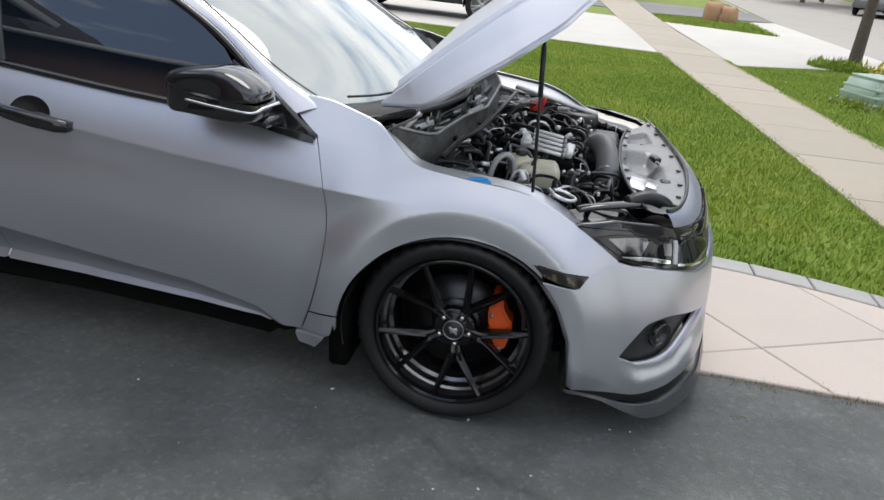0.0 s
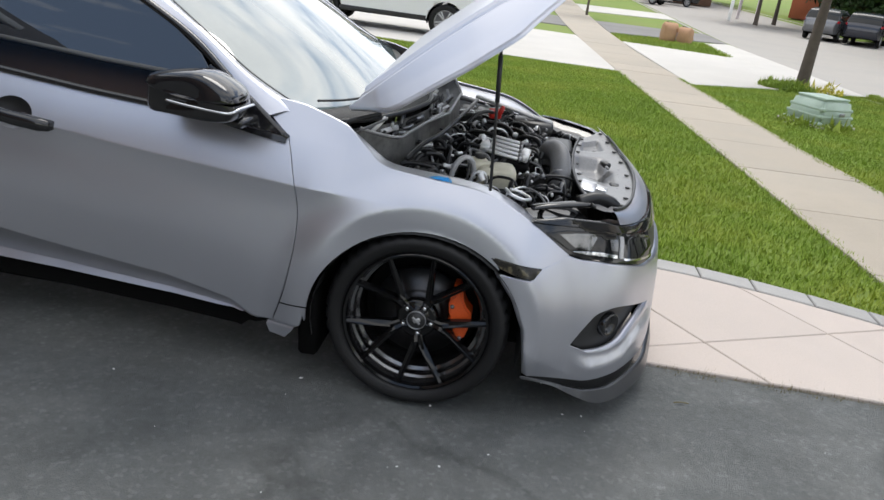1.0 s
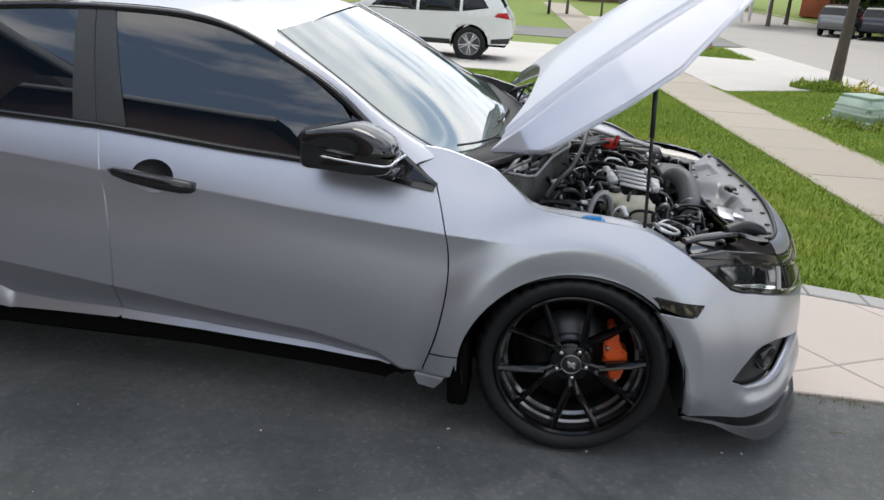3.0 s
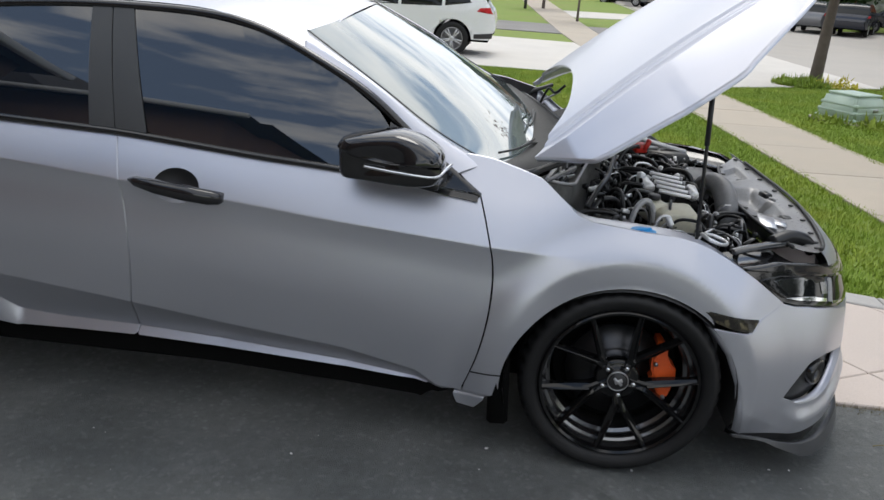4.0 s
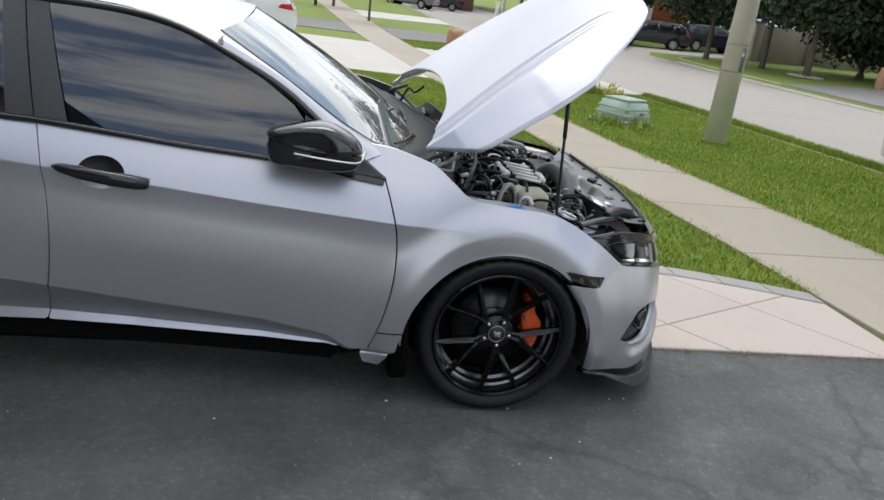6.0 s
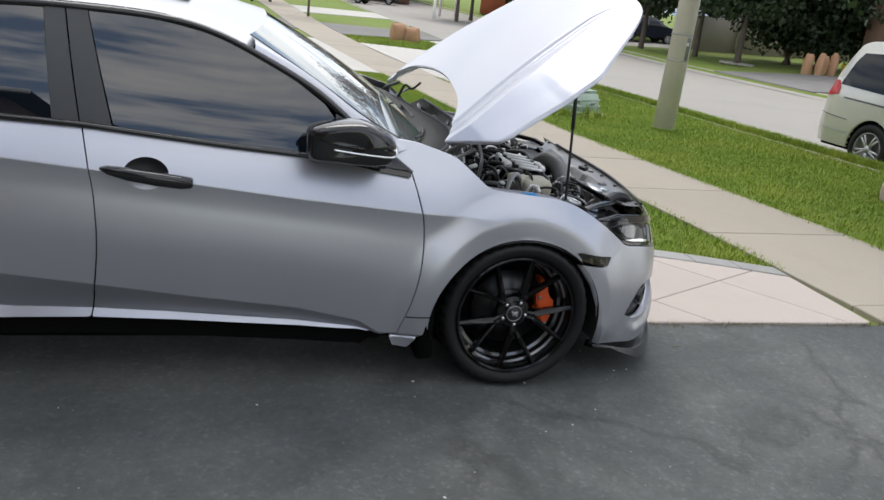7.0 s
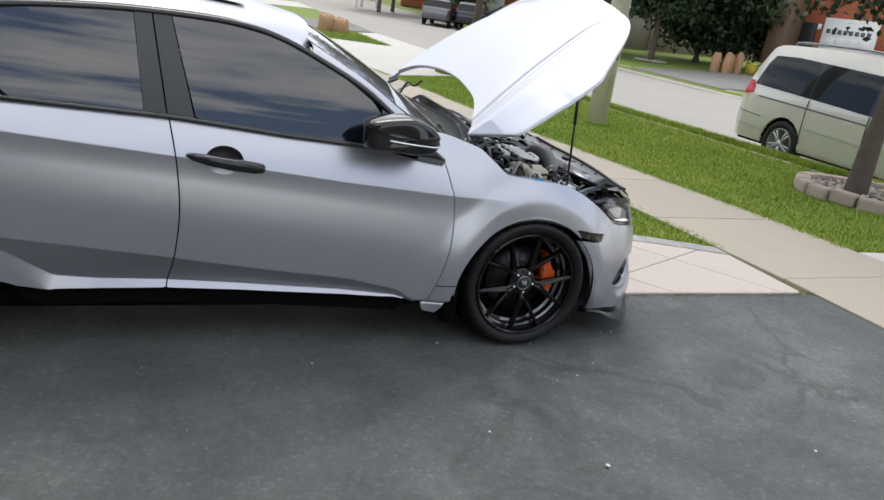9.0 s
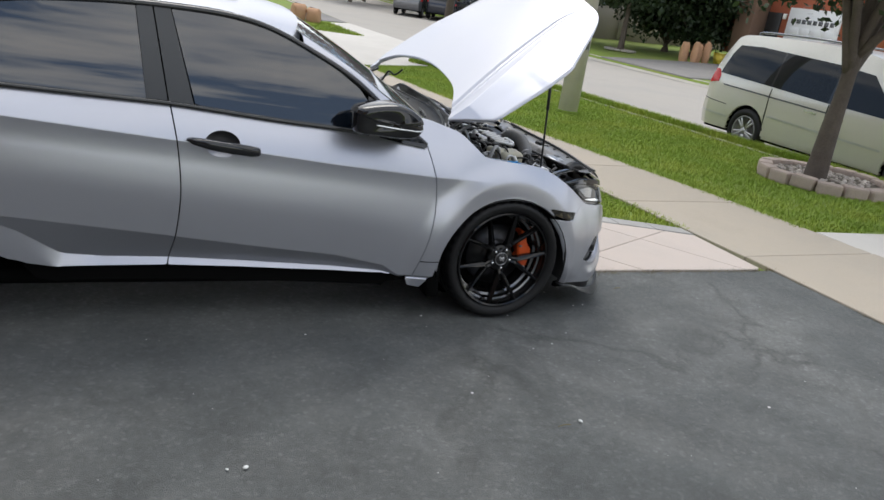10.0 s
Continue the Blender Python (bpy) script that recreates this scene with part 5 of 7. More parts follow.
right_half = spline([(0.205, MID), (0.195, 0.72), (0.155, 0.474), (0.085, 0.33), (-0.004, 0.236)], 5)[:-1] + [(-0.004, 0.236), (0.07, 0.165)] \
    + spline([(0.135, 0.098), (0.158, 0.078), (0.20, 0.070)], 4)[:-1] + [(0.20, 0.070), (0.40, 0.066)] + spline([(0.60, 0.070), (0.640, 0.078), (0.675, 0.098)], 4)[:-1] \
    + spline([(0.675, 0.098), (0.79, 0.162), (0.90, 0.232), (0.972, 0.300), (1.015, 0.385), (1.050, 0.56), (1.075, MID)], 5)
hood_line = right_half + [(u, 2 * MID - y) for u, y in right_half[-2:0:-1]]


FLAT_V = (-0.5, 0.445, 0.54, 1.26, 1.355, 2.3)


def hood_rows(u):
    c = hood_crease(u)
    return (-0.5, c - fold_width(u), c, 2 * MID - c, 2 * MID - c + fold_width(u), 2.3)


def hood_warp(fn):
    """Lays the net's rows along the pressed creases of the bonnet."""
    return lambda u, t: fn(u, along(t, FLAT_V, hood_rows(u)))


def hood_flat(loop):
    return [(u, along(y, hood_rows(u), FLAT_V)) for u, y in loop]


CREASE_ROWS = [0.441, 0.449, 0.506, 0.509, 0.512, 0.516, 0.520, 0.531, 0.534, 0.537, 0.540, 0.543]
bonnet = part("bonnet", panel(hood_flat(hood_line), hood_warp(hood_place), 0.022, tuple(HOOD_N * -0.018), (), tuple(HOOD_N), "bonnet", PAINT, 0.014, CREASE_ROWS + [2 * MID - v for v in CREASE_ROWS]), None, car, "raised silver bonnet with sharp creases", local=False)
inner = [(0.5 + (u - 0.5) * 0.97, MID + (y - MID) * 0.97) for u, y in hood_line]
liner_me = panel(inner, lambda u, y: hood_place(u, y, -0.022), 0.06, (0, 0, 0), (), tuple(-HOOD_N), "bonnet_liner", BAY_GREY)
part("bonnet_liner", liner_me, None, bonnet, "grey inner bonnet panel")
for i in range(4):
    y = 0.45 + 0.3 * i
    rib = tube([hood_place(0.22, y, -0.035), hood_place(0.6, MID + (y - MID) * 0.8, -0.04), hood_place(1.0, MID + (y - MID) * 0.6, -0.035)], 0.016, 6)
    part("bonnet_rib", rib, BAY_GREY, bonnet)
# bonnet hinges and stay
for y in (0.20, 1.60):
    hinge = tube([(-0.36, y + 0.05, 0.90), (-0.33, y + 0.04, 0.94), (-0.28, y + 0.07, 0.955), (-0.24, y + 0.10, 0.965)], 0.010, 6)
    part("bonnet_hinge", hinge, SATIN_BLACK, car, "black bonnet hinge", local=False)
for y in (0.25, 1.55):
    part("hinge_plate", box(0.125, 0.028, 0.006, (-0.258, y, 0.932), 0.002, (0, -31, 0)), COVER_GREY, car, "grey bonnet hinge plate", local=False)
cable = tube([(-0.30, 1.42, 0.93), (-0.27, 1.40, 1.00), (-0.24, 1.36, 0.99), (-0.20, 1.34, 1.03)], 0.006, 6)
part("washer_hose", cable, HOSE, car, "thin black washer hose", local=False)
stay_low, stay_top = Vector((0.185, 0.150, 0.800)), Vector((0.152, 0.158, 1.274))
stay = part("bonnet_stay", tube([stay_low, stay_low.lerp(stay_top, 0.5), stay_top], 0.0055, 8, 0), SATIN_BLACK, car, "thin black bonnet stay", local=False)
part("stay_sleeve", tube([stay_low.lerp(stay_top, 0.62), stay_low.lerp(stay_top, 0.93)], 0.0080, 10, 0), SATIN_BLACK, stay, "black stay sleeve")
part("stay_ball", ball(0.007, tuple(stay_top)), SATIN_BLACK, stay)

# painted ledges inside both wings
wing_xs = lines((-0.31, 0.46, 26))


def wing_z(x):
    xs, zs = [p[0] for p in wing_edge], [p[1] for p in wing_edge]
    return along(x, xs, zs)


def ledge(x, v):
    z = wing_z(x)
    y0 = flank(x, z)
    inner_y = along(x, (-0.31, -0.2, 0.0, 0.3, 0.46), (0.20, 0.24, 0.285, 0.30, 0.24))
    sag = along(v, (0, 0.12, 0.8, 1.0), (0.0, -0.012, -0.020, -0.05))
    return (x, y0 + (inner_y - y0) * v, z + sag)


both("wing_ledge", sheet(wing_xs, lines((0, 1, 9)), ledge, "wing_ledge", PAINT), "silver ledge inside the wing")
both("inner_wing", sheet(wing_xs, [0.0, 0.5, 1.0], lambda x, v: (x, ledge(x, 1.0)[1] + 0.04 * v, ledge(x, 1.0)[2] - 0.36 * v), "inner_wing", BAY_GREY), "grey inner wing panel")
both("wing_seal", finish("wing_seal", tube([ledge(x, 0.92) for x in lines((-0.28, 0.42, 12))], 0.008, 6, 3), ROUGH_BLACK), "black rubber seal", left=True)
# unlit black puts the depth of the bay's shade into the floor colour
part("bay_floor", box(1.02, 1.10, 0.04, (0.11, MID, 0.40)), DEEP_BLACK, car, "bottom of the engine bay, coloured black for shade", local=False)

# cowl, bulkhead and wipers below the windscreen
def cowl(k, v):
    foot = Vector(windscreen(1.0, v))
    w = abs(2 * v - 1)
    out = foot + Vector((0.19 - 0.13 * w, 0, -0.030))
    return tuple(foot.lerp(out, k) + Vector((0, 0, 0.008 * math.sin(math.pi * k))))


SEAM_Y = (0.25, 0.32, 0.43, 0.70, 0.85, 1.2, 1.52)


def seam(y, down=0.0):
    """The folded edge of the bulkhead tray."""
    return Vector((along(y, SEAM_Y, (-0.30, -0.27, -0.19, -0.13, -0.06, -0.05, -0.14)), y, along(y, SEAM_Y, (0.915, 0.885, 0.848, 0.855, 0.868, 0.885, 0.915)) - down))


def tray(k, v):
    low = seam(0.25 + 1.27 * v)
    edge = Vector(cowl(1.0, 0.03 + 0.94 * v)) + Vector((0.0, 0, -0.03))
    return tuple(low.lerp(edge, k) + Vector((-0.03, 0, -0.055)) * math.sin(math.pi * k) ** 0.8)


part("cowl_panel", sheet(lines((0, 1, 6)), lines((0, 1, 24)), cowl, "cowl_panel", ROUGH_BLACK), None, car, "black ribbed cowl panel", local=False)
part("bulkhead_tray", sheet(lines((0, 1, 8)), lines((0, 1, 36)), tray, "bulkhead_tray", BULKHEAD), None, car, "grey pressed bulkhead tray", local=False)
part("bulkhead_wall", sheet(lines((0, 1, 5)), lines((0.25, 1.52, 30)), lambda k, y: tuple(seam(y, 0.26 * k) + Vector((0.025 * k, 0, -0.004))), "bulkhead_wall", BULKHEAD), None, car, "grey bulkhead panel", local=False)
part("seam_strip", tube([tuple(seam(y) + Vector((0.004, 0, 0.003))) for y in lines((0.25, 1.50, 26))], 0.0055, 6, 0), BAY_GREY, car, "pale sealed seam", local=False)
part("cowl_seal", tube([tuple(Vector(cowl(1.0, v)) + Vector((0.004, 0, 0.0))) for v in lines((0.03, 0.97, 14))], 0.010, 8, 3), HOSE, car, "black bulkhead seal", local=False)
part("cowl_hose", tube([(-0.14, 0.36, 0.80), (-0.10, 0.46, 0.835), (-0.05, 0.62, 0.845), (0.0, 0.9, 0.865), (0.03, 1.2, 0.865)], 0.009, 8), HOSE, car, "black hose along the bulkhead", local=False)
corner = random.Random(5)
for i in range(64):
    v, k = corner.uniform(0.05, 0.95), corner.uniform(0.15, 0.95)
    at = Vector(tray(k, v)) + Vector((0.01, 0, corner.uniform(0.0, 0.03)))
    long = corner.uniform(0.025, 0.11)
    part("bulkhead_bracket", box(long, corner.uniform(0.006, 0.016), corner.uniform(0.008, 0.022), tuple(at), 0.002, (corner.uniform(-20, 20), corner.uniform(-50, 0), corner.uniform(20, 110))),
         corner.choice((SATIN_BLACK, HOSE, HOSE, STEEL, BRIGHT_CAST, ALUMINIUM)), car, "bulkhead bracket", local=False)


def on_screen(k, v, lift=0.016):
    return tuple(Vector(windscreen(k, v)) + Vector((lift * 0.5, 0, lift)))


for v0 in (0.14, 0.50):
    arm = tube([on_screen(1.03, v0 + 0.20, 0.008), on_screen(1.0, v0 + 0.12), on_screen(0.985, v0 + 0.03)], 0.005, 6)
    w = part("wiper", arm, SATIN_BLACK, car, "black windscreen wiper", local=False)
    part("wiper_blade", tube([on_screen(0.965, v0 - 0.08), on_screen(0.985, v0 + 0.03), on_screen(1.005, v0 + 0.18)], 0.0045, 6), SATIN_BLACK, w)

# front cross cover
def nose_rim(v):
    q = 0.46 + (1.3 - 0.46) * (1 - abs(2 * v - 1))
    x, y, z = front(q, along(q, (0.46, 0.62, 0.78, 0.92, 1.06, 1.3), (0.735, 0.722, 0.702, 0.684, 0.672, 0.668)))
    return Vector((x, y if v < 0.5 else 2 * MID - y, z))


def strip(k, v):
    """The silver strip on top of the nose; k runs inwards from the brow."""
    w = abs(2 * v - 1)
    inward = Vector((-1.0, (0.55 if v < 0.5 else -0.55) * w, 0)).normalized()
    wide = 0.062 - 0.030 * smooth((w - 0.2) / 0.6)
    return tuple(nose_rim(v) + inward * wide * k + Vector((0, 0, 0.004 + 0.040 * (1 - (1 - k) ** 1.6))))


def cover(k, v):
    rim = Vector(strip(1.0, v))
    w = abs(2 * v - 1)
    back = Vector((0.495 + 0.13 * w ** 2.2, MID + (2 * v - 1) * 0.74, 0.718 + 0.02 * w))
    press = smooth((math.sin(9.0 * v * math.pi + 0.6) - 0.35) / 0.15) * smooth((k - 0.30) / 0.06) * smooth((0.86 - k) / 0.06)
    # the broad hollow beside the latch
    dip = 0.045 * smooth((k - 0.36) / 0.16) * smooth((0.97 - k) / 0.10) * smooth((v - 0.47) / 0.035) * smooth((0.615 - v) / 0.05)
    return tuple(rim.lerp(back, k) + Vector((0, 0, -0.004 - 0.014 * math.sin(math.pi * k) * (1 - w) - 0.020 * press - dip)))


part("nose_strip", sheet(lines((0, 1, 8)), lines((0.16, 0.84, 60)), strip, "nose_strip", PAINT), None, car, "silver strip along the nose", local=False)
part("radiator_cover", sheet(lines((0.0, 1, 26)), lines((0.13, 0.80, 110)), cover, "radiator_cover", COVER_GREY), None, car, "grey plastic radiator cover", local=False)
part("cover_edge", tube([tuple(Vector(cover(1.0, v)) + Vector((-0.004, 0, 0.002))) for v in lines((0.13, 0.80, 32))], 0.007, 6, 0), SATIN_BLACK, car, "black rear edge of the cover", local=False)
part("nose_seal", tube([tuple(Vector(strip(1.0, v)) + Vector((0.0, 0, 0.006))) for v in lines((0.17, 0.74, 36))], 0.0065, 6, 0), HOSE, car, "black rubber nose seal", local=False)
PIN = finish("push_pin", rod(0.010, 0.005, (0, 0, 0), (0, 0, 0), 10, bevel=0.002), SATIN_BLACK)
for v in (0.22, 0.29, 0.36, 0.43, 0.50, 0.57, 0.64, 0.71, 0.78):
    for k in (0.10, 0.92):
        part("push_pin", PIN, None, car, "black push pin", local=False, at=Matrix.Translation(Vector(cover(k, v)) + Vector((0, 0, 0.001))))
for v, k, sx, sy in ((0.44, 0.30, 0.045, 0.05), (0.66, 0.5, 0.03, 0.05)):
    at = Vector(cover(k, v))
    part("cover_opening", box(sx, sy, 0.02, (at.x, at.y, at.z - 0.007), 0.009, (0, 4, 0), segments=2), SATIN_BLACK, car, "black recess in the radiator cover", local=False)
for v, k, sx, sy in ((0.325, 0.80, 0.06, 0.11), (0.36, 0.55, 0.05, 0.05)):
    at = Vector(cover(k, v))
    part("cover_plate", box(sx, sy, 0.005, (at.x, at.y, at.z + 0.012), 0.002, (3, 6, -8)), ALUMINIUM, car, "bright metal plate on the cover", local=False)
part("latch_pin", rod(0.006, 0.05, (0.63, MID - 0.02, 0.735), (80, 20, 0), 8), STEEL, car, "steel latch pin", local=False)
part("latch", box(0.035, 0.05, 0.02, (0.63, MID + 0.04, 0.73), 0.005, (0, 0, 20)), HOSE, car, "dark bonnet latch", local=False)
both("lamp_bracket", finish("lamp_bracket", tube([(0.235, 0.285, 0.770), (0.255, 0.250, 0.765), (0.300, 0.262, 0.748), (0.325, 0.300, 0.742), (0.29, 0.325, 0.752), (0.25, 0.305, 0.764)], 0.0065, 8), ALUMINIUM), "bright lamp bracket", left=False)
both("lamp_top", sheet(lines((0.0, 1, 8)), lines((0.36, 0.70, 14)), lambda k, q: tuple(Vector(front(q, along(q, (0.36, 0.46, 0.62, 0.78, 0.94), (0.737, 0.733, 0.720, 0.700, 0.682)))).lerp(Vector((0.32 + 0.52 * (q - 0.36), 0.29 + 0.34 * (q - 0.36), 0.712)), k) + Vector((-0.010, 0.008, -0.006 - 0.020 * math.sin(math.pi * k)))), "lamp_top", GLOSS_BLACK), "glossy black top of the headlamp")
duct = tube([(0.335, 0.262, 0.722), (0.40, 0.300, 0.734), (0.48, 0.352, 0.732), (0.545, 0.400, 0.722)], 0.020, 10, 5, taper=0.026)
bmesh.ops.scale(duct, vec=(1, 1, 0.45), space=Matrix.Translation((0, 0, -0.728)), verts=duct.verts[:])
both("lamp_duct", finish("lamp_duct", duct, GLOSS_BLACK), "glossy black duct behind the headlamp", left=False)
both("lamp_hose", finish("lamp_hose", tube([(0.50, 0.385, 0.728), (0.56, 0.420, 0.742), (0.62, 0.440, 0.728), (0.66, 0.45, 0.69)], 0.024, 10), HOSE), "black hose behind the headlamp", left=False)

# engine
# block and cover in unlit black, so the gaps between parts read as shade
part("engine_block", box(0.46, 0.80, 0.24, (0.17, 0.92, 0.565), 0.03, segments=2), DEEP_BLACK, car, "engine block, coloured black for the bay's shade", local=False)
manifold = part("intake_manifold", box(0.22, 0.26, 0.05, (0.195, 0.77, 0.735), 0.012, (0, 5, 0), segments=2), DEEP_BLACK, car, "engine cover with bright ribs, gaps shaded by black colour", local=False)
for i in range(5):
    part("rib", rod(0.0074, 0.118, (0.140, 0.620 + 0.058 * i, 0.803), (0, 96, -6), 14, bevel=0.004), BRIGHT_CAST, manifold, "bright cast runner")
    part("bolt", rod(0.007, 0.02, (0.265, 0.62 + 0.058 * i, 0.775), (0, 0, 0), 8), STEEL, manifold)
part("manifold_end", box(0.035, 0.10, 0.034, (0.285, 0.720, 0.778), 0.006, (0, 10, -4)), BRIGHT_CAST, manifold, "bright cast end")
part("manifold_flange", box(0.045, 0.11, 0.030, (0.115, 0.765, 0.782), 0.006, (0, -4, 8), bm=box(0.03, 0.03, 0.03, (0.10, 0.80, 0.80), 0.006, (10, 0, 30))), BRIGHT_CAST, manifold, "bright cast flange")
part("intake_pipe", tube([(0.372, 0.955, 0.715), (0.388, 0.925, 0.757), (0.408, 0.880, 0.772), (0.430, 0.825, 0.758), (0.440, 0.775, 0.71), (0.437, 0.755, 0.63)], 0.044, 20), INTAKE, car, "large grey intake pipe", local=False)
for p, turn in (((0.380, 0.940, 0.738), (50, 20, 40)), ((0.437, 0.752, 0.69), (10, 0, 10))):
    part("hose_clamp", lathe([(0.045, -0.007), (0.048, -0.005), (0.048, 0.005), (0.045, 0.007)], 20), STEEL, car, "steel hose clamp", local=False, at=pose(*p, turn[0], turn[1], turn[2]))
tank = box(0.15, 0.11, 0.12, (0.185, 0.515, 0.722), 0.030, (4, 0, 10), segments=3, bm=box(0.08, 0.09, 0.07, (0.115, 0.535, 0.755), 0.022, (0, 0, 24), segments=3))
tank_ob = part("coolant_tank", tank, RESERVOIR, car, "yellowed plastic coolant tank", local=False)
part("tank_seam", tube([(0.105, 0.475, 0.735), (0.15, 0.462, 0.738), (0.22, 0.470, 0.735), (0.262, 0.50, 0.73)], 0.003, 6), RESERVOIR, tank_ob)
part("tank_cap", rod(0.022, 0.018, (0.115, 0.55, 0.790), (0, 0, 0), 14, bevel=0.005), SATIN_BLACK, tank_ob, "black tank cap")
part("tank_strap", tube([(0.16, 0.455, 0.68), (0.158, 0.452, 0.745), (0.165, 0.50, 0.788), (0.18, 0.57, 0.785)], 0.005, 6), SATIN_BLACK, tank_ob, "black strap")
part("heater_pipe", tube([(0.02, 0.42, 0.72), (0.035, 0.43, 0.785), (0.065, 0.45, 0.812), (0.095, 0.465, 0.79), (0.105, 0.47, 0.73)], 0.0105, 10), BAY_GREY, car, "pale grey hose loop", local=False)
part("washer_cap", rod(0.040, 0.010, (0.015, 0.130, 0.808), (0, 0, 0), 24, bevel=0.004, bm=box(0.062, 0.012, 0.010, (0.015, 0.130, 0.820), 0.004, (0, 0, 30))), BLUE_CAP, car, "bright blue washer filler cap", local=False)
part("battery", box(0.18, 0.22, 0.14, (0.03, 1.32, 0.72), 0.012), HOSE, car, "black battery", local=False)
cap = box(0.055, 0.05, 0.035, (0.125, 1.075, 0.845), 0.010, (10, 0, 15), segments=2, bm=box(0.02, 0.025, 0.05, (0.15, 1.06, 0.862), 0.005, (0, 20, 0)))
part("terminal_cover", cap, RED_CAP, car, "red battery terminal cover", local=False)
part("terminal_lead", tube([(0.13, 1.08, 0.84), (0.10, 1.02, 0.862), (0.05, 0.96, 0.855), (0.02, 0.92, 0.82)], 0.008, 8), HOSE, car, "black battery lead", local=False)
part("fuse_box", box(0.20, 0.14, 0.08, (0.30, 1.40, 0.725), 0.014), HOSE, car, "black fuse box", local=False)
TOWER = lathe([(0.0, -0.03), (0.03, -0.03), (0.034, -0.018), (0.075, -0.012), (0.088, 0.0), (0.10, 0.06)], 24)
TOWER = finish("strut_tower", TOWER, BULKHEAD)
for y in (0.37, 1.43):
    tower = part("strut_tower", TOWER, None, car, "grey strut tower", local=False, at=pose(-0.06, y, 0.745, -90, 0, 0))
    for i in range(3):
        part("tower_nut", rod(0.008, 0.014, (0.055 * math.cos(2.1 * i + 0.4), -0.012, 0.055 * math.sin(2.1 * i + 0.4)), (90, 0, 0), 6), STEEL, tower)
part("air_box", box(0.20, 0.24, 0.12, (0.40, 1.20, 0.665), 0.03, segments=2), HOSE, car, "black air filter box", local=False)
part("brake_servo", rod(0.09, 0.09, (-0.20, 1.25, 0.74), (0, 75, 0), 20, bevel=0.02), HOSE, car, "black brake servo", local=False)
part("side_bar", box(0.40, 0.045, 0.014, (0.20, 1.43, 0.795), 0.005, (0, 10, -6)), BAY_GREY, car, "pale grey inner wing bar", local=False)
bay = random.Random(23)


def bay_top(x, y):
    return along(x, (-0.12, 0.1, 0.3, 0.5), (0.815, 0.80, 0.765, 0.715)) - 0.02 * smooth((0.5 - y) / 0.2)


def clear_of(x, y):
    """Keeps the clutter off the ribs, the tank, the pipe and the wing ledge."""
    return not (0.13 < x < 0.28 and 0.65 < y < 0.88) and not (0.10 < x < 0.27 and 0.43 < y < 0.60) and not (0.36 < x and 0.68 < y < 0.92) and y > 0.34 - 0.10 * x


made = 0
while made < 150:
    x, y = bay.uniform(-0.14, 0.50), bay.uniform(0.34, 1.46)
    if not clear_of(x, y):
        continue
    z = bay_top(x, y) - bay.uniform(0.0, 0.05)
    a, ln = bay.uniform(0, math.pi), bay.uniform(0.04, 0.15)
    dx, dy = math.cos(a) * ln, math.sin(a) * ln
    r = bay.choice((0.004, 0.005, 0.007, 0.009, 0.012, 0.015))
    line = [(x - dx, y - dy, z - 0.08), (x - dx * 0.6, y - dy * 0.5, z - 0.012), (x + bay.uniform(-0.02, 0.02), y, z), (x + dx * 0.6, y + dy * 0.4, z - 0.015), (x + dx, y + dy, z - 0.09)]
    line = [(min(max(px, -0.16), 0.50), min(max(py, 0.33), 1.48), pz) for px, py, pz in line]
    if made % 5 == 0:
        part("pipe", tube(line, r * 0.45, 8), ALUMINIUM, car, "bright metal pipe", local=False)
    else:
        part("hose", tube(line, r * 0.8, 8), INTAKE if made % 7 == 0 else HOSE, car, "black rubber hose", local=False)
    made += 1
made = 0
while made < 150:
    x, y = bay.uniform(-0.14, 0.49), bay.uniform(0.33, 1.46)
    if not clear_of(x, y):
        continue
    z = bay_top(x, y) - bay.uniform(0.0, 0.05)
    s = bay.uniform(0.006, 0.020)
    mat = bay.choice((HOSE, HOSE, HOSE, HOSE, DEEP_BLACK, BRIGHT_CAST, ALUMINIUM, STEEL, BRIGHT_CAST))
    turn = (bay.uniform(-35, 35), bay.uniform(-35, 35), bay.uniform(0, 90))
    if made % 3:
        part("bracket", box(s * bay.uniform(1, 3.2), s, s * bay.uniform(0.3, 1.0), (x, y, z), 0.003, turn), mat, car, "small engine bracket", local=False)
    else:
        part("fitting", rod(s * 0.6, s * bay.uniform(0.8, 1.8), (x, y, z), turn, 12, bevel=0.003), mat, car, "round engine fitting", local=False)
    made += 1

# the car stands on a slight crossfall: its left side is a little higher
CROSSFALL = 0.05
seen = set()
for ob in car.children_recursive:
    if ob.parent.name.startswith("wheel") or ob.name.split(".")[0] == "wheel":
        continue
    if ob.matrix_basis != Matrix.Identity(4):
        at = ob.matrix_basis.translation
        ob.matrix_basis = Matrix.Translation((0, 0, CROSSFALL * max(0.0, at.y - 0.15))) @ ob.matrix_basis
    elif ob.data.name not in seen:
        seen.add(ob.data.name)
        for v in ob.data.vertices:
            v.co.z += CROSSFALL * max(0.0, v.co.y - 0.15)

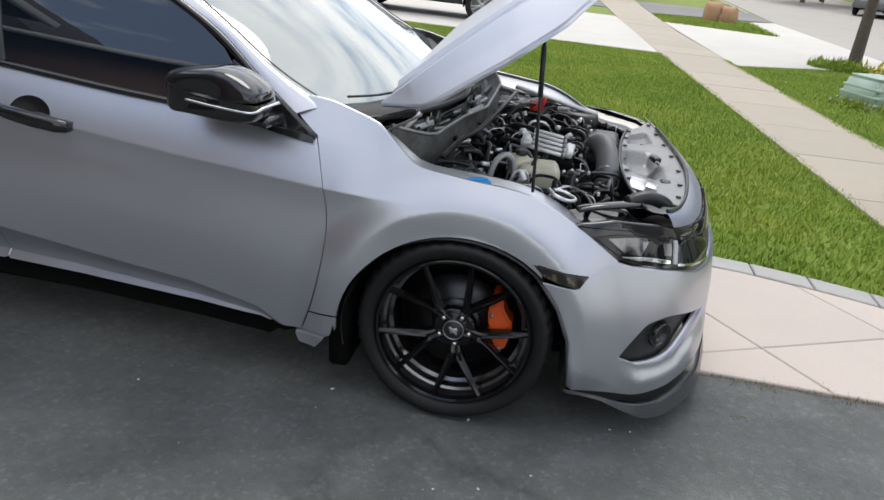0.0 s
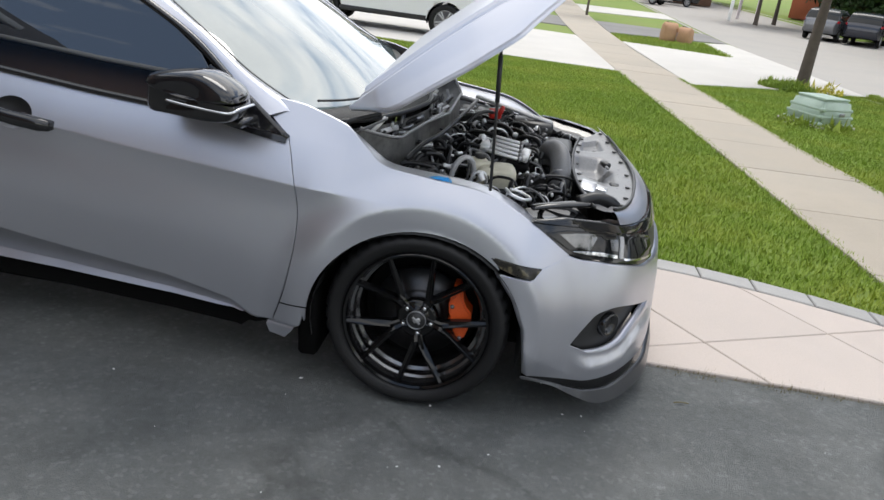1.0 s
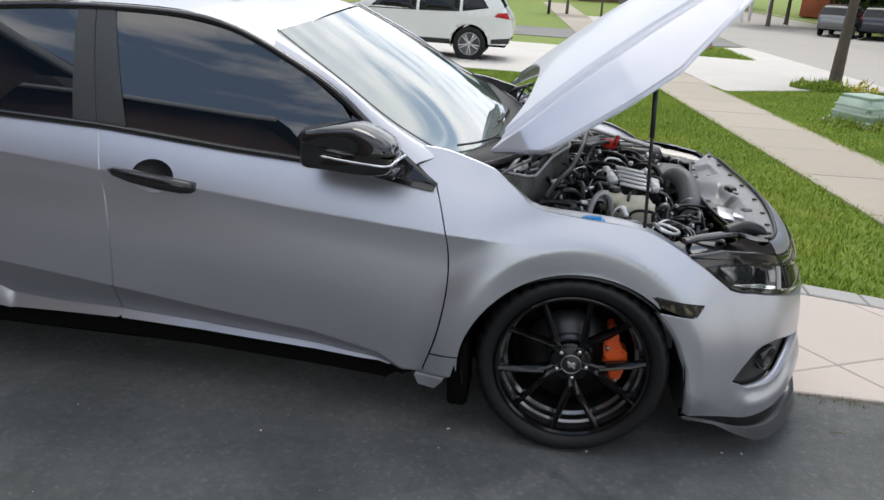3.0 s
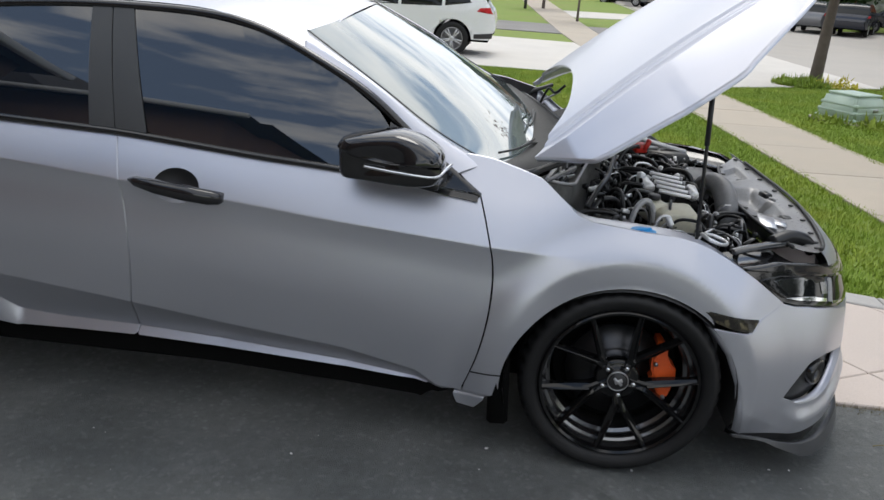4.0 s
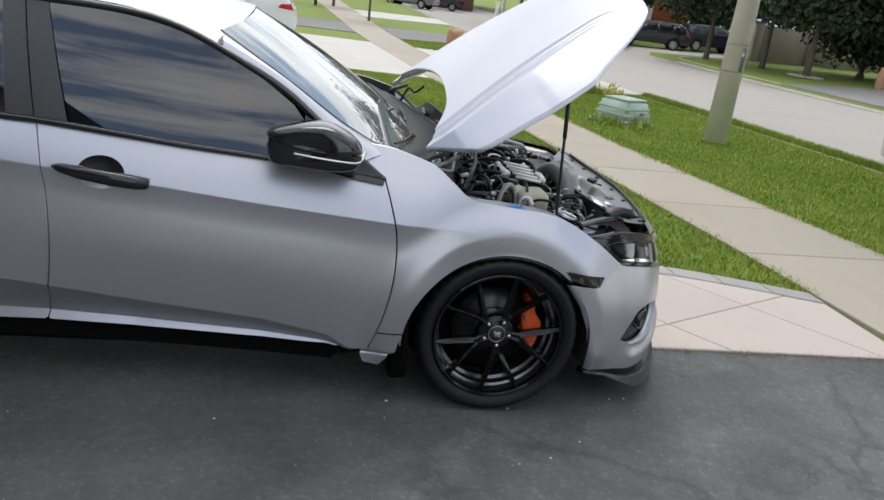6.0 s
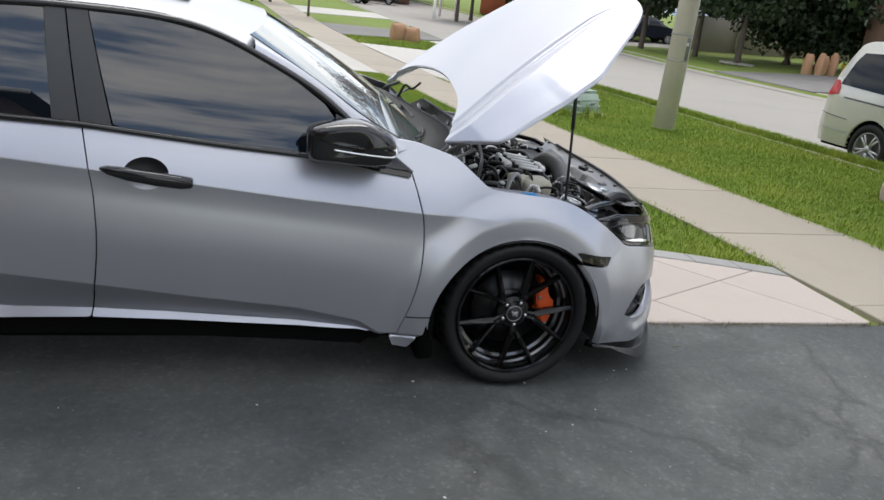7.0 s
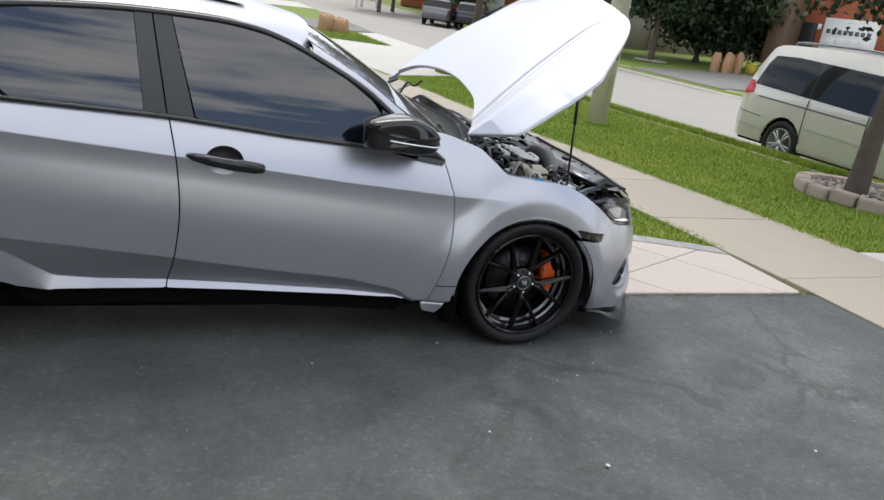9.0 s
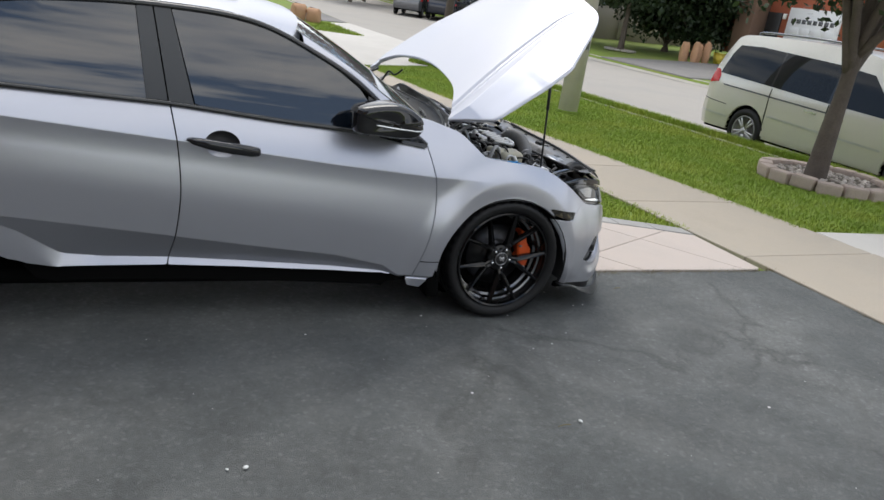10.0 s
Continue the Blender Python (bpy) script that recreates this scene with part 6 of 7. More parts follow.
# ---- parked vehicles ----
def simple_wheel(r, parent, x, y, right, spokes=5):
    at = pose(x, y, r) if right else pose(x, y, r, 0, 0, 180)
    t = part("wheel", lathe([(r * 0.66, 0.03), (r * 0.70, 0.006), (r * 0.80, -0.004), (r * 0.94, 0.004), (r, 0.03), (r, 0.18), (r * 0.9, 0.21)], 40), RUBBER, parent, "black tyre on an alloy wheel", at=at)
    rim = lathe([(r * 0.655, 0.035), (r * 0.67, 0.008), (r * 0.63, 0.006), (r * 0.60, 0.03), (r * 0.58, 0.09), (0.0, 0.10)], 40)
    ob = part("rim", rim, STEEL, t)
    for i in range(spokes):
        a = 360 * i / spokes + 18
        for d in (-9, 9):
            part("spoke", box(r * 0.50, 0.02, r * 0.085, (r * 0.36, 0.018, 0), 0.006), ALLOY, t, at=pose(0, 0, 0, 0, a + d, 0))
    part("hub", lathe([(0, 0.004), (r * 0.13, 0.004), (r * 0.16, 0.02), (r * 0.16, 0.05)], 20), ALLOY, t)
    return t


def vehicle(name, label, at, turn, paint, outline, belt_z, width, wheels, wheel_r, windows, screens, extras=(), roof_in=0.20, group="", taller=1.0):
    """outline: (x, z) round the side from the lower rear over the roof to the lower front. screens: spans of the outline (by
    index) that are glass."""
    top = thing(name, label, "car", at, turn, group)
    raised = lambda loop: [(x, z if z < 0.9 else 0.9 + (z - 0.9) * taller) for x, z in loop]
    outline, windows, extras = raised(outline), [raised(w) for w in windows], [(n, raised(p), m, lab) for n, p, m, lab in extras]
    half = width / 2
    x0, x1 = min(p[0] for p in outline), max(p[0] for p in outline)
    z1 = max(p[1] for p in outline)

    def wide(x, z):
        w = half - 0.02
        if z > belt_z:
            w -= roof_in * (z - belt_z) / (z1 - belt_z) + 0.05 * ((z - belt_z) / (z1 - belt_z)) ** 4
        else:
            w -= 0.05 * ((belt_z - 0.12 - z) / belt_z) ** 2
        end = min(x - x0, x1 - x)
        return w - 0.16 * max(0.0, 1 - end / 0.45) ** 2

    low = outline[0][1]
    bottom = [outline[-1]]
    for wx in sorted(wheels, reverse=True):
        R = wheel_r * 1.14
        bottom += [(wx + R * math.cos(a), max(wheel_r + R * math.sin(a), low)) for a in np.linspace(-0.25, math.pi + 0.25, 18)]
    loop = list(outline) + bottom[1:]
    me = panel(loop, lambda u, v: (u, -wide(u, v), v), 0.12, (0, 0.05, 0), (), (0, -1, 0), "body_side", paint)
    part("body_side", me, None, top)
    part("body_side", mirrored(me, 0), None, top)
    shell, panes = bmesh.new(), [bmesh.new() for _ in screens]
    for i in range(len(outline) - 1):
        a, b = outline[i], outline[i + 1]
        target = next((g for g, (s, e) in zip(panes, screens) if s <= i < e), shell)
        rows = []
        for x, z in (a, b):
            w = wide(x, z)
            rows.append([target.verts.new((x, w * t, z + (0.025 * (1 - t * t) if z > belt_z else 0))) for t in np.linspace(-1, 1, 9)])
        for j in range(8):
            target.faces.new((rows[0][j], rows[0][j + 1], rows[1][j + 1], rows[1][j]))
    for bm in (shell, *panes):
        bmesh.ops.remove_doubles(bm, verts=bm.verts[:], dist=1e-4)
    part("body_shell", sharp(finish("body_shell", shell, paint), 40), None, top)
    for g in panes:
        part("screen", finish("screen", g, CAR_GLASS), None, top, "dark glass")
    part("underbody", box(x1 - x0 - 0.3, width - 0.35, 0.25, ((x0 + x1) / 2, 0, low + 0.07)), DEEP_BLACK, top)
    for w in windows:
        wm = panel(w, lambda u, v: (u, -wide(u, v) - 0.006, v), 0.2, (0, 0.02, 0), (), (0, -1, 0), "side_window", CAR_GLASS)
        part("side_window", wm, None, top, "dark side window")
        part("side_window", mirrored(wm, 0), None, top, "dark side window")
    for nm, poly, mat, lab in extras:
        em = panel(poly, lambda u, v: (u, -wide(u, v) - 0.008, v), 0.1, (0, 0.03, 0), (), (0, -1, 0), nm, mat)
        part(nm, em, None, top, lab)
        part(nm, mirrored(em, 0), None, top, lab)
    for wx in wheels:
        for right in (True, False):
            y = -(half - 0.035) if right else half - 0.035
            simple_wheel(wheel_r, top, wx, y, right)
            hr = wheel_r * 1.14
            arc = sheet([float(a) for a in np.linspace(-0.2, math.pi + 0.2, 16)], [0.0, 1.0], lambda a, v: (wx + hr * math.cos(a), (y + 0.02 + 0.30 * v) if right else (y - 0.02 - 0.30 * v), wheel_r + hr * math.sin(a)), "arch_liner", DEEP_BLACK)
            part("arch_liner", arc, None, top)
    return top


VAN_LINE = spline([(-2.46, 0.32), (-2.55, 0.50), (-2.56, 0.66), (-2.49, 0.74), (-2.46, 0.98), (-2.36, 1.25), (-2.19, 1.58), (-2.10, 1.69), (-1.80, 1.735), (-0.6, 1.755), (0.25, 1.72), (0.72, 1.63), (1.20, 1.33), (1.62, 1.08), (2.20, 0.98), (2.46, 0.82), (2.55, 0.55), (2.48, 0.28)], 3)
van = vehicle("minivan", "champagne beige minivan parked at the kerb", (8.50, 4.87, ground_z(8.4, 4.7) - ROAD_DROP - 0.05), -90, BEIGE_PAINT, VAN_LINE, 1.02, 1.96, (-1.37, 1.58), 0.362,
              [[(-2.20, 1.15), (-1.03, 1.10), (-1.03, 1.57), (-1.55, 1.59), (-2.02, 1.57), (-2.10, 1.45)], [(-1.015, 1.10), (0.08, 1.05), (0.08, 1.53), (-1.015, 1.57)], [(0.14, 1.05), (1.10, 1.02), (1.14, 1.08), (0.60, 1.48), (0.14, 1.52)]],
              [(14, 20), (33, 40)],
              [("tail_lamp", [(-2.44, 0.98), (-2.16, 1.02), (-2.16, 1.10), (-2.24, 1.19), (-2.37, 1.20)], RED_LENS, "red tail lamp"),
               ("door_rail", [(-2.02, 0.985), (0.1, 0.925), (0.1, 0.945), (-2.02, 1.005)], GREY_PAINT, "grey sliding door rail"),
               ("lamp_top", [(-2.345, 1.205), (-2.235, 1.195), (-2.19, 1.155), (-2.19, 1.185), (-2.225, 1.225), (-2.325, 1.235)], WHITE_MARK, "clear top of the tail lamp"),
               ("pillar_trim", [(-1.034, 1.10), (-1.010, 1.10), (-1.010, 1.572), (-1.034, 1.572)], GLOSS_BLACK, "black trim between the windows"),
               ("pillar_trim", [(0.075, 1.05), (0.145, 1.05), (0.145, 1.525), (0.075, 1.53)], GLOSS_BLACK, "black trim between the windows"),
               ("door_seam", [(-1.002, 0.42), (-0.990, 0.42), (-0.990, 1.08), (-1.002, 1.08)], SATIN_BLACK, "dark sliding door gap"),
               ("door_seam", [(0.104, 0.38), (0.116, 0.38), (0.116, 1.04), (0.104, 1.04)], SATIN_BLACK, "dark front door gap"),
               ("bumper_seam", [(-2.50, 0.735), (-1.86, 0.700), (-1.86, 0.712), (-2.50, 0.748)], GREY_PAINT, "thin gap above the rear bumper"),
               ("bumper_strip", [(-2.54, 0.52), (-1.80, 0.50), (-1.80, 0.53), (-2.54, 0.555)], ALLOY, "pale strip on the rear bumper"),
               ("side_moulding", [(-0.97, 0.665), (1.1, 0.605), (1.1, 0.635), (-0.97, 0.695)], ALLOY, "pale side moulding"),
               ("sill_moulding", [(-0.98, 0.36), (1.05, 0.33), (1.05, 0.40), (-0.98, 0.44)], BEIGE_PAINT, "beige sill moulding"),
               ("door_handle", [(-0.28, 0.885), (-0.06, 0.875), (-0.06, 0.91), (-0.28, 0.92)], CHROME, "bright door handle"),
               ("door_handle", [(0.20, 0.875), (0.42, 0.865), (0.42, 0.90), (0.20, 0.91)], CHROME, "bright door handle")], taller=1.13)
for s in (-1, 1):
    rail = tube([(-1.75, s * 0.70, 1.83), (-1.68, s * 0.70, 1.90), (-0.5, s * 0.70, 1.92), (0.2, s * 0.68, 1.89), (0.3, s * 0.68, 1.82)], 0.018, 6)
    part("roof_rail", rail, GREY_PAINT, van, "grey roof rail")

SUV_LINE = spline([(-2.28, 0.40), (-2.40, 0.58), (-2.42, 0.78), (-2.36, 1.02), (-2.28, 1.12), (-2.05, 1.45), (-1.85, 1.60), (-1.4, 1.675), (-0.4, 1.70), (0.25, 1.66), (0.62, 1.52), (1.15, 1.16), (1.70, 1.06), (2.2, 0.92), (2.40, 0.70), (2.42, 0.45), (2.30, 0.34)], 3)
SUV_GLASS = [[(-1.85, 1.20), (-1.25, 1.10), (-1.25, 1.52), (-1.60, 1.52)], [(-1.18, 1.09), (-0.25, 1.06), (-0.25, 1.56), (-1.18, 1.55)], [(-0.18, 1.06), (0.95, 1.05), (0.45, 1.46), (-0.18, 1.55)]]
SUV_TRIM = [("sill_trim", [(-1.0, 0.36), (1.05, 0.36), (1.05, 0.47), (-1.0, 0.47)], SATIN_BLACK, "black sill cladding"),
            ("tail_lamp", [(-2.35, 0.98), (-1.98, 1.02), (-2.06, 1.10), (-2.28, 1.12)], RED_LENS, "red tail lamp"),
            ("bumper_trim", [(-2.36, 0.44), (-1.95, 0.42), (-1.95, 0.52), (-2.38, 0.56)], SATIN_BLACK, "black bumper trim")]
white_suv = vehicle("suv_car", "white suv on the neighbouring concrete driveway", (-3.40, 16.86, ground_z(-3.4, 16.9) + 0.004), 180, WHITE_PAINT, SUV_LINE, 1.08, 1.94, (-1.45, 1.45), 0.385, SUV_GLASS, [(13, 18), (30, 36)], SUV_TRIM)
for x, y, turn, paint, lab in ((16.4, 45.6, 60, GREY_PAINT, "grey suv parked at the far corner"), (18.2, 44.6, 62, NAVY_PAINT, "dark suv parked at the far corner"),
                               (21.4, 46.2, 160, BLACK_PAINT, "black car parked on the side street"), (25.5, 46.0, 0, NAVY_PAINT, "dark car parked on the side street"),
                               (8.0, 66.0, 150, GREY_PAINT, "grey suv in front of a distant house"), (11.0, 70.0, 170, BLACK_PAINT, "black car in front of a distant house")):
    vehicle("parked_car", lab, (x, y, ground_z(x, y) - (ROAD_DROP if on_road(x, y) else 0.02)), turn, paint, SUV_LINE[::2] + [SUV_LINE[-1]], 1.08, 1.90, (-1.40, 1.42), 0.36, SUV_GLASS, [(6, 9), (15, 18)], SUV_TRIM[1:2], group="cars parked far off")


# ---- trees ----
def tree(name, label, at, height, trunk_r, crown_r, crown_base, leaf, count, size, seed, lean=(0, 0), fork=None):
    rnd = random.Random(seed)
    rng = np.random.default_rng(seed)
    x, y = at
    top = thing(name, label, "tree", (x, y, ground_z(x, y) - 0.03))
    h0 = fork or crown_base * 1.05
    trunk = tube([(0, 0, -0.1), (0.01, 0, 0.12), (lean[0] * 0.4, lean[1] * 0.4, h0 * 0.5), (lean[0], lean[1], h0), (lean[0] * 1.2, lean[1] * 1.2, height * 0.75)], trunk_r * 1.12, 12, 5, taper=trunk_r * 0.35)
    part("trunk", trunk, BARK, top, "grey-brown trunk")
    tips = []
    for i in range(9):
        a = 2 * math.pi * i / 9 + rnd.uniform(-0.3, 0.3)
        z0 = h0 * rnd.uniform(0.95, 1.25)
        z2 = crown_base + (height - crown_base) * rnd.uniform(0.25, 0.85)
        r = crown_r * rnd.uniform(0.55, 0.95)
        mid = (lean[0] + 0.4 * r * math.cos(a), lean[1] + 0.4 * r * math.sin(a), z0 + 0.45 * (z2 - z0))
        end = (lean[0] + r * math.cos(a), lean[1] + r * math.sin(a), z2)
        part("limb", tube([(lean[0], lean[1], z0 - 0.1), mid, end], trunk_r * 0.45, 6, 5, taper=trunk_r * 0.08), BARK, top)
        tips += [mid, end]
    centres = []
    for k in range(46):
        d = rng.normal(size=3)
        d /= np.linalg.norm(d)
        f = rng.uniform(0.35, 1.0) ** 0.6
        mid_z, half_z = (crown_base + height) / 2, (height - crown_base) / 2
        centres.append((lean[0] + d[0] * crown_r * f, lean[1] + d[1] * crown_r * f, mid_z + d[2] * half_z * f))
    centres = np.array(centres + tips)
    pick = rng.integers(0, len(centres), count)
    pts = centres[pick] + rng.normal(0, crown_r * 0.17, (count, 3)) * (1, 1, 0.75)
    pts = pts[pts[:, 2] > crown_base - 0.35 * rng.random(count)]
    n = len(pts)
    d = rng.normal(size=(n, 3))
    d[:, 2] -= 0.5
    d /= np.linalg.norm(d, axis=1)[:, None]
    e = np.cross(d, rng.normal(size=(n, 3)))
    e /= np.linalg.norm(e, axis=1)[:, None]
    s = size * rng.uniform(0.6, 1.3, n)[:, None]
    quad = np.stack([pts - d * s * 0.5, pts + e * s * 0.32, pts + d * s * 0.6, pts - e * s * 0.32], 1).reshape(-1, 3)
    me = bpy.data.meshes.new("crown")
    me.from_pydata(quad.tolist(), [], np.arange(4 * n).reshape(-1, 4).tolist())
    me.materials.append(leaf)
    part("crown", me, None, top, "crown of small leaves")
    return top


tree("street_tree", "maroon-leaved street tree on the verge", (5.92, 15.1), 6.5, 0.145, 2.0, 2.35, LEAF_RED, 9000, 0.13, 21, (0.05, 0.0))
tree("street_tree", "street tree in a round stone planter", (6.02, 3.37), 6.0, 0.145, 2.2, 2.05, LEAF, 17000, 0.10, 22, (0.04, -0.01), 1.45)
for x, y, k in ((6.1, -13.5, 32), (21.5, -3.5, 33), (21.2, -17.5, 34), (22.5, 7.5, 35), (24.0, -10.0, 36)):
    tree("street_tree", "leafy street tree beside the road", (x, y), 6.8, 0.15, 2.5, 2.0, LEAF_DARK, 6500, 0.22, k)
tree("street_tree", "leafy tree on the far corner lawn", (22.6, 31.0), 8.0, 0.19, 3.6, 2.3, LEAF_DARK, 12000, 0.26, 23)
tree("street_tree", "leafy tree on the far corner lawn", (22.3, 34.3), 8.0, 0.17, 3.4, 2.3, LEAF_DARK, 10000, 0.26, 24)
tree("street_tree", "leafy tree on the far corner lawn", (20.9, 37.6), 7.0, 0.18, 3.2, 2.2, LEAF_DARK, 10000, 0.26, 25)
tree("young_tree", "slim young street tree on the verge", (2.3, 36.8), 5.5, 0.07, 1.2, 2.3, LEAF, 4000, 0.15, 26)
tree("young_tree", "slim young street tree on the verge", (0.9, 47.5), 5.5, 0.11, 1.6, 2.2, LEAF, 4000, 0.18, 27)
tree("street_tree", "street tree across the road", (13.6, 50.5), 6.0, 0.15, 2.4, 1.9, LEAF_RED, 7000, 0.22, 28)
tree("street_tree", "street tree across the road", (15.8, 54.5), 6.5, 0.16, 2.6, 2.2, LEAF_DARK, 7000, 0.24, 29)
tree("garden_tree", "dense dark garden tree by the wall", (27.6, 31.4), 7.5, 0.22, 2.7, 0.4, LEAF_DARK, 14000, 0.26, 30)
tree("garden_tree", "dense dark garden tree by the wall", (27.0, 33.0), 6.5, 0.22, 3.3, 0.5, LEAF_DARK, 12000, 0.28, 31)
for i, (x, y, h, r) in enumerate(((27.5, 50.5, 8.5, 3.8), (20.5, 53.5, 7.5, 3.4), (34, 49, 9, 4.0), (5.0, 84, 9, 5.0), (-6, 86, 10, 5.0), (16, 88, 10, 5.5), (27, 70, 10, 5), (40, 60, 11, 5.5), (23, 60, 9, 4.0), (50, 48, 11, 5.5))):
    tree("distant_tree", "distant leafy tree by the houses", (x, y), h, 0.2, r, 1.2, LEAF if i % 2 else LEAF_DARK, 6500, 0.42, 40 + i)


def shrub(name, label, at, r, h, leaf, count, size, seed):
    rng = np.random.default_rng(seed)
    x, y = at
    d = rng.normal(size=(count, 3))
    d /= np.linalg.norm(d, axis=1)[:, None]
    p = d * (rng.random(count) ** 0.4)[:, None] * (r, r, h)
    p[:, 2] = np.abs(p[:, 2]) * (0.8 + 0.3 * np.sin(p[:, 0] * 7 / r))
    e = rng.normal(size=(count, 3)) * size
    f = rng.normal(size=(count, 3)) * size
    f[:, 2] = np.abs(f[:, 2]) * 1.6
    tri = np.stack([p - e * 0.3, p + e * 0.3, p + f], 1).reshape(-1, 3) + (x, y, ground_z(x, y) - 0.03)
    me = bpy.data.meshes.new(name)
    me.from_pydata(tri.tolist(), [], np.arange(3 * count).reshape(-1, 3).tolist())
    me.materials.append(leaf)
    return solo(name, me, None, label, "plant", kind="stuff")


shrub("tree_foot_plants", "low green plants at the foot of the tree", (5.55, 14.75), 0.6, 0.15, GRASS, 2600, 0.05, 51)
shrub("flowers", "small yellow flowers at the foot of the tree", (6.25, 14.65), 0.5, 0.22, FLOWER, 260, 0.045, 52)
shrub("box_weeds", "uncut grass round the green box", (4.42, 9.35), 0.55, 0.12, GRASS, 2200, 0.04, 53)
for i, (x, y, r, h) in enumerate(((33.0, 30.5, 2.2, 1.6), (30.5, 29.8, 1.3, 1.2), (27.5, 42.5, 1.5, 1.2))):
    shrub("shrub", "dense green shrub", (x, y), r, h, LEAF, 2500, 0.22, 60 + i)


# ---- street furniture ----
def utility_pole(x, y):
    z = ground_z(x, y) - 0.05
    top = thing("utility_pole", "round pale concrete utility pole", "pole", (x, y, z))
    part("shaft", rod(0.170, 9.0, (0, 0, 0), (0, 0, 0), 28, top=0.105), POLE, top)
    part("base_ring", rod(0.19, 0.06, (0, 0, 0.02), (0, 0, 0), 28, bevel=0.01), SOIL, top, "worn earth at the base")
    plate = box(0.085, 0.012, 0.34, (0.02, -0.160, 1.30), 0.004, (0, 0, -30))
    p = part("number_plate", plate, PLATE, top, "grey plate with small marks")
    part("mark", box(0.035, 0.004, 0.05, (0.018, -0.170, 1.37), 0.001, (0, 0, -30)), WHITE_MARK, p, "pale bar")
    part("tag", box(0.03, 0.012, 0.05, (0.09, -0.128, 1.95), 0.004, (0, 0, -30)), WHITE_MARK, top, "small pale tag")
    for h in (1.12, 1.50):
        part("strap", lathe([(0.166, -0.008), (0.169, -0.006), (0.169, 0.006), (0.166, 0.008)], 28), STEEL, top, at=pose(0, 0, h, 90, 0, 0))
    return top


utility_pole(5.42, 8.12)


def service_box(x, y, turn):
    top = thing("utility_box", "pale green steel utility box on the verge", "utility box", (x, y, ground_z(x, y) - 0.03), turn)
    bm = bmesh.new()
    bmesh.ops.create_cube(bm, size=1.0, matrix=Matrix.Translation((0, 0, 0.22)) @ Matrix.Diagonal((0.70, 0.70, 0.44, 1)))
    for v in bm.verts:
        if v.co.z > 0.24:
            v.co.x *= 0.80
            v.co.y *= 0.80
    bmesh.ops.bevel(bm, geom=bm.edges[:], offset=0.05, segments=4, affect="EDGES")
    part("cover", bm, BOX_GREEN, top)
    for z in (0.09, 0.19, 0.29):
        s = 0.70 * (1 - 0.20 * z / 0.44) + 0.008
        part("rib", box(s, s, 0.05, (0, 0, z), 0.024, segments=3), BOX_GREEN, top)
    part("lid", box(0.50, 0.50, 0.03, (0, 0, 0.432), 0.014, segments=3), BOX_GREEN, top)
    part("plinth", box(0.78, 0.78, 0.08, (0, 0, 0.03), 0.01), KERB, top, "concrete plinth")
    part("latch", box(0.10, 0.02, 0.05, (0.05, -0.345, 0.24), 0.006), STEEL, top)
    return top


service_box(4.45, 9.45, 30)

planter = thing("tree_planter", "round planter of pinkish stone blocks with pale gravel", "planter", (6.27, 3.42, ground_z(6.27, 3.42) - 0.03))
BLOCK = finish("stone_block", box(0.275, 0.17, 0.15, (0, 0, 0), 0.03, segments=2), STONE, False)
for course in range(1):
    for i in range(16):
        a = 360 * (i + 0.5 * course) / 16
        part("stone_block", BLOCK, None, planter, at=pose(0, 0, 0.078 + random.uniform(-0.010, 0.010), 0, 0, a) @ pose(0, -0.72 + random.uniform(-0.02, 0.02), 0, 0, random.uniform(-2, 2), random.uniform(-2, 2)))
part("soil", rod(0.68, 0.095, (0, 0, 0.0), (0, 0, 0), 32), JOINT, planter, "brown soil")
pebbles = bmesh.new()
peb = random.Random(5)
for i in range(190):
    a, r = peb.uniform(0, 2 * math.pi), 0.62 * math.sqrt(peb.random())
    ball(peb.uniform(0.018, 0.04), (r * math.cos(a), r * math.sin(a), 0.098), (1, peb.uniform(0.6, 1), 0.6), 6, bm=pebbles)
tagged(part("gravel", pebbles, GRAVEL, planter, "pale gravel"), kind="stuff")


def paper_bag(x, y, turn, h=0.85, group="paper bags by the road", slim=1.0):
    top = thing("yard_bag", "full brown paper yard waste bag with a rolled top", "bag", (x, y, ground_z(x, y) - 0.02), turn, group)
    bm = bmesh.new()
    rings = []
    for k, (z, w, d) in enumerate(((0.0, 0.19, 0.14), (0.06, 0.21, 0.16), (0.3, 0.22, 0.18), (0.55, 0.22, 0.175), (0.72, 0.215, 0.16), (0.80, 0.20, 0.10), (0.86, 0.185, 0.05))):
        ring = []
        for i in range(16):
            a = 2 * math.pi * i / 16
            c, s = math.cos(a), math.sin(a)
            crumple = 1 + 0.30 * noise.noise((4 * c + x, 4 * s + y, 5 * z))
            ring.append(bm.verts.new((math.copysign(abs(c) ** 0.6, c) * w * slim * crumple * 1.15, math.copysign(abs(s) ** 0.6, s) * d * slim * crumple * 1.35, z * h / 0.85)))
        rings.append(ring)
    for a, b in zip(rings, rings[1:]):
        for i in range(16):
            j = (i + 1) % 16
            bm.faces.new((a[i], a[j], b[j], b[i]))
    bm.faces.new(rings[-1])
    part("sack", bm, PAPER, top)
    part("rolled_top", box(0.34 * slim, 0.05, 0.035, (0, 0, h), 0.012, (0, 7, 0)), BARK, top, "dark twigs at the rolled top")


for x, y, t, h in ((4.68, 26.2, 10, 0.66), (5.22, 26.05, -35, 0.56)):
    paper_bag(x, y, t, h)
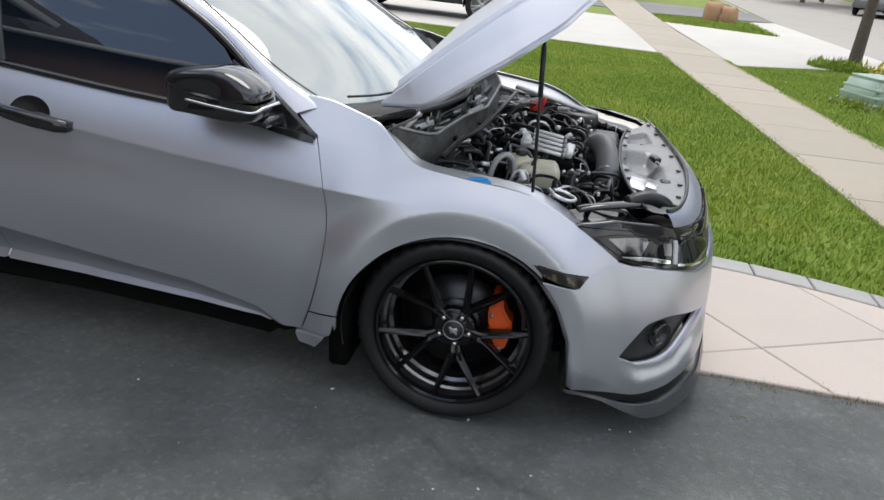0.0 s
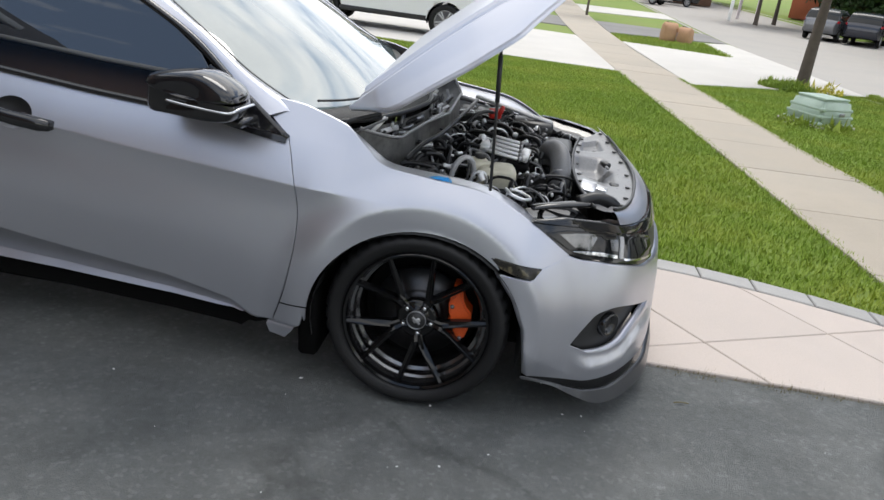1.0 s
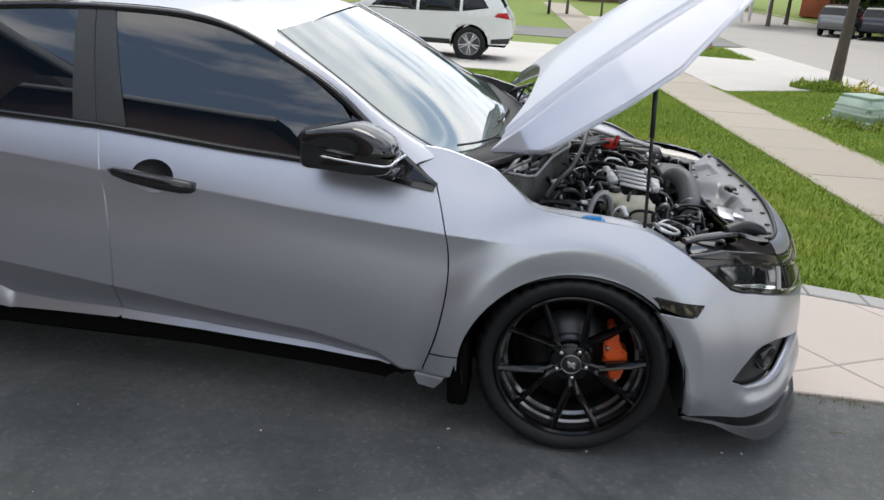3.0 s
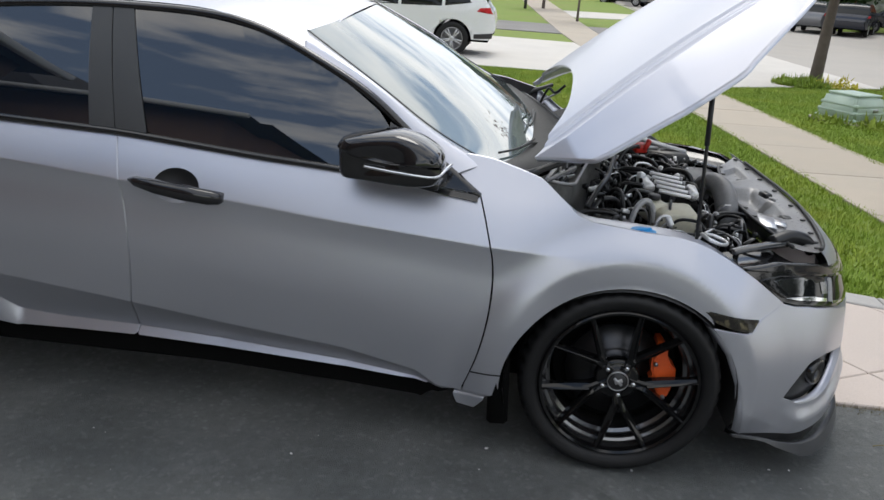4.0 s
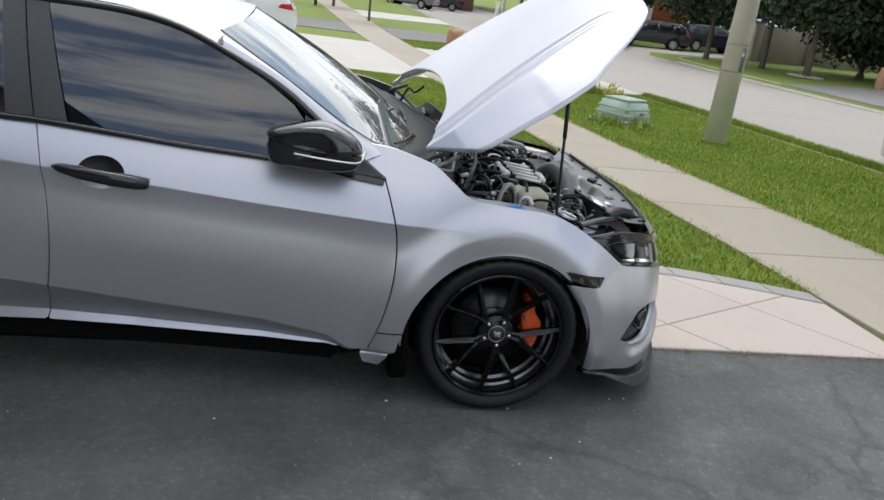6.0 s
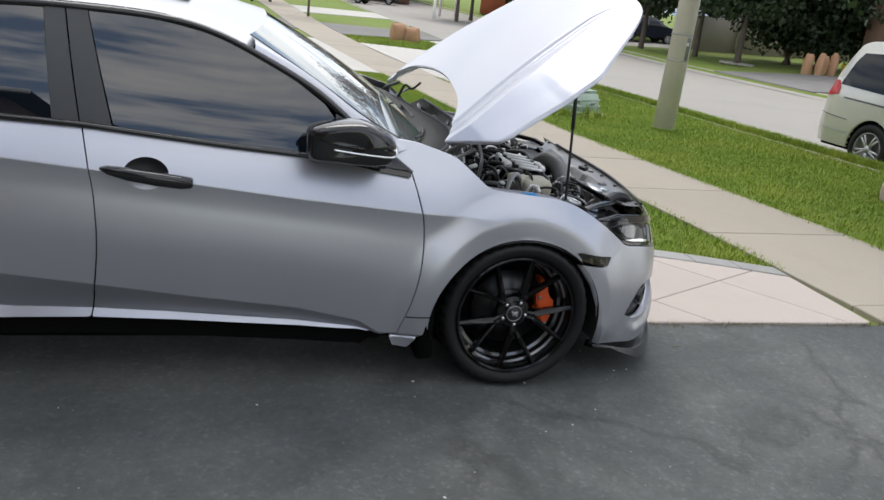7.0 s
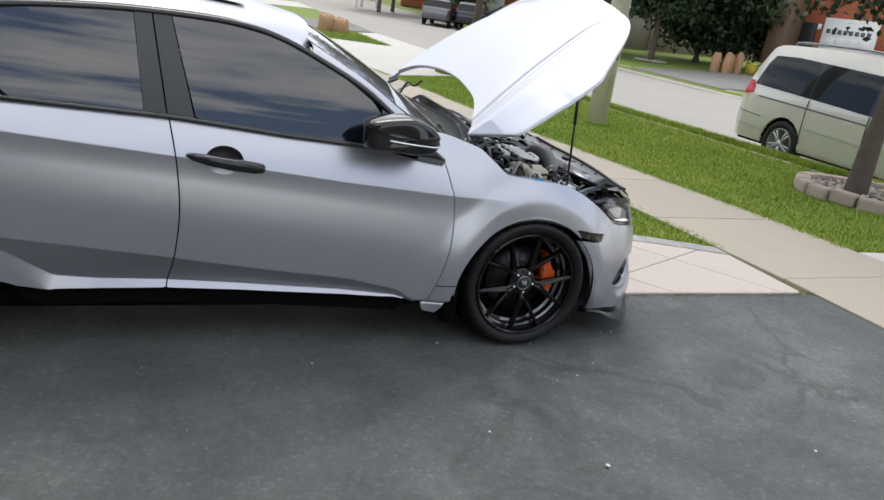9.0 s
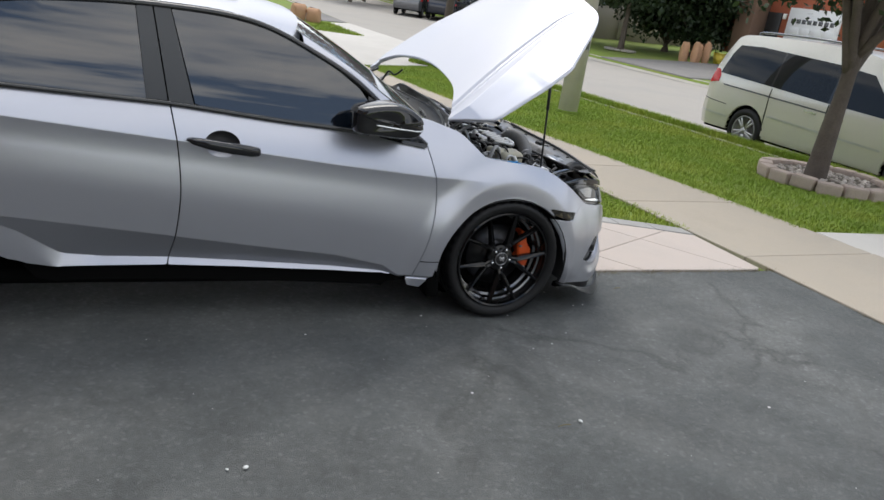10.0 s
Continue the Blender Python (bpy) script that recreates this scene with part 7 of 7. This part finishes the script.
for x, y, t in ((24.15, 27.9, 0), (24.55, 27.55, 25), (24.95, 27.9, -10), (25.35, 27.7, 40)):
    paper_bag(x, y, t, 0.92 + 0.003 * t, "paper bags across the road", 0.78)


def recycling_bin(x, y, mat, label):
    top = thing("recycling_bin", label, "bin", (x, y, ground_z(x, y)), 15)
    part("tub", rod(0.24, 0.5, (0, 0, 0), (0, 0, 45), 4, top=0.32, bevel=0.0), mat, top)
    part("rim", box(0.50, 0.50, 0.04, (0, 0, 0.5), 0.01), mat, top)


recycling_bin(26.3, 27.8, BIN_YELLOW, "yellow recycling bin by the driveway")
recycling_bin(27.0, 27.6, BIN_BLUE, "blue recycling bin by the driveway")

for x, y, h, mat, lab in ((11.6, 49.0, 1.4, WHITE_MARK, "white marker post across the road"), (13.0, 53.0, 2.2, POLE, "pale stone gate post"), (14.3, 53.5, 2.6, POLE, "pale stone gate post"), (-0.2, 46.4, 0.9, SATIN_BLACK, "black fire hydrant on the verge")):
    t = thing("post", lab, "post", (x, y, ground_z(x, y) - 0.02))
    part("shaft", box(0.18, 0.18, h, (0, 0, h / 2), 0.02), mat, t)
    part("cap", box(0.24, 0.24, 0.08, (0, 0, h), 0.02), mat, t)


# ---- walls and houses ----
def garden_wall(x0, y0, x1, y1, h, n):
    top = thing("garden_wall", "beige panel wall with pilasters behind the corner lawn", "wall", (x0, y0, 0), kind="structure")
    for i in range(n):
        a, b = i / n, (i + 1) / n
        xa, ya, xb, yb = x0 + (x1 - x0) * a, y0 + (y1 - y0) * a, x0 + (x1 - x0) * b, y0 + (y1 - y0) * b
        ang, ln = math.degrees(math.atan2(yb - ya, xb - xa)), math.hypot(xb - xa, yb - ya)
        z = ground_z((xa + xb) / 2, (ya + yb) / 2)
        part("panel", box(ln, 0.12, h, ((xa + xb) / 2 - x0, (ya + yb) / 2 - y0, z + h / 2 - 0.05), 0.01, (0, 0, ang)), WALL_BEIGE, top)
        part("pilaster", box(0.45, 0.40, h + 0.25, (xa - x0, ya - y0, z + h / 2), 0.02, (0, 0, ang)), WALL_BEIGE, top)


garden_wall(24.5, 39.0, 44.0, 36.5, 2.0, 6)


def house(name, label, at, turn, wide, deep, tall, wall, roof_h, garage=True, brown=None, windows=3):
    """A two-storey house whose front faces -y in its own frame."""
    x, y = at
    top = thing(name, label, "house", (x, y, ground_z(x, y) + (0.5 if brown is not None else -0.1)), turn)
    part("wall", box(wide, deep, tall, (0, deep / 2, tall / 2)), wall, top)
    rf = bmesh.new()
    o = 0.45
    base = [rf.verts.new(c) for c in ((-wide / 2 - o, -o, tall), (wide / 2 + o, -o, tall), (wide / 2 + o, deep + o, tall), (-wide / 2 - o, deep + o, tall))]
    ridge = [rf.verts.new((-wide / 4, deep / 2, tall + roof_h)), rf.verts.new((wide / 4, deep / 2, tall + roof_h))]
    for f in ((base[0], base[1], ridge[1], ridge[0]), (base[1], base[2], ridge[1]), (base[2], base[3], ridge[0], ridge[1]), (base[3], base[0], ridge[0]), base[::-1]):
        rf.faces.new(f)
    bmesh.ops.recalc_face_normals(rf, faces=rf.faces[:])
    part("roof", rf, ROOF, top, "dark shingle roof", shade=False)
    part("eaves", box(wide + 0.9, 0.12, 0.22, (0, -o, tall - 0.05), 0.02), DOOR_WHITE, top, "white eaves board")
    if garage:
        gx = wide * 0.12
        part("garage_surround", box(3.1, 0.10, 2.55, (gx, -0.05, 1.28), 0.02), DOOR_WHITE, top, "white garage surround")
        g = part("garage_door", box(2.75, 0.08, 2.25, (gx, -0.09, 1.13), 0.01), DOOR_WHITE, top, "white panelled garage door")
        for i in range(8):
            part("garage_pane", box(0.24, 0.03, 0.20, (gx - 1.15 + 0.33 * i, -0.135, 1.95), 0.01), GREY_PAINT, g, "small dark pane")
        for r in range(3):
            for c in range(4):
                part("garage_panel", box(0.58, 0.02, 0.42, (gx - 1.0 + 0.67 * c, -0.135, 0.35 + 0.55 * r), 0.01), DOOR_WHITE, g)
        part("door", box(1.0, 0.08, 2.2, (gx - 2.5, -0.04, 1.15), 0.01), SATIN_BLACK, top, "dark front door")
        lamp = part("wall_lamp", box(0.14, 0.16, 0.26, (gx - 1.75, -0.12, 2.1), 0.02), WHITE_MARK, top, "white wall lamp")
        if brown is not None:
            part("porch_wall", box(1.2, 1.0, tall - 0.05, (gx - 3.5, -0.5, tall / 2 - 0.03), 0.02), brown, top, "brown brick bay")
    for i in range(windows):
        wx = -wide / 2 + wide * (i + 0.5) / 3
        w = part("window", box(1.3, 0.10, 1.4, (wx, -0.03, tall - 1.6), 0.02), DOOR_WHITE, top, "white window frame")
        for s in (-1, 1):
            part("pane", box(0.54, 0.04, 1.2, (wx + s * 0.31, -0.08, tall - 1.6), 0.01), TINTED, w, "dark glass pane")
        part("sill", box(1.5, 0.2, 0.08, (wx, -0.08, tall - 2.35), 0.02), DOOR_WHITE, w)
    return top


house("brick_house", "two-storey red brick house with a white garage door", (28.7, 25.9), -90, 9, 9, 5.8, BRICK, 2.6, True, BROWN_BRICK)
house("distant_house", "distant brick house across the road", (9.0, 76.0), -8, 13, 9, 5.4, BROWN_BRICK, 2.6)
house("distant_house", "distant brick house across the road", (25.0, 62.0), -20, 12, 9, 5.4, BRICK, 2.6)
house("distant_house", "distant pale house by the street", (-9.0, 60.0), 60, 12, 9, 5.4, SIDING, 2.6)
house("neighbour_house", "neighbouring house beyond the concrete driveway", (-13.0, 18.0), 90, 12, 10, 5.6, BROWN_BRICK, 2.6)
house("home_house", "brick house at the top of the driveway", (-6.4, 0.5), 90, 12, 10, 5.6, BROWN_BRICK, 2.6)
# out of view, added only to be mirrored in the car
house("street_house", "unseen pale house added across the road for reflections", (27.5, -27.0), -90, 12, 9, 5.6, SIDING, 2.6)
side_house = house("side_house", "two-storey house on the other side of the driveway", (-9.3, -6.9), 180, 11, 10, 5.3, BROWN_BRICK, 2.0, False, windows=0)
gable = bmesh.new()
for y in (-0.5, 5.0):
    for x, z in ((-3.0, 5.25), (2.9, 5.25), (-0.05, 9.4)):
        gable.verts.new((-x, y, z))
gable.verts.ensure_lookup_table()
for f in ((0, 1, 2), (3, 5, 4), (0, 2, 5, 3), (1, 4, 5, 2), (0, 3, 4, 1)):
    gable.faces.new([gable.verts[i] for i in f])
bmesh.ops.recalc_face_normals(gable, faces=gable.faces[:])
part("front_gable", gable, ROOF, side_house, "steep dark shingled gable", shade=False)

# a ring of pale stones round the foot of the corner tree
ring = thing("stone_ring", "ring of pale stones round a tree on the corner lawn", "stones", (22.6, 31.0, ground_z(22.6, 31.0)))
RING_STONE = finish("stone", box(0.26, 0.20, 0.11, (0, 0, 0), 0.04, segments=2), KERB)
for i in range(16):
    a = 360 * i / 16
    part("stone", RING_STONE, None, ring, at=pose(0, 0, 0.03, 0, 0, a) @ pose(0, -0.72, 0, 0, 0, random.uniform(-8, 8)))
